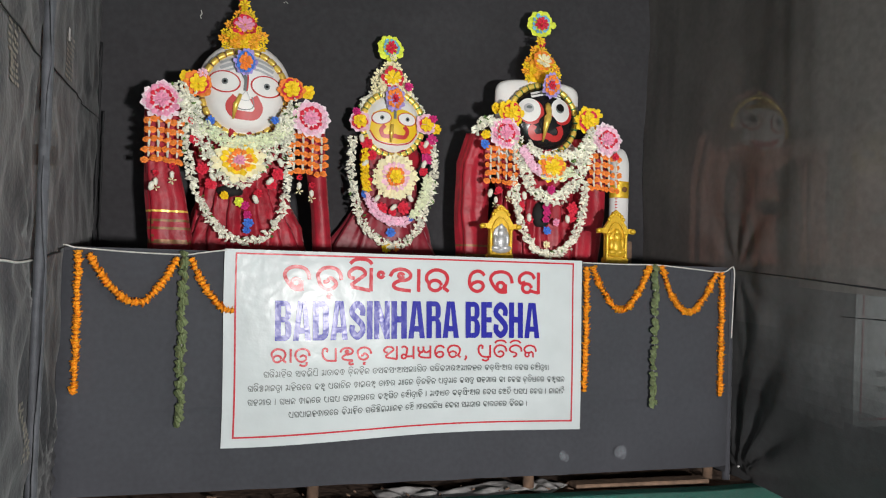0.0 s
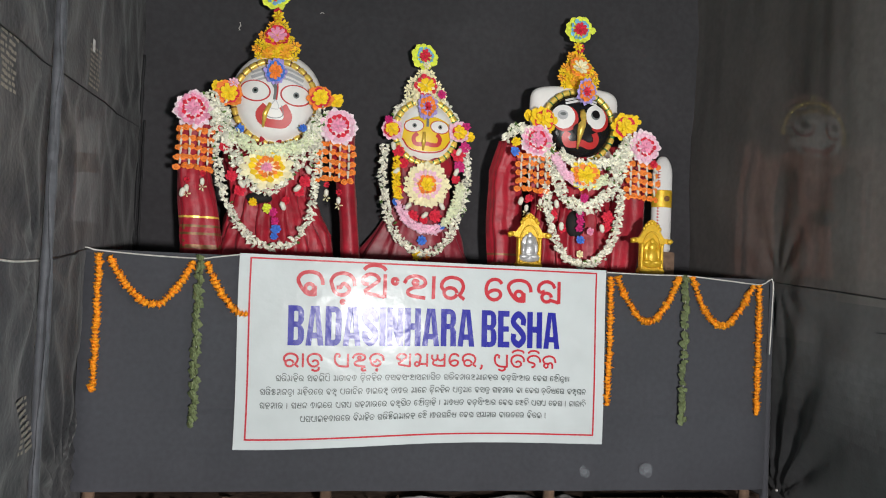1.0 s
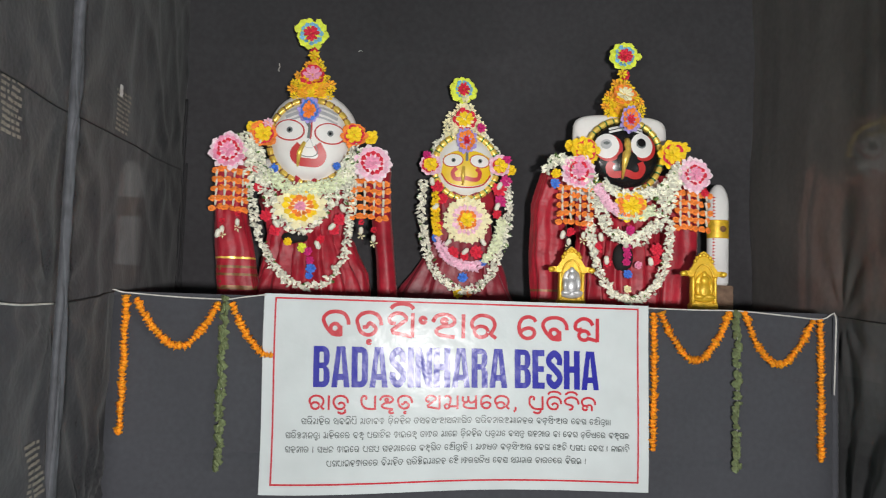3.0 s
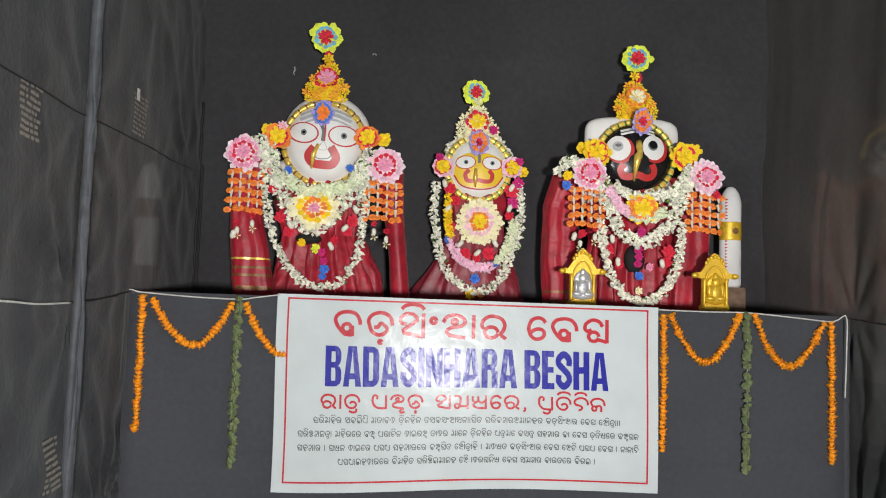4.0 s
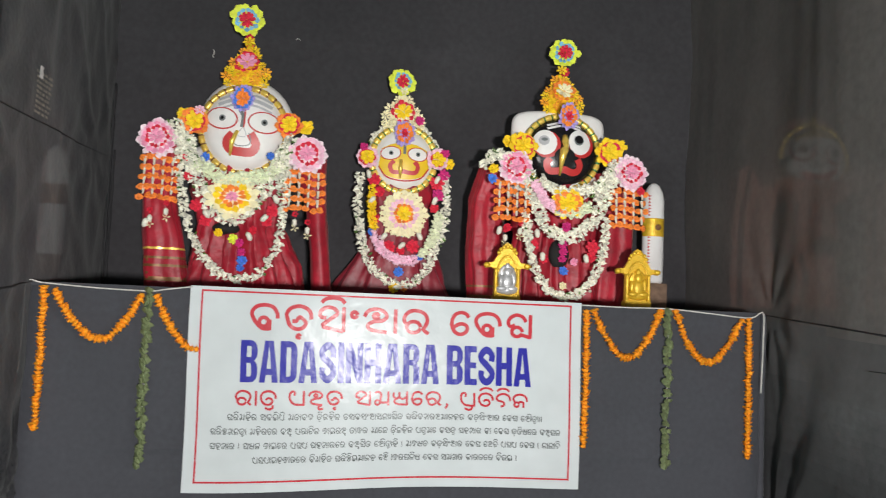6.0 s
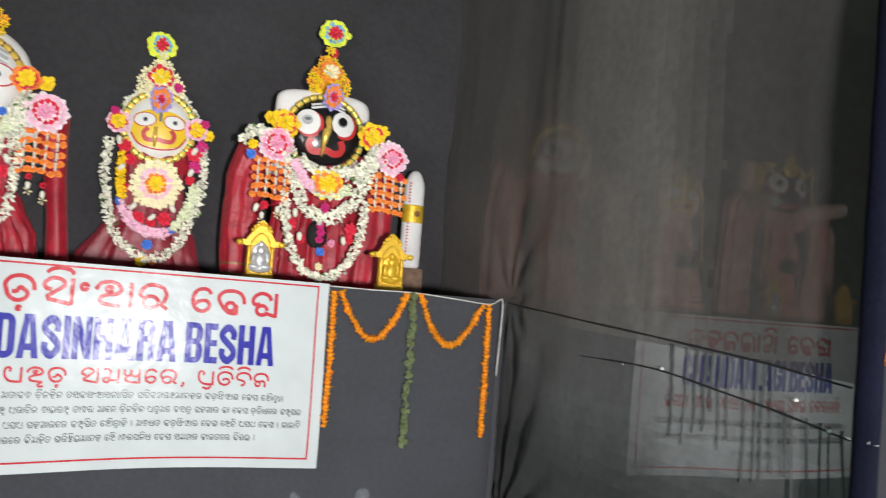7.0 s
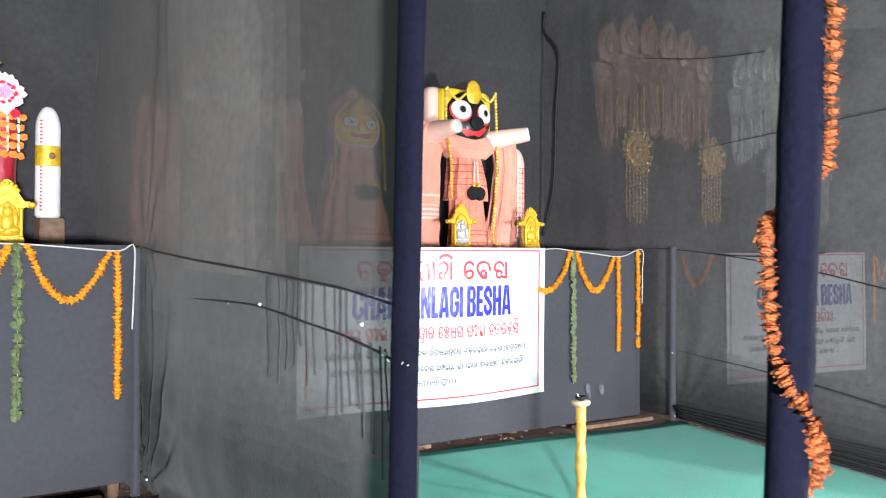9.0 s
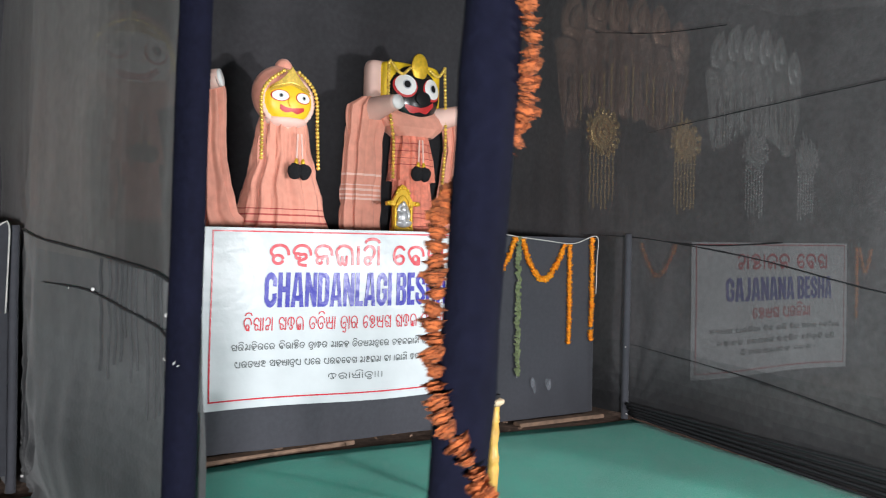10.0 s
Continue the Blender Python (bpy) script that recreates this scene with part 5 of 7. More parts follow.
def flower_net(x0, z0, x1, z1, y, seed, label, tail=True):
    """A hanging net: rows of orange blossoms between white sticks."""
    rng = random.Random(seed)
    thing = base("flower_net", (x0 + x1) / 2, y, z0, label, "flower net", "orange flower nets")
    w, h = x1 - x0, z0 - z1
    for j in range(4):
        xx = -w * 0.38 + w * 0.76 * j / 3
        for i in range(4):
            zz = -h * (i + 0.55) / 5
            part("white_stick", tube(bmesh.new(), [(xx + rng.uniform(-0.003, 0.003), -0.006, zz + 0.018), (xx, -0.022, zz - 0.022)], [0.009, 0.005], 6), JASMINE, thing)
    for i in range(5):
        for j in range(6):
            ob = new("net_flower", rng.choice(NET_FLOWER))
            ob.parent = thing
            ob.matrix_basis = Matrix.LocRotScale((-w * 0.46 + w * 0.92 * j / 5 + rng.uniform(-0.005, 0.005), -0.012 + rng.uniform(-0.004, 0.004), -h * (i + 0.25) / 5 + rng.uniform(-0.005, 0.005) + 0.006 * math.sin(j)), Euler((rng.uniform(1.2, 1.9), rng.uniform(-0.3, 0.3), rng.uniform(-0.6, 0.6))), (1.08, 0.85, 0.85))
    if tail:
        bud_pendant(thing, rng.uniform(-0.06, -0.03) if seed % 2 else 0.03, -h - 0.03, seed)
        bud_pendant(thing, 0.05 if seed % 2 else -0.04, -h + 0.01, seed + 1)
    return thing


def ear_flower(x, y, z, r, seed, core, outer):
    rosette("ear_flower", x, y, z, [("outer_petals", r * 0.45, r, 10, 0.0, outer), ("red_petals", r * 0.30, r * 0.72, 7, 0.008, P_RED), ("yellow_petals", 0.004, r * 0.66, 7, 0.016, core)],
            "bright yellow pith flower beside the statue's face", "ear flowers", seed=seed, turn=random.Random(seed).uniform(-15, 15))


def yellow_star(x, y, z, r, seed):
    rosette("small_flower", x, y, z, [("petals", 0.003, r, 6, 0.0, P_YELLOW)], "small loose yellow blossom beside the face", "small loose blossoms", seed=seed)


def small_flower(x, y, z, r, material, word, seed):
    rosette("small_flower", x, y, z, [("petals", 0.003, r, 8, 0.0, material)], f"small {word} blossom tucked in the garlands", "small loose blossoms", seed=seed)


def garlands(x, y, outer, inner, low, seed):
    """The white garlands, chest flower and pendants of one statue; lines of (dx, z)."""
    L = lambda pts, dy=0.0: [(x + px, y + dy, pz) for px, pz in pts]
    buds("jasmine_garland", L(outer), 520, 0.026, 0.0115, JASMINE, "long white jasmine garland looped to the statue's base", seed, 0.03)
    buds("jasmine_garland", L(inner, -0.012), 620, 0.040, 0.0115, JASMINE, "thick white jasmine garland round the statue's neck", seed + 1, 0.05)


# flowers on the white-faced statue
top_flower(0.276, 4.72, 2.737, 0.092, 1)
small_flower(0.302, 4.70, 2.590, 0.030, P_ORANGE, "orange", 2)
small_flower(0.300, 4.70, 2.625, 0.026, P_RED, "red", 3)
crown_cone(0.305, 4.58, 2.325, 0.205, 0.26, (P_YELLOW, P_AMBER, P_RED, P_PINK), 4, 20)
rosette("forehead_flower", 0.309, 4.425, 2.207, [("outer_petals", 0.03, 0.064, 14, 0.0, P_VIOLET), ("blue_petals", 0.028, 0.054, 12, 0.006, P_BLUE), ("centre_petals", 0.003, 0.040, 8, 0.014, P_ORANGE)], "violet and orange teardrop flower on the forehead", "forehead flowers", squash=1.25, seed=5)
ear_flower(0.060, 4.43, 2.064, 0.078, 6, P_YELLOW, P_ORANGE)
ear_flower(0.565, 4.43, 2.080, 0.078, 7, P_YELLOW, P_ORANGE)
yellow_star(0.000, 4.44, 2.10, 0.040, 8)
yellow_star(0.655, 4.45, 2.075, 0.045, 9)
small_flower(0.085, 4.43, 2.125, 0.030, P_LILAC, "pale pink", 10)
shoulder_rosette(-0.117, 4.40, 1.957, 0.105, 11)
shoulder_rosette(0.671, 4.40, 1.917, 0.108, 12)
flower_net(-0.200, 1.862, -0.010, 1.600, 4.42, 13, "net of orange blossoms hanging below a pink rosette")
flower_net(0.560, 1.830, 0.762, 1.580, 4.42, 14, "net of orange blossoms hanging below a pink rosette")
garlands(0, 4.41, [(-0.01, 1.98), (0.005, 1.80), (0.028, 1.633), (0.075, 1.47), (0.150, 1.330), (0.250, 1.245), (0.341, 1.222), (0.45, 1.262), (0.520, 1.371), (0.548, 1.48), (0.55, 1.607), (0.56, 1.80), (0.58, 1.95)],
         [(0.03, 1.98), (0.07, 1.82), (0.125, 1.687), (0.21, 1.58), (0.296, 1.545), (0.38, 1.60), (0.436, 1.685), (0.50, 1.80), (0.55, 1.92)], 0, 21)
buds("jasmine_garland", [(0.10, 4.40, 1.83), (0.20, 4.38, 1.77), (0.32, 4.37, 1.755), (0.44, 4.38, 1.78), (0.52, 4.40, 1.85)], 420, 0.038, 0.0115, PALE_GREEN, "pale green tuberose collar under the chin", 23)
buds("jasmine_garland", [(-0.04, 4.42, 2.02), (0.02, 4.41, 1.95), (0.06, 4.41, 1.82)], 300, 0.050, 0.0115, JASMINE, "bunch of white jasmine at the statue's shoulder", 24, 0.08)
buds("jasmine_garland", [(0.58, 4.41, 1.98), (0.54, 4.41, 1.90), (0.51, 4.41, 1.76)], 260, 0.045, 0.0115, JASMINE, "bunch of white jasmine at the statue's shoulder", 25, 0.08)
rosette("chest_flower", 0.290, 4.37, 1.660, [("outer_petals", 0.08, 0.145, 18, 0.0, P_CREAM), ("orange_petals", 0.05, 0.105, 14, 0.008, P_YELLOW), ("middle_petals", 0.03, 0.070, 11, 0.016, P_ORANGE), ("centre_petals", 0.003, 0.036, 7, 0.024, P_PINK)], "large cream, yellow and orange chest flower", "chest flowers", squash=0.82, seed=26)
for i, (dx, z, m, word, r) in enumerate([(0.135, 1.868, P_BLUE, "blue", 0.026), (0.475, 1.895, P_BLUE, "blue", 0.024), (0.30, 1.545, P_MAGENTA, "magenta", 0.030), (0.33, 1.42, P_MAGENTA, "magenta", 0.026), (0.345, 1.37, P_MAGENTA, "magenta", 0.024), (0.352, 1.325, P_BLUE, "blue", 0.030), (0.345, 1.285, P_BLUE, "blue", 0.022),
                                           (0.10, 1.605, P_RED, "red", 0.035), (0.145, 1.53, P_RED, "red", 0.035), (0.22, 1.47, P_YELLOW, "yellow", 0.026), (0.30, 1.44, P_LIME, "lime", 0.03), (0.40, 1.49, P_RED, "red", 0.026), (0.47, 1.545, P_RED, "red", 0.034), (0.50, 1.60, P_RED, "red", 0.036), (0.03, 1.86, P_RED, "red", 0.028), (0.05, 1.76, P_RED, "red", 0.028)]):
    small_flower(dx, 4.44 if z < 1.6 else 4.40, z, r, m, word, 30 + i)


def white_bud(x, y, z, seed):
    ob = tagged(part("tuberose_bud", lathe(bmesh.new(), [(0.004, -0.026), (0.014, -0.016), (0.015, 0.014), (0.005, 0.026)], 9), JASMINE, smooth=True), "single white tuberose bud on a red thread", "flower", "tuberose buds")
    ob.matrix_world = pose(x, y, z, 0, random.Random(seed).uniform(-50, 50), 0)


for i, (dx, z) in enumerate([(0.135, 1.70), (0.155, 1.565), (0.46, 1.56), (0.385, 1.455), (0.515, 1.665), (-0.158, 1.50)]):
    white_bud(dx, 4.41, z, i)

# flowers on the yellow-faced statue
top_flower(1.202, 4.77, 2.460, 0.078, 50)
crown_cone(1.214, 4.78, 2.175, 0.20, 0.22, (P_CREAM, P_CREAM, P_RED, P_YELLOW), 51, 4)
rosette("forehead_flower", 1.222, 4.70, 2.134, [("outer_petals", 0.03, 0.066, 14, 0.0, P_VIOLET), ("middle_petals", 0.02, 0.050, 10, 0.008, P_ORANGE), ("centre_petals", 0.002, 0.022, 6, 0.018, P_RED)], "violet and orange teardrop flower on the forehead", "forehead flowers", squash=1.3, seed=52)
ear_flower(1.010, 4.72, 1.983, 0.070, 53, P_YELLOW, P_LILAC)
ear_flower(1.425, 4.72, 1.992, 0.070, 54, P_YELLOW, P_LILAC)
yellow_star(1.502, 4.74, 1.975, 0.035, 55)
buds("jasmine_garland", [(1.02, 4.81, 2.02), (1.07, 4.81, 2.13), (1.14, 4.81, 2.20), (1.23, 4.81, 2.22), (1.33, 4.81, 2.19), (1.40, 4.81, 2.11), (1.46, 4.81, 2.02)], 420, 0.026, 0.0115, JASMINE, "halo of white jasmine round the small statue's head", 56, 0.04)
buds("jasmine_garland", [(0.975, 4.73, 1.87), (0.966, 4.72, 1.75), (0.98, 4.72, 1.60), (1.017, 4.71, 1.441), (1.10, 4.71, 1.30), (1.258, 4.71, 1.240), (1.37, 4.71, 1.31), (1.436, 4.71, 1.447), (1.475, 4.71, 1.60), (1.495, 4.72, 1.761), (1.48, 4.73, 1.88)], 640, 0.027, 0.0115, JASMINE, "long white jasmine garland looped to the statue's base", 57, 0.04)
buds("tuberose_strand", [(1.045, 4.71, 1.80), (1.05, 4.71, 1.68), (1.065, 4.71, 1.57)], 130, 0.024, 0.012, P_YELLOW, "short strand of yellow petals at the statue's side", 58)
buds("tuberose_strand", [(1.07, 4.70, 1.52), (1.13, 4.70, 1.43), (1.22, 4.70, 1.385), (1.32, 4.70, 1.39)], 260, 0.027, 0.012, P_LILAC, "pale pink petal strand across the statue's lap", 59)
buds("tuberose_strand", [(1.36, 4.70, 1.42), (1.42, 4.70, 1.53), (1.455, 4.71, 1.66)], 220, 0.030, 0.012, PALE_GREEN, "pale green tuberose strand at the statue's side", 60)
rosette("chest_flower", 1.238, 4.70, 1.654, [("outer_petals", 0.10, 0.150, 24, 0.0, P_CREAM), ("cream_petals", 0.06, 0.132, 22, 0.006, P_CREAM), ("pink_petals", 0.05, 0.092, 18, 0.012, P_LILAC), ("orange_petals", 0.03, 0.062, 12, 0.020, P_ORANGE), ("centre_petals", 0.003, 0.044, 6, 0.028, P_YELLOW)], "large round cream, pink and orange medallion flower", "chest flowers", seed=61)
for i, (x, z, m, word, r) in enumerate([(1.055, 1.545, P_BLUE, "blue", 0.026), (1.235, 1.545, P_BLUE, "blue", 0.024), (1.34, 1.405, P_BLUE, "blue", 0.024), (1.225, 1.315, P_BLUE, "blue", 0.032), (1.20, 1.225, P_YELLOW, "yellow", 0.034), (1.26, 1.225, P_ORANGE, "orange", 0.026), (1.06, 1.85, P_RED, "red", 0.04), (1.09, 1.78, P_RED, "red", 0.036), (1.43, 1.85, P_RED, "red", 0.045), (1.44, 1.78, P_MAGENTA, "magenta", 0.04), (1.47, 1.90, P_MAGENTA, "magenta", 0.036), (1.16, 1.46, P_RED, "red", 0.042), (1.30, 1.47, P_RED, "red", 0.042), (1.23, 1.44, P_RED, "red", 0.030), (1.08, 1.62, P_RED, "red", 0.028), (1.42, 1.70, P_RED, "red", 0.03), (1.31, 2.22, P_MAGENTA, "magenta", 0.030), (0.99, 2.04, P_MAGENTA, "magenta", 0.028), (1.47, 2.03, P_MAGENTA, "magenta", 0.030)]):
    small_flower(x, 4.715, z, r, m, word, 70 + i)
for i, (x, z) in enumerate([(1.13, 1.52), (1.34, 1.53), (1.235, 1.47), (1.05, 1.73), (1.42, 1.745), (1.025, 1.88), (1.43, 1.87)]):
    white_bud(x, 4.70, z, 20 + i)

# flowers on the black-faced statue
top_flower(2.187, 4.73, 2.710, 0.090, 101)
small_flower(2.186, 4.71, 2.585, 0.034, P_RED, "red", 102)
crown_cone(2.150, 4.60, 2.310, 0.200, 0.26, (P_YELLOW, P_AMBER, P_ORANGE, P_CREAM), 103, 18)
rosette("forehead_flower", 2.138, 4.425, 2.245, [("outer_petals", 0.03, 0.064, 14, 0.0, P_VIOLET), ("middle_petals", 0.02, 0.050, 10, 0.008, P_ORANGE), ("centre_petals", 0.002, 0.024, 6, 0.018, P_RED)], "violet and orange teardrop flower on the forehead", "forehead flowers", squash=1.3, seed=104)
ear_flower(1.878, 4.43, 2.055, 0.088, 105, P_YELLOW, P_YELLOW)
ear_flower(2.390, 4.43, 2.050, 0.090, 106, P_YELLOW, P_YELLOW)
yellow_star(2.455, 4.45, 2.095, 0.045, 107)
yellow_star(1.800, 4.46, 2.085, 0.040, 108)
shoulder_rosette(1.833, 4.40, 1.925, 0.100, 109)
shoulder_rosette(2.509, 4.40, 1.932, 0.103, 110)
flower_net(1.721, 1.845, 1.922, 1.600, 4.41, 111, "net of orange blossoms hanging below a pink rosette")
flower_net(2.405, 1.835, 2.607, 1.592, 4.41, 112, "net of orange blossoms hanging below a pink rosette", tail=False)
garlands(0, 4.41, [(1.90, 1.66), (1.912, 1.571), (1.935, 1.45), (1.975, 1.345), (2.05, 1.245), (2.152, 1.209), (2.26, 1.255), (2.325, 1.361), (2.36, 1.48), (2.375, 1.60), (2.38, 1.66)],
         [(1.90, 1.90), (1.935, 1.78), (1.985, 1.66), (2.05, 1.575), (2.13, 1.545), (2.22, 1.575), (2.30, 1.66), (2.36, 1.78), (2.40, 1.90)], 0, 121)
buds("jasmine_garland", [(1.665, 4.43, 1.945), (1.70, 4.42, 1.985), (1.76, 4.41, 1.99), (1.80, 4.41, 1.97)], 150, 0.034, 0.012, JASMINE, "bunch of white jasmine at the statue's shoulder", 122, 0.08)
buds("jasmine_garland", [(2.43, 4.42, 1.97), (2.36, 4.40, 1.87), (2.29, 4.39, 1.80)], 320, 0.045, 0.0115, JASMINE, "bunch of white jasmine at the statue's shoulder", 123, 0.06)
buds("jasmine_garland", [(1.98, 4.39, 1.86), (2.06, 4.38, 1.81), (2.15, 4.38, 1.80), (2.24, 4.38, 1.83)], 240, 0.032, 0.0115, JASMINE, "white jasmine collar under the chin", 124)
buds("tuberose_strand", [(1.945, 4.375, 1.83), (2.00, 4.375, 1.75), (2.06, 4.37, 1.70)], 190, 0.027, 0.012, P_LILAC, "pale pink petal strand across the chest", 125)
buds("tuberose_strand", [(2.08, 4.37, 1.69), (2.18, 4.37, 1.68), (2.27, 4.375, 1.73)], 190, 0.027, 0.012, PALE_GREEN, "pale green tuberose strand across the chest", 126)
rosette("chest_flower", 2.130, 4.37, 1.735, [("outer_petals", 0.05, 0.105, 14, 0.0, P_YELLOW), ("orange_petals", 0.03, 0.085, 10, 0.010, P_ORANGE), ("centre_petals", 0.003, 0.060, 8, 0.018, P_YELLOW)], "ragged yellow and orange chest flower", "chest flowers", squash=0.85, seed=127)
for i, (x, z, m, word, r) in enumerate([(2.085, 1.68, P_BLUE, "blue", 0.026), (2.13, 1.60, P_MAGENTA, "magenta", 0.03), (2.13, 1.505, P_MAGENTA, "magenta", 0.026), (2.135, 1.465, P_MAGENTA, "magenta", 0.026), (2.13, 1.425, P_MAGENTA, "magenta", 0.024), (2.14, 1.355, P_BLUE, "blue", 0.028), (1.695, 1.85, P_BLUE, "blue", 0.030), (1.70, 1.905, P_YELLOW, "yellow", 0.030), (2.31, 1.50, P_RED, "red", 0.04), (2.30, 1.44, P_RED, "red", 0.034), (1.96, 1.50, P_RED, "red", 0.034), (2.02, 1.42, P_RED, "red", 0.03), (2.56, 1.83, P_RED, "red", 0.026), (2.14, 1.27, P_CREAM, "cream", 0.024), (1.79, 1.58, P_RED, "red", 0.026), (2.20, 1.41, P_PINK, "pink", 0.024)]):
    small_flower(x, 4.44 if z < 1.57 else 4.37, z, r, m, word, 130 + i)
for i, (x, z) in enumerate([(2.01, 1.43), (2.265, 1.43), (1.755, 1.565), (2.36, 1.73), (1.975, 1.56)]):
    white_bud(x, 4.41, z, 40 + i)


# ---- bolster, plaques and other things on the stages ----
def bolster(x, y, z, w, h, label, band, pattern, group="bolsters"):
    """An upright round-topped cushion with a row of printed teeth and a band."""
    thing = base("bolster", x, y, z, label, "bolster", group)
    prof = [(w * 0.42, 0), (w * 0.5, 0.015)] + [(w * 0.5, h * k / 8) for k in range(1, 6)] + [(w * 0.5 * math.cos(t), h * 0.78 + h * 0.22 * math.sin(t)) for t in [i * 0.19 for i in range(1, 8)]]
    part("cushion", lathe(bmesh.new(), prof, 28, sy=0.8), BOLSTER_WHITE if pattern != "grid" else PALE_PINK, thing, smooth=True)
    if band:
        ring = part("band", lathe(bmesh.new(), [(w * 0.505, h * 0.46), (w * 0.51, h * 0.47), (w * 0.51, h * 0.63), (w * 0.505, h * 0.64)], 28, sy=0.8), band, thing, "gold printed band round the cushion", smooth=True)
        bm = bmesh.new()
        lathe(bm, [(0.018, 0), (0.019, 0.003), (0.012, 0.004)], 16)
        bmesh.ops.transform(bm, matrix=Matrix.Translation((0.01, -w * 0.41, h * 0.55)) @ Matrix.Rotation(radians(90), 4, "X"), verts=bm.verts)
        part("emblem", bm, BROCADE, ring)
        bm = bmesh.new()
        for i in range(26):
            z0 = h * 0.06 + h * 0.82 * i / 26
            if h * 0.44 < z0 < h * 0.645:
                continue
            for a in (-0.78,):
                a0 = math.pi * 1.5 + a
                q = lambda da, dz: bm.verts.new((w * 0.507 * math.cos(a0 + da), w * 0.507 * 0.8 * math.sin(a0 + da), z0 + dz))
                bm.faces.new((q(0, 0), q(0.28, h * 0.011), q(0, h * 0.022)))
        part("printed_teeth", bm, RED_PAINT, thing, "row of small red printed teeth")
    if pattern == "grid":
        for i in range(14):
            z0 = h * (0.05 + 0.055 * i)
            part("stripe", lathe(bmesh.new(), [(w * 0.503, z0), (w * 0.506, z0 + 0.002), (w * 0.503, z0 + 0.004)], 24, sy=0.8), PINK_STRIPE, thing)
        for a in range(9):
            t = math.pi * (1.05 + 0.11 * a)
            part("stripe", tube(bmesh.new(), [(w * 0.503 * math.cos(t), w * 0.403 * math.sin(t), 0.02), (w * 0.503 * math.cos(t), w * 0.403 * math.sin(t), h * 0.76)], 0.0018, 4), PINK_STRIPE, thing)
    return thing


def wood_block(x, y, w, h, d):
    bm = box(bmesh.new(), -w / 2, -d / 2, 0, w / 2, d / 2, h, 0, 0.006)
    ob = tagged(part("wood_block", bm, WOOD), "rough brown wooden block propping the bolster", "wood block", "wooden blocks")
    ob.matrix_world = pose(x, y, TOP + 0.005, 0, 0, 4)


wood_block(2.795, 4.72, 0.13, 0.155, 0.12)
bolster(2.785, 4.72, TOP + 0.161, 0.132, 0.62, "white upright bolster with red teeth and a gold band", GOLD_PAINT, "teeth")
wood_block(-0.735, 4.78, 0.13, 0.155, 0.12)
bolster(-0.735, 4.78, TOP + 0.161, 0.15, 0.62, "white upright bolster with a brown band behind sheer cloth", BROCADE, "teeth")


def plaque(x, y, figure, label, k=1.0):
    """A small gilt shrine frame with wings, a crest and a seated figure in relief."""
    thing = base("shrine_plaque", x, y, TOP + 0.006, label, "plaque", "gilt shrine plaques")
    bm = box(bmesh.new(), -0.075 * k, -0.035, 0, 0.075 * k, 0.035, 0.035, 0, 0.006)
    part("base", bm, GOLD_PAINT, thing)
    half = [(0.070, 0.035), (0.070, 0.175), (0.085, 0.185), (0.120, 0.180), (0.125, 0.205), (0.100, 0.212), (0.078, 0.212), (0.060, 0.240), (0.046, 0.262), (0.036, 0.285), (0.020, 0.310), (0.0, 0.322)]
    bm = bmesh.new()
    out = [(x * k, z) for x, z in half] + [(-x * k, z) for x, z in half[-2::-1]]
    f = bm.faces.new([bm.verts.new((px, -0.010, pz)) for px, pz in out])
    ext = bmesh.ops.extrude_face_region(bm, geom=[f])
    bmesh.ops.translate(bm, vec=(0, 0.022, 0), verts=[v for v in ext["geom"] if isinstance(v, bmesh.types.BMVert)])
    bmesh.ops.recalc_face_normals(bm, faces=bm.faces)
    part("frame", bm, GOLD_PAINT, thing)
    for s in (-1, 1):
        part("pillar", lathe(bmesh.new(), [(0.012, 0.035), (0.009, 0.05), (0.009, 0.165), (0.013, 0.18)], 10, (s * 0.062 * k, -0.020, 0)), GOLD_PAINT, thing, smooth=True)
        bm = bmesh.new()
        ball(bm, (s * 0.112 * k, -0.016, 0.196), (0.020, 0.012, 0.015), 0, 10, 6)
        part("wing_knob", bm, GOLD_PAINT, thing, smooth=True)
    part("arch_rim", tube(bmesh.new(), curve([(-0.052 * k, -0.014, 0.06), (-0.056 * k, -0.016, 0.16), (-0.036 * k, -0.018, 0.222), (0, -0.018, 0.248), (0.036 * k, -0.018, 0.222), (0.056 * k, -0.016, 0.16), (0.052 * k, -0.014, 0.06)], 30), 0.005, 6), GOLD_PAINT, thing, smooth=True)
    for i in range(7):
        a = math.pi * (0.12 + 0.76 * i / 6)
        bm = bmesh.new()
        ball(bm, (0.052 * k * math.cos(a), -0.012, 0.245 + 0.055 * math.sin(a)), (0.011, 0.008, 0.012), 0, 8, 5)
        part("crest_bead", bm, GOLD_PAINT, thing, smooth=True)
    bm = bmesh.new()
    for c, r in (((0, -0.020, 0.066), (0.052, 0.016, 0.022)), ((0, -0.022, 0.105), (0.030, 0.018, 0.040)), ((0, -0.026, 0.158), (0.020, 0.014, 0.022)), ((0, -0.022, 0.188), (0.013, 0.010, 0.018)), ((-0.036, -0.022, 0.112), (0.012, 0.012, 0.028)), ((0.036, -0.022, 0.118), (0.012, 0.012, 0.030)), ((-0.028, -0.028, 0.070), (0.026, 0.014, 0.013)), ((0.028, -0.028, 0.070), (0.026, 0.014, 0.013)), ((0, -0.016, 0.138), (0.040, 0.006, 0.05))):
        ball(bm, c, tuple(q * k * 1.28 for q in r), 0, 12, 8)
    part("relief", bm, figure, thing, "seated relief in the frame", smooth=True)
    return thing


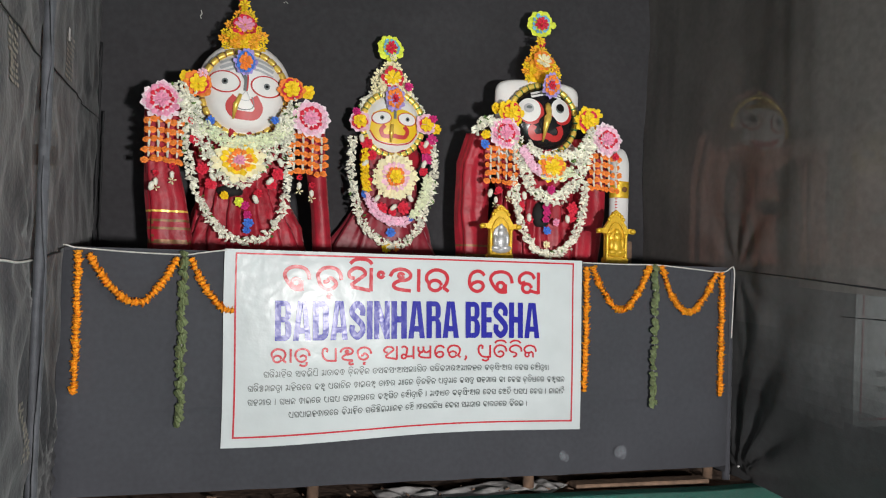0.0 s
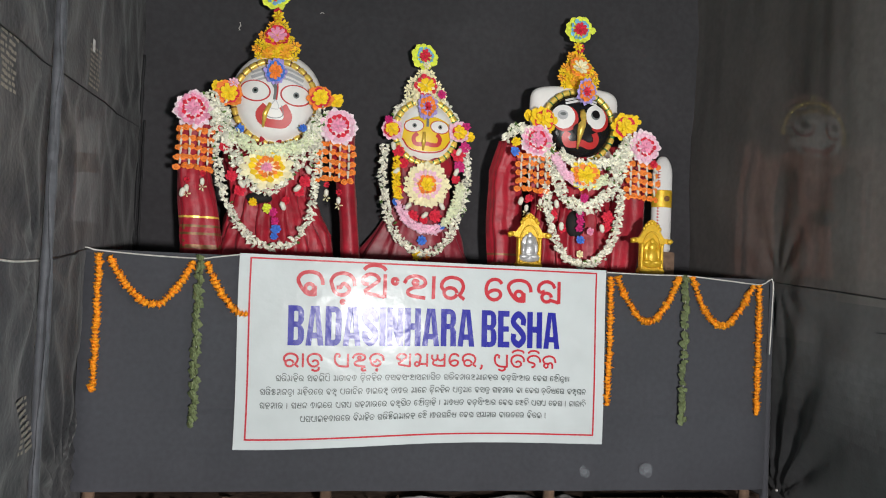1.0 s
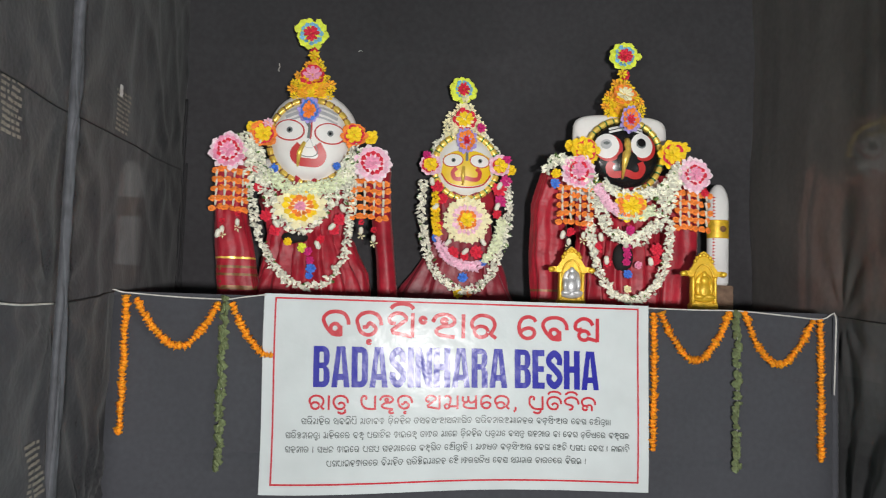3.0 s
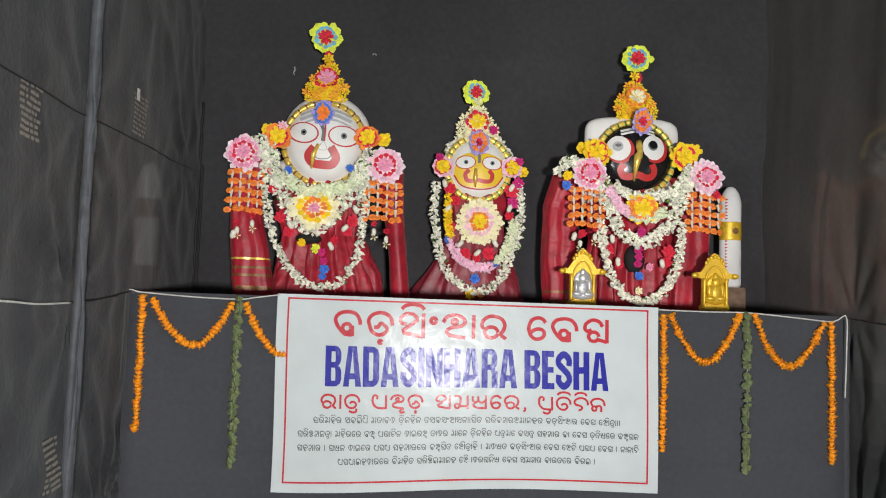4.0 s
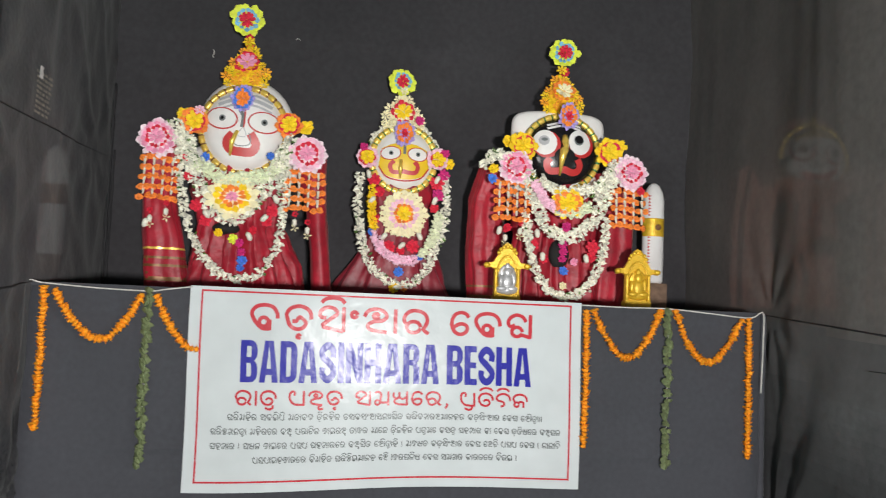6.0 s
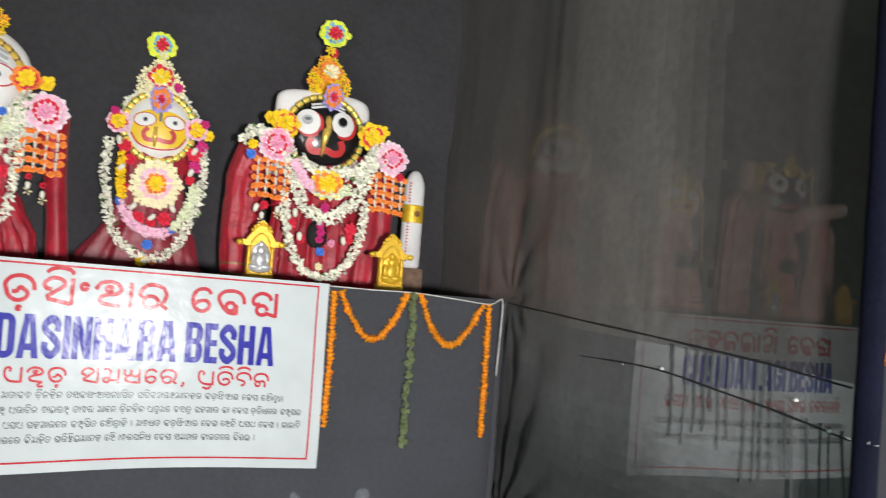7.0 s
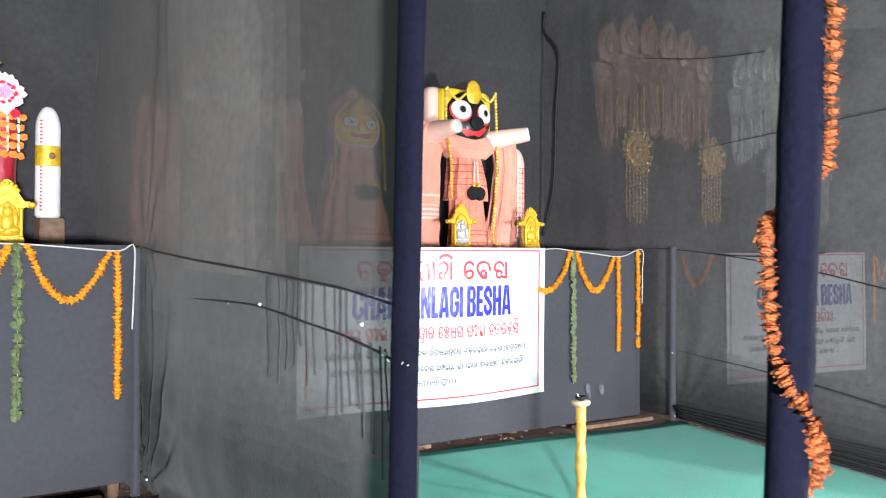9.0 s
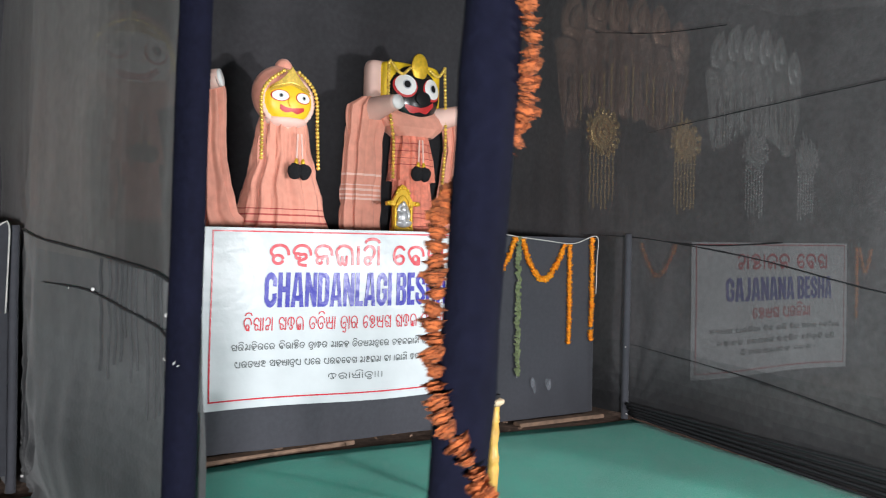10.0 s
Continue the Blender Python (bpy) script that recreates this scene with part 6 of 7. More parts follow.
plaque(1.781, 4.30, SILVER, "gilt shrine plaque with a silver seated relief")
plaque(2.507, 4.25, GOLD_PAINT, "gilt shrine plaque with a golden seated relief")
plaque(5.378, 4.33, SILVER, "gilt shrine plaque with a silver seated relief")
plaque(6.035, 4.33, GOLD_PAINT, "gilt shrine plaque with a golden seated relief")


# ---- salmon-draped statues of the next booth ----
def beads(pts, n, r, label):
    bm = bmesh.new()
    for p in curve(pts, n):
        ball(bm, p, (r, r, r), 0, 10, 7)
    return tagged(part("bead_string", bm, GOLD_FOIL, smooth=True), label, "bead string", "gold bead strings", kind="stuff")


def tassel(x, y, z):
    thing = base("tassel", x, y, z, "pair of black woollen tassels on a pale cord", "tassel", "black tassels")
    for s in (-1, 1):
        bm = bmesh.new()
        ball(bm, (s * 0.032, -0.01, -0.03), (0.045, 0.03, 0.050), 0, 14, 9)
        for v in bm.verts:
            v.co += Vector((nz(v.co.x * 90, v.co.z * 90, s), 0, nz(v.co.z * 90, v.co.x * 90))) * 0.010
        pompom = part("pompom", bm, BLACK_WOOL, thing)
        part("cap", lathe(bmesh.new(), [(0.012, 0.0), (0.014, 0.012), (0.006, 0.035)], 10, (s * 0.022, -0.01, 0.015)), GOLD_PAINT, pompom, smooth=True)
        part("cord", tube(bmesh.new(), [(s * 0.02, -0.01, 0.04), (s * 0.012, -0.006, 0.2)], 0.006, 6), PALE_PINK, thing)
    return thing


def arm(bm, a, b, r0, r1, mi_end, mi=PP):
    pts = curve([a, (Vector(a) + Vector(b)) / 2 + Vector((0, 0, 0.005)), b], 10)
    tube(bm, pts, [r0 + (r1 - r0) * i / 10 for i in range(11)], 18, mi)
    dr = (Vector(b) - Vector(a)).normalized()
    tube(bm, [Vector(b) - dr * 0.01, Vector(b) + dr * 0.012], [r1 * 1.02, r1 * 0.96], 18, mi_end)


# yellow face in a salmon hood
bm = bmesh.new()
drape(bm, [(0.0, 0.0, 0.0, 0.27, 0.13), (0.12, 0.0, 0.0, 0.24, 0.12), (0.35, 0.0, 0.0, 0.19, 0.10), (0.60, 0.0, 0.0, 0.15, 0.085), (0.70, 0.0, 0.0, 0.13, 0.08)], 13, 0.13, PC, 11.0, 120, [(0.13, 0.139, PS), (0.095, 0.104, PS), (0.05, 0.059, PS)])
ball(bm, (-0.01, 0.0, 0.84), (0.195, 0.11, 0.19), PC, 30, 16)
ball(bm, (0.0, 0.0, 1.02), (0.055, 0.05, 0.055), PC, 16, 10)
ball(bm, (0.0, -0.03, 0.68), (0.145, 0.09, 0.05), PP, 20, 10)
d = Dome(0.0, -0.06, 0.80, 0.165, 0.15, 0.075)
d.shell(bm, YE)
d.rim(bm, 1.02, 0.012, PP, 0, PP)
eye(bm, d, -0.075, 0.022, 0.056, 0.036, 0.012, R)
eye(bm, d, 0.078, 0.018, 0.054, 0.036, 0.012, R)
d.band(bm, [(-0.075, -0.030), (-0.04, -0.045), (0.0, -0.050), (0.04, -0.045), (0.085, -0.040)], [(-0.075, -0.060), (-0.04, -0.078), (0.0, -0.070), (0.04, -0.082), (0.085, -0.060)], R, 0.004)
d.patch(bm, 0.0, -0.012, 0.026, 0.032, YE, 0.010)
d.band(bm, [(-0.14, 0.055), (-0.06, 0.10), (0.0, 0.20), (0.06, 0.10), (0.14, 0.05)], [(-0.14, 0.045), (-0.06, 0.075), (0.0, 0.085), (0.06, 0.07), (0.14, 0.04)], GO, 0.010)
statue_thing(bm, 4.605, 4.52, MATS, "yellow-faced statue wrapped in a pleated salmon cloth and hood")
bm = grid(14, 8, lambda u, v: (0.135 * (2 * u - 1) * (1 - 0.15 * v), -0.03 * (1 - (2 * u - 1) ** 2), (0.024 + 0.085 * (1 - abs(2 * u - 1)) ** 2.0) * v - 0.03 * (2 * u - 1) ** 2))
ob = tagged(part("forehead_jewel", thick(bm, 0.008), GOLD_FOIL, smooth=True), "pointed gold jewel over the yellow statue's brow", "jewel")
ob.matrix_world = pose(4.605, 4.415, 2.060)
for s, x1, zb in ((-1, -0.185, 1.60), (1, 0.185, 1.56)):
    beads([(4.605 + s * 0.05, 4.40, 2.14), (4.605 + s * 0.14, 4.41, 2.07), (4.605 + x1, 4.42, 1.98), (4.605 + x1, 4.41, 1.80), (4.605 + x1 * 1.03, 4.40, zb)], 26, 0.0125, "string of gold beads hanging from the forehead jewel")
tassel(4.655, 4.385, 1.56)


def jagged_statue(x0, y0, face, label, seed, square, shawl):
    """A statue with forward-reaching stub arms, a short tunic over a skirt and shawls over its arms."""
    bm = bmesh.new()
    drape(bm, [(0.0, 0.02, 0.0, 0.15, 0.10), (0.20, 0.02, 0.0, 0.13, 0.09), (0.42, 0.01, 0.0, 0.12, 0.08)], 11, 0.12, CO, seed, 110, [(0.11, 0.117, PS), (0.05, 0.057, PS), (0.135, 0.142, PS)])
    drape(bm, [(0.36, 0.0, -0.01, 0.165, 0.105), (0.50, 0.0, -0.01, 0.15, 0.10), (0.66, 0.0, 0.0, 0.12, 0.085), (0.78, 0.0, 0.0, 0.13, 0.08)], 10, 0.10, CO, seed + 1, 100, [(0.42, 0.426, PS), (0.465, 0.471, PS), (0.51, 0.516, PS), (0.56, 0.566, PS), (0.61, 0.616, PS)])
    drape(bm, [(0.02, -0.385, 0.0, 0.125, 0.05), (0.30, -0.385, 0.0, 0.125, 0.05), (0.60, -0.375, 0.0, 0.115, 0.05), (0.84, -0.345, 0.0, 0.12, 0.05), (0.905, -0.325, 0.0, 0.05, 0.03)], 9, 0.20, PC, seed + 2, 100, [(0.22, 0.232, PP), (0.25, 0.262, PP), (0.28, 0.292, PP), (0.31, 0.322, PP), (0.38, 0.392, PP)])
    drape(bm, shawl, 9, 0.20, PC, seed + 3, 100)
    drape(bm, [(0.66, 0.0, -0.015, 0.15, 0.10), (0.72, 0.0, -0.015, 0.24, 0.11), (0.80, 0.0, 0.0, 0.29, 0.10), (0.87, 0.0, 0.02, 0.25, 0.07)], 5, 0.04, PC, seed + 6, 70)
    arm(bm, (-0.31, 0.0, 0.82), (-0.265, -0.25, 0.85), 0.085, 0.048, W, PP)
    arm(bm, (0.16, 0.02, 0.79), (0.437, -0.19, 0.862), 0.085, 0.052, W, PP)
    if square:
        pillow(bm, (-0.25, 0.05, 1.00), (0.085, 0.06, 0.165), PP)
        pillow(bm, (-0.01, 0.01, 0.97), (0.245, 0.05, 0.195), YE, 0.25)
        d = Dome(-0.005, -0.035, 0.945, 0.205, 0.205, 0.09)
    else:
        ball(bm, (0, 0.02, 0.97), (0.25, 0.09, 0.25), PC, 30, 14)
        d = Dome(0, -0.03, 0.93, 0.215, 0.215, 0.085)
    d.shell(bm, face)
    ring = R if face == BK else G
    k = 0.95 if square else 0.8
    if not square:
        d.rim(bm, 1.02, 0.014, GO, 30, GO)
        d.band(bm, [(-0.15, 0.13), (-0.06, 0.17), (0.0, 0.27), (0.06, 0.17), (0.15, 0.13)], [(-0.15, 0.115), (-0.06, 0.135), (0.0, 0.14), (0.06, 0.135), (0.15, 0.115)], GO, 0.012)
    for x, z in ((-0.105, 0.055), (0.105, 0.045)):
        d.patch(bm, x, z - 0.008, 0.086 * k, 0.082 * k, R, 0.002)
        d.patch(bm, x, z, 0.075 * k, 0.074 * k, W, 0.006)
        d.patch(bm, x + 0.004, z + 0.003, 0.030, 0.032, PG, 0.009)
        d.patch(bm, x + 0.004, z + 0.003, 0.022, 0.024, BK, 0.011, 0, 3, 16)
    d.band(bm, [(-0.11, -0.075), (-0.05, -0.085), (0.0, -0.090), (0.05, -0.080), (0.11, -0.045)], [(-0.11, -0.095), (-0.06, -0.130), (0.0, -0.120), (0.06, -0.125), (0.12, -0.070)], R, 0.005)
    if face == BK:
        d.patch(bm, 0.02, -0.03, 0.06, 0.045, BK, 0.014)
    statue_thing(bm, x0, y0, MATS, label)


jagged_statue(5.545, 4.50, BK, "black-faced statue with stub arms, salmon tunic and shawls", 21.0, True,
              [(0.02, 0.36, 0.04, 0.14, 0.05), (0.30, 0.38, 0.03, 0.10, 0.05), (0.60, 0.39, 0.0, 0.085, 0.05), (0.84, 0.36, 0.0, 0.09, 0.05)])
jagged_statue(3.68, 4.50, W, "white-faced statue with stub arms, salmon tunic and shawls", 31.0, False,
              [(0.02, 0.53, 0.0, 0.16, 0.05), (0.10, 0.49, 0.0, 0.12, 0.05), (0.40, 0.44, -0.03, 0.09, 0.05), (0.84, 0.40, -0.08, 0.085, 0.05)])
beads([(5.315, 4.42, 2.30), (5.31, 4.41, 2.05), (5.345, 4.40, 1.80), (5.345, 4.395, 1.54)], 32, 0.0125, "long string of gold beads beside the black face")
beads([(5.77, 4.42, 2.32), (5.775, 4.41, 2.0), (5.765, 4.395, 1.75), (5.73, 4.38, 1.45), (5.71, 4.37, 1.24), (5.76, 4.36, 1.20)], 46, 0.0125, "long string of gold beads falling to the stage")
beads([(5.32, 4.41, 2.31), (5.40, 4.40, 2.235), (5.47, 4.395, 2.28)], 14, 0.011, "looped gold beads across the forehead")
beads([(5.63, 4.395, 2.28), (5.70, 4.40, 2.25), (5.76, 4.41, 2.31)], 12, 0.011, "looped gold beads across the forehead")
bm = bmesh.new()
for k, s in ((0.075, 0.0), (0.055, 0.012), (0.03, 0.02)):
    lathe(bm, [(k, -s - 0.006), (k * 0.92, -s), (k * 0.4, -s + 0.006)], 20)
bmesh.ops.transform(bm, matrix=Matrix.Diagonal((0.9, 1, 1.25, 1)) @ Matrix.Rotation(radians(90), 4, "X"), verts=bm.verts)
ob = tagged(part("forehead_jewel", bm, GOLD_PAINT, smooth=True), "leaf-shaped gold jewel on the black statue's forehead", "jewel")
ob.matrix_world = pose(5.545, 4.39, 2.295)
tassel(5.55, 4.38, 1.60)
tassel(3.72, 4.38, 1.60)
wood_block(6.105, 4.62, 0.14, 0.10, 0.12)
bolster(6.115, 4.60, TOP + 0.106, 0.17, 0.70, "upright salmon bolster checked with thin red lines", None, "grid")


# ---- foil headdresses beyond the far cloth ----
BRONZE_FOIL = mat("dull_bronze_foil", (0.40, 0.235, 0.155), 0.40, metal=0.3, vary=0.35, scale=40, bump=0.5, bump_scale=70, rand=0.25)
BROWN_TINSEL = mat("brown_tinsel_cloth", (0.25, 0.135, 0.085), 0.42, metal=0.25, vary=0.4, scale=30, bump=0.7, bump_scale=60, big=0.25, big_scale=6)
OLD_GOLD = mat("old_gold_foil", (0.82, 0.56, 0.20), 0.30, metal=0.4, vary=0.3, scale=60, bump=0.4, bump_scale=90, rand=0.25)
GREY_TINSEL = mat("grey_tinsel_cloth", (0.26, 0.27, 0.26), 0.5, metal=0.15, vary=0.35, scale=30, bump=0.7, bump_scale=60, big=0.25, big_scale=6)
DULL_SILVER = mat("dull_silver_foil", (0.42, 0.44, 0.43), 0.40, metal=0.35, vary=0.3, scale=40, bump=0.5, bump_scale=70, rand=0.25)


def headdress(x0, x1, cloth, petal_foil, disc_foil, label, seed, discs):
    """A fan of tinsel cloth edged with foil teardrops, with medallions and bead tassels hung from it."""
    rng = random.Random(seed)
    w = x1 - x0
    thing = base("foil_headdress", (x0 + x1) / 2, 4.44, TOP, label, "headdress", "foil headdresses")
    crest = lambda u: 1.75 - 0.22 * abs(2 * u - 1) ** 2.6

    def fan(u, v):
        spread = 0.80 + 0.20 * v ** 0.7
        low = 1.02 - 0.20 * (abs(2 * u - 1) ** 2) + 0.02 * math.sin(u * 60)
        z = low + (crest(u) - low) * v
        return (w / 2 * (2 * u - 1) * spread, 0.03 + 0.022 * math.sin(u * 44 + 2 * nz(v * 2, seed)) + 0.010 * nz(u * 14, v * 9, seed), z)
    part("tinsel_fan", thick(grid(110, 26, fan), 0.012), cloth, thing, "pleated tinsel cloth spread behind the petals", smooth=True)
    part("stand_post", tube(bmesh.new(), [(0, 0.09, 0.004), (0, 0.09, 1.2)], 0.03, 10), BLACK_WOOL, thing, "dark post holding the fan up", smooth=True)
    n = 6
    for i in range(n):
        u = (i + 0.5) / n
        x, z = w / 2 * (2 * u - 1) * 0.98, crest(u) - 0.05
        hw, h, tilt = w / n * 0.50, 0.36, (2 * u - 1) * -0.16
        owner = thing
        for name, k, lift in (("petal", 1.0, 0.0), ("petal_boss", 0.52, 0.022)):
            bm = bmesh.new()

            def leaf(a, b, k=k, lift=lift):
                px = hw * k * (2 * a - 1) * math.sin(math.pi * (0.16 + 0.84 * b)) ** 0.6 * (1.0 if b < 0.98 else 0.08)
                pz = h * (k * (b - 0.45) + 0.45)
                return (x + px * math.cos(tilt) - pz * math.sin(-tilt), -lift - 0.03 * (1 - (2 * a - 1) ** 2), z + pz * math.cos(tilt) + px * math.sin(-tilt))
            grid(8, 10, leaf, bm)
            owner = part(name, thick(bm, 0.005), petal_foil, owner, smooth=True)
    for k in range(16):
        xx = w * 0.42 * (2 * (k + 0.5) / 16 - 1)
        zt = 1.45 - 0.2 * abs(xx / w * 2) + rng.uniform(-0.04, 0.04)
        ln = 0.35 + rng.uniform(-0.08, 0.10)
        part("bead_strand", tube(bmesh.new(), [(xx + 0.004 * math.sin(j), -0.012, zt - ln * j / 26) for j in range(27)], [0.004 + 0.008 * (j % 2) for j in range(27)], 5), disc_foil if k % 3 else petal_foil, thing)
    for s, cx in zip((-1, 1), discs):
        cz = 0.86
        bm = bmesh.new()
        rg = random.Random(seed + s)
        petal_ring(bm, 0.12, 0.205, 20, 0.0, 0.012, rg, wide=1.2)
        n0 = len(bm.verts)
        lathe(bm, [(0.145, -0.004), (0.140, 0.014), (0.118, 0.018), (0.112, 0.006), (0.088, 0.006), (0.082, 0.026), (0.060, 0.028), (0.055, 0.014), (0.034, 0.016), (0.026, 0.040), (0.004, 0.046)], 26)
        bm.verts.ensure_lookup_table()
        bmesh.ops.rotate(bm, cent=(0, 0, 0), matrix=Matrix.Rotation(radians(90), 3, "X"), verts=bm.verts[n0:])
        bmesh.ops.translate(bm, vec=(cx, -0.06, cz), verts=bm.verts)
        medal = part("medallion", bm, disc_foil, thing)
        for q in range(14):
            a = 2 * math.pi * q / 14
            part("rim_bead", lathe(bmesh.new(), [(0.003, -0.017), (0.017, 0.0), (0.003, 0.017)], 7, (cx + 0.17 * math.cos(a), -0.085, cz + 0.17 * math.sin(a))), GOLD_FOIL if disc_foil is OLD_GOLD else SILVER, medal)
        part("hanger", tube(bmesh.new(), [(cx, -0.03, cz + 0.15), (cx, -0.02, 1.14)], 0.012, 6), disc_foil, thing)
        for k in range(7):
            xx = cx - 0.13 + 0.043 * k
            ln = 0.46 + rng.uniform(-0.05, 0.05)
            part("bead_tassel", tube(bmesh.new(), [(xx + 0.004 * math.sin(j * 0.8 + k), -0.06, cz - 0.12 - ln * j / 24) for j in range(25)], [0.005 + 0.009 * (j % 2) for j in range(25)], 5), disc_foil, medal)
    return thing


headdress(6.84, 8.46, BROWN_TINSEL, BRONZE_FOIL, OLD_GOLD, "fan of brown tinsel and bronze petals with gold medallions", 3, (-0.36, 0.66))
headdress(8.68, 10.20, GREY_TINSEL, DULL_SILVER, DULL_SILVER, "fan of grey tinsel and silver petals with medallions", 5, (-0.12, 0.74))

# ---- oil lamp stand on the carpet ----
stand = base("lamp_stand", 4.735, 2.545, ground_z(2.545) + 0.016, "turned yellow wooden stand with a small black oil lamp", "stand")
H = 0.40
part("shaft", lathe(bmesh.new(), [(0.036, 0.0), (0.040, 0.03), (0.030, 0.05), (0.024, 0.09), (0.028, 0.14), (0.033, 0.19), (0.028, 0.215), (0.034, 0.222), (0.029, 0.230), (0.034, 0.238), (0.028, 0.248), (0.024, 0.29), (0.032, 0.34), (0.026, 0.375), (0.033, 0.382), (0.028, 0.390), (0.032, 0.398), (0.029, 0.405), (0.031, 0.448)], 22), YELLOW_WOOD, stand, smooth=True)
stand.scale = (0.84, 0.84, 1.09)
part("foot", lathe(bmesh.new(), [(0.085, 0.0), (0.088, 0.012), (0.076, 0.020), (0.042, 0.028)], 24), PALE_WOOD, stand, "round pale wooden foot", smooth=True)
part("plate", lathe(bmesh.new(), [(0.03, 0.445), (0.052, 0.456), (0.056, 0.468), (0.050, 0.473)], 24), PALE_WOOD, stand, "pale wooden plate", smooth=True)
bowl = part("bowl", lathe(bmesh.new(), [(0.018, 0.473), (0.030, 0.481), (0.034, 0.493), (0.028, 0.493), (0.022, 0.483)], 18), BLACK_WOOL, stand, "small black lamp bowl", smooth=True)
part("wick", tube(bmesh.new(), [(-0.02, -0.005, 0.488), (-0.036, -0.008, 0.505)], 0.004, 6), RAG, bowl, "white cotton wick")

# ---- withered garland wound round the leaning post ----
PX, PY, LEAN_X = 2.912, 0.35, 0.072
wound = []
for z, ang in ((1.50, 40), (1.43, 55), (1.36, 66), (1.30, 78), (1.24, 95), (1.20, 140), (1.16, 200), (1.13, 250), (1.10, 268), (1.06, 276), (1.02, 282), (0.98, 292), (0.94, 312), (0.905, 345), (0.87, 380), (0.83, 412), (0.80, 432), (0.77, 470), (0.74, 540), (0.71, 610), (0.66, 640)):
    a, r = radians(ang), 0.040
    wound.append((PX + LEAN_X * (z - 1.0) + r * (0.8 * math.sin(a) - 0.6 * math.cos(a)), PY + r * (-0.6 * math.sin(a) - 0.8 * math.cos(a)), z))
bead_garland("withered_garland", wound, 62, DRY, "withered rust-brown marigold garland wound round the post", "garland", "", (PX, PY, 1.5), 0.75, 1.1, 9)

# ---- odds and ends ----
for i, (y, z, w, h) in enumerate([(2.60, 1.74, 0.15, 0.20), (3.72, 1.985, 0.16, 0.20), (2.95, 0.49, 0.15, 0.20)]):
    bm = bmesh.new()
    rng = random.Random(i)
    for j in range(9):
        z0 = z + h / 2 - h * (j + 0.5) / 9
        y0 = y - w / 2
        while y0 < y + w / 2:
            ln = rng.uniform(0.01, 0.04)
            x = left_f(y0, z0) + 0.006
            bm.faces.new([bm.verts.new(p) for p in ((x, y0, z0), (x, y0 + ln, z0), (x, y0 + ln, z0 + h * 0.06), (x, y0, z0 + h * 0.06))])
            y0 += ln + rng.uniform(0.003, 0.010)
    part("printed_stamp", bm, STAMP, left_wall, "faded printed block of unreadable lines")

bm = grid(2, 3, lambda u, v: (left_f(3.68, 2.08) + 0.008 + 0.002 * u, 3.665 + 0.035 * u, 2.055 + 0.055 * v))
part("paper_tag", thick(bm, 0.001), RAG, left_wall, "small white paper tag")
# staples in the cloth by the near pole
for y, z, a in ((1.49, 0.835, 30), (1.452, 0.832, 60), (1.425, 0.835, -50), (1.40, 0.832, -20), (1.59, 0.90, 40), (1.53, 0.875, 10), (2.64, 0.933, 80)):
    m = Matrix.Rotation(radians(a), 3, "X")
    x = 2.953 if y < 1.5 else right_f(y, z) - 0.008
    part("staple", tube(bmesh.new(), [Vector((x, y, z)) + m @ Vector((0, q, 0)) for q in (-0.005, 0.005)], 0.0010, 5), STRING, right_wall, "bright wire staple")

CHALK = mat("chalk_smudge", (0.24, 0.25, 0.28), 0.9, trans=0.72)
def smudge(x, z, w, h, seed):
    bm = bmesh.new()
    rng = random.Random(seed)
    for i in range(5):
        cx, cz, r = rng.uniform(-w, w) * 0.4, rng.uniform(-h, h) * 0.4, rng.uniform(0.3, 0.55)
        c = bm.verts.new((cx, -0.0015 * i, cz))
        ring = [bm.verts.new((cx + w * r * (1 + 0.4 * nz(i * 3 + k, seed)) * math.cos(k * 0.628), -0.0015 * i, cz + h * r * (1 + 0.4 * nz(k, i + seed)) * math.sin(k * 0.628))) for k in range(10)]
        for k in range(10):
            bm.faces.new((c, ring[k], ring[(k + 1) % 10]))
    ob = tagged(part("chalk_smudge", bm, CHALK), "pale dusty smudge on the stage cloth", "stain", "dusty smudges", kind="structure")
    ob.matrix_world = pose(x, FRONT - 0.026, z)


for i, a in enumerate([(2.28, 0.15, 0.06, 0.06), (6.02, 0.20, 0.035, 0.07), (6.15, 0.19, 0.04, 0.06), (1.95, 0.14, 0.04, 0.05)]):
    smudge(*a, i)

for x, z, pts in ((0.07, 2.585, [(0, 0, 0.02), (0.005, 0, 0.0), (-0.004, 0, -0.02), (0.003, 0, -0.03)]), (0.566, 2.709, [(-0.012, 0, -0.004), (-0.006, 0, 0.004), (0.006, 0, 0.004), (0.012, 0, -0.004)])):
    tagged(part("loose_thread", tube(bmesh.new(), [(x + p[0], BACK - 0.02, z + p[2]) for p in pts], 0.003, 5), STRING), "short loose white thread caught on the cloth", "thread", "loose threads")


def rag(x, y, w, d, seed):
    f = lambda u, v: (w * (u - 0.5), d * (v - 0.5), 0.035 * max(0.0, nz(u * 3 + seed, v * 3) + 0.35) * math.sin(math.pi * u) ** 0.5 * math.sin(math.pi * v) ** 0.5 + 0.004)
    ob = tagged(part("rag", thick(grid(18, 10, f), 0.003), RAG, smooth=True), "crumpled pale cloth scrap on bare earth", "rag", "cloth scraps")
    ob.matrix_world = pose(x, y, FLOOR - 0.006, 0, 0, seed * 20)


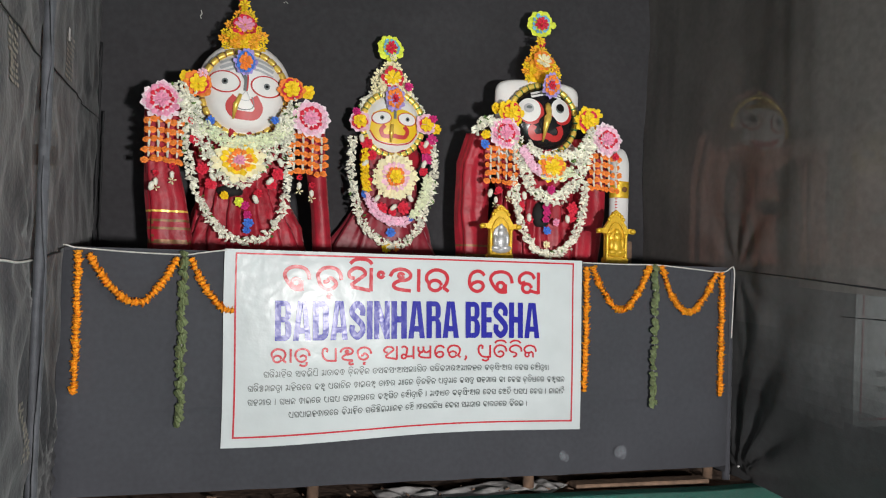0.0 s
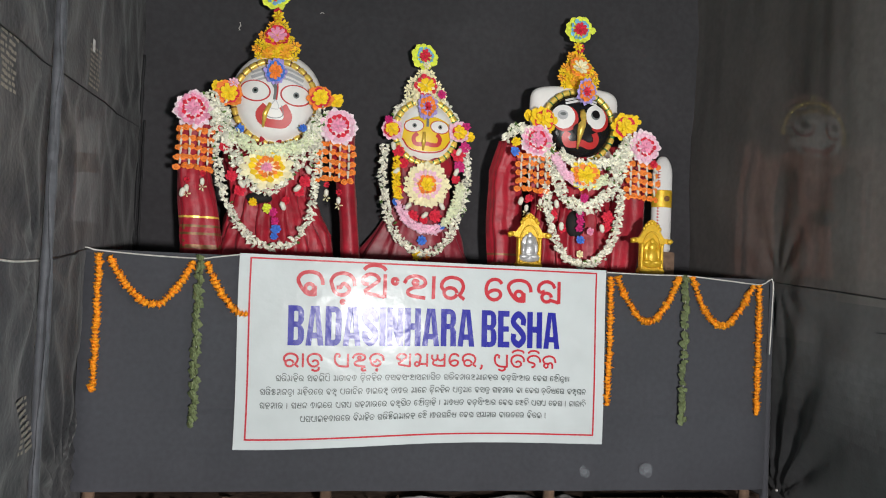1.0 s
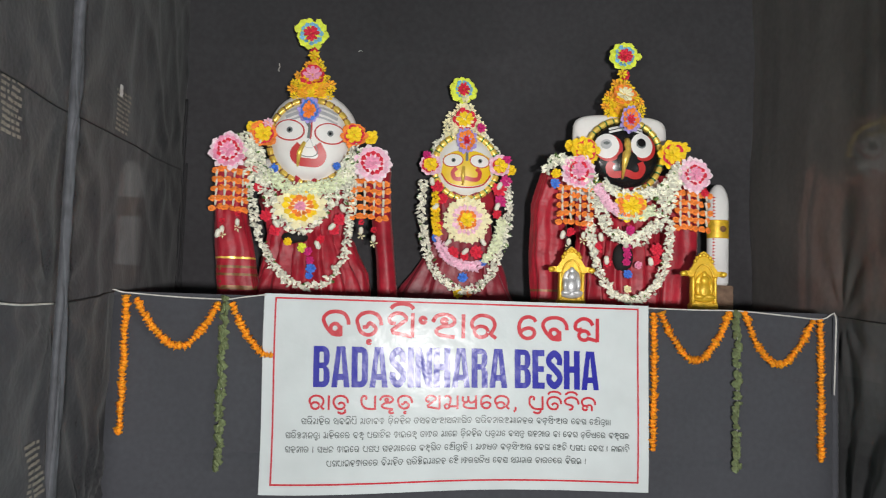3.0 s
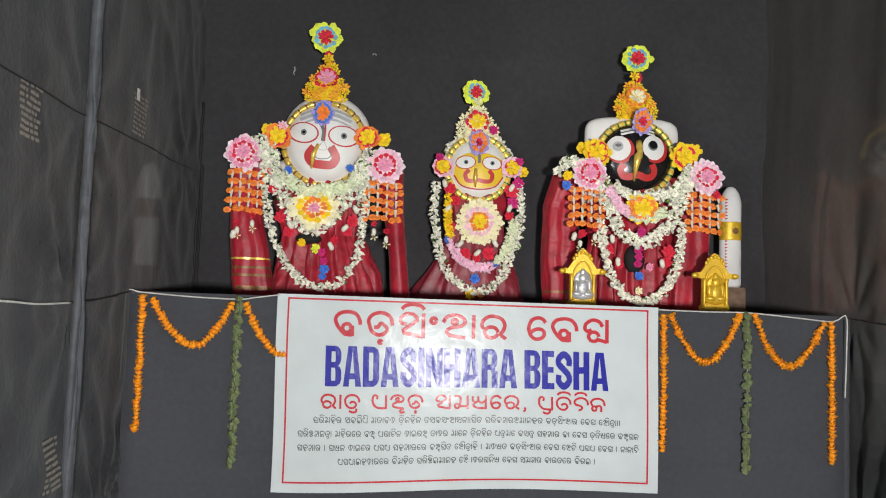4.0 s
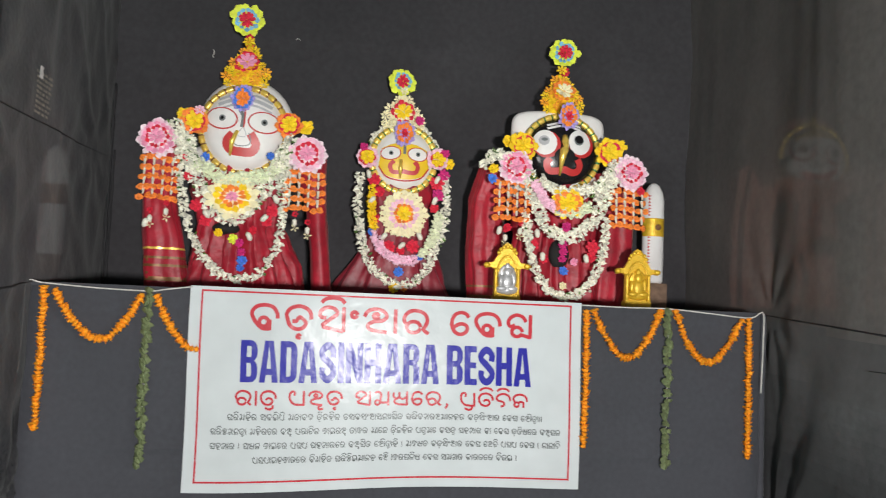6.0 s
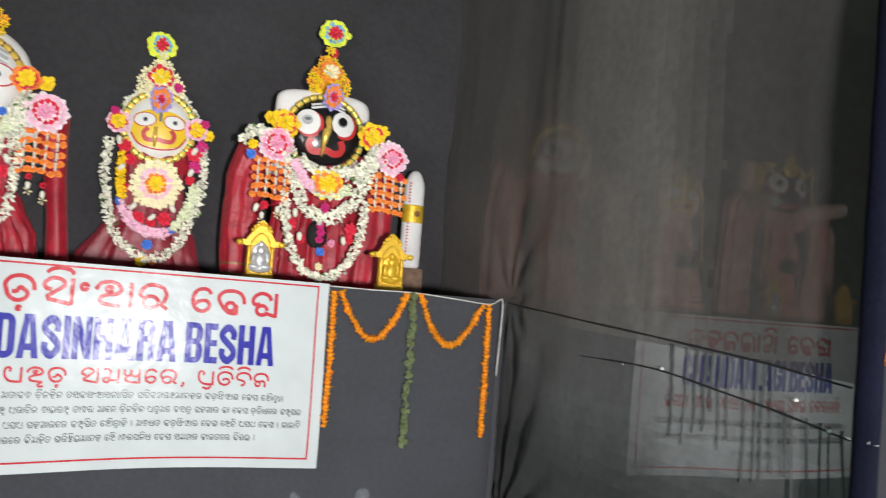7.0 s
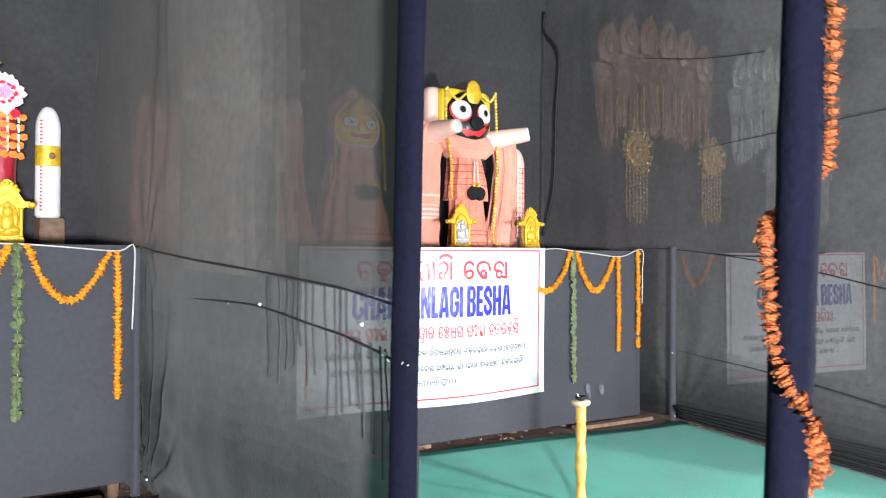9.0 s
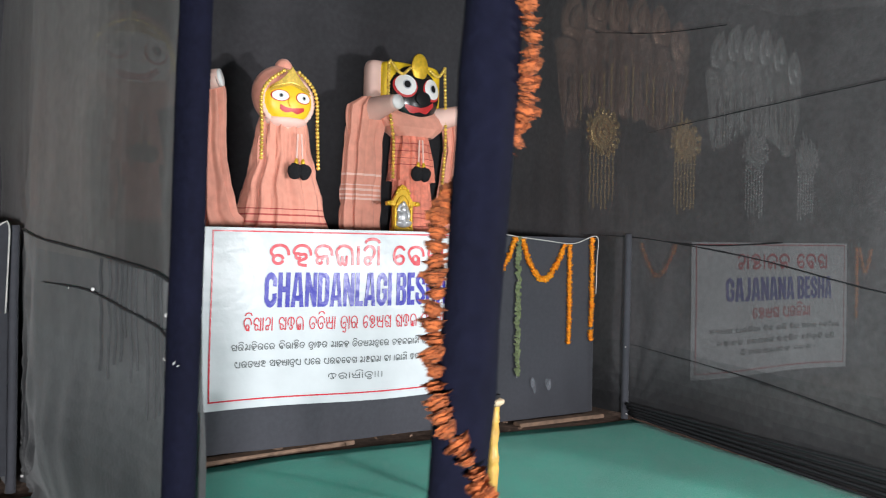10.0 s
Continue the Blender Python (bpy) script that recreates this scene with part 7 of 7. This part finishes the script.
for i, a in enumerate([(1.15, 3.86, 0.34, 0.20), (1.55, 3.84, 0.50, 0.22), (1.9, 3.86, 0.24, 0.18)]):
    rag(*a, i)
bm = bmesh.new()
rng = random.Random(4)
for i in range(160):
    x, y = rng.choice((rng.uniform(-0.4, 2.9), rng.uniform(3.2, 6.5))), rng.uniform(3.60, 3.95)
    s, a = rng.uniform(0.008, 0.03), rng.uniform(0, 3)
    c, t = math.cos(a) * s, math.sin(a) * s
    z = FLOOR + rng.uniform(0.0, 0.006)
    vs = [bm.verts.new((x + px, y + py, z + pz)) for px, py, pz in ((-c, -t, 0), (c, t, 0), (c * 0.8, t * 0.8, 0.010), (-c, -t, 0.008), (-t * 0.4, c * 0.4, 0.004))]
    for f in ((0, 1, 2, 3), (0, 4, 3), (1, 2, 4), (0, 1, 4), (2, 3, 4)):
        bm.faces.new([vs[k] for k in f])
tagged(part("litter", bm, [WOOD]), "scattered dry twigs and chips along the carpet's edge", "litter", kind="stuff")


def plank(x, y, ln, w, rz):
    ob = tagged(part("plank", box(bmesh.new(), -ln / 2, -w / 2, 0, ln / 2, w / 2, 0.025, 0, 0.004), WOOD), "weathered brown plank lying under the stage's edge", "plank", "planks")
    ob.matrix_world = pose(x, y, FLOOR - 0.004, 0, 0, rz)


plank(2.45, 3.80, 0.8, 0.10, -2)
plank(4.3, 3.83, 0.9, 0.09, 2)
plank(6.2, 3.66, 0.7, 0.08, -4)


for x, y, z in ((right_f(1.62, 0.83) - 0.022, 1.62, 0.835), (right_f(1.78, 0.90) - 0.016, 1.78, 0.905), (right_f(2.42, 0.935) - 0.016, 2.42, 0.937), (right_f(3.74, 0.02) - 0.03, 3.735, 0.045), (WALL_2 - 0.06, 3.49, 0.44), (WALL_2 - 0.07, 3.46, 0.00)):
    bm = bmesh.new()
    ball(bm, (0, 0, 0), (0.006, 0.008, 0.006), 0, 8, 6)
    for v in bm.verts:
        v.co += Vector((nz(v.co.x * 120, y), nz(v.co.y * 120, z), nz(v.co.z * 120, x))) * 0.004
    ob = tagged(part("string_knot", bm, RAG), "small white knot of string tying cloth to cord", "knot", "string knots")
    ob.matrix_world = pose(x, y, z)
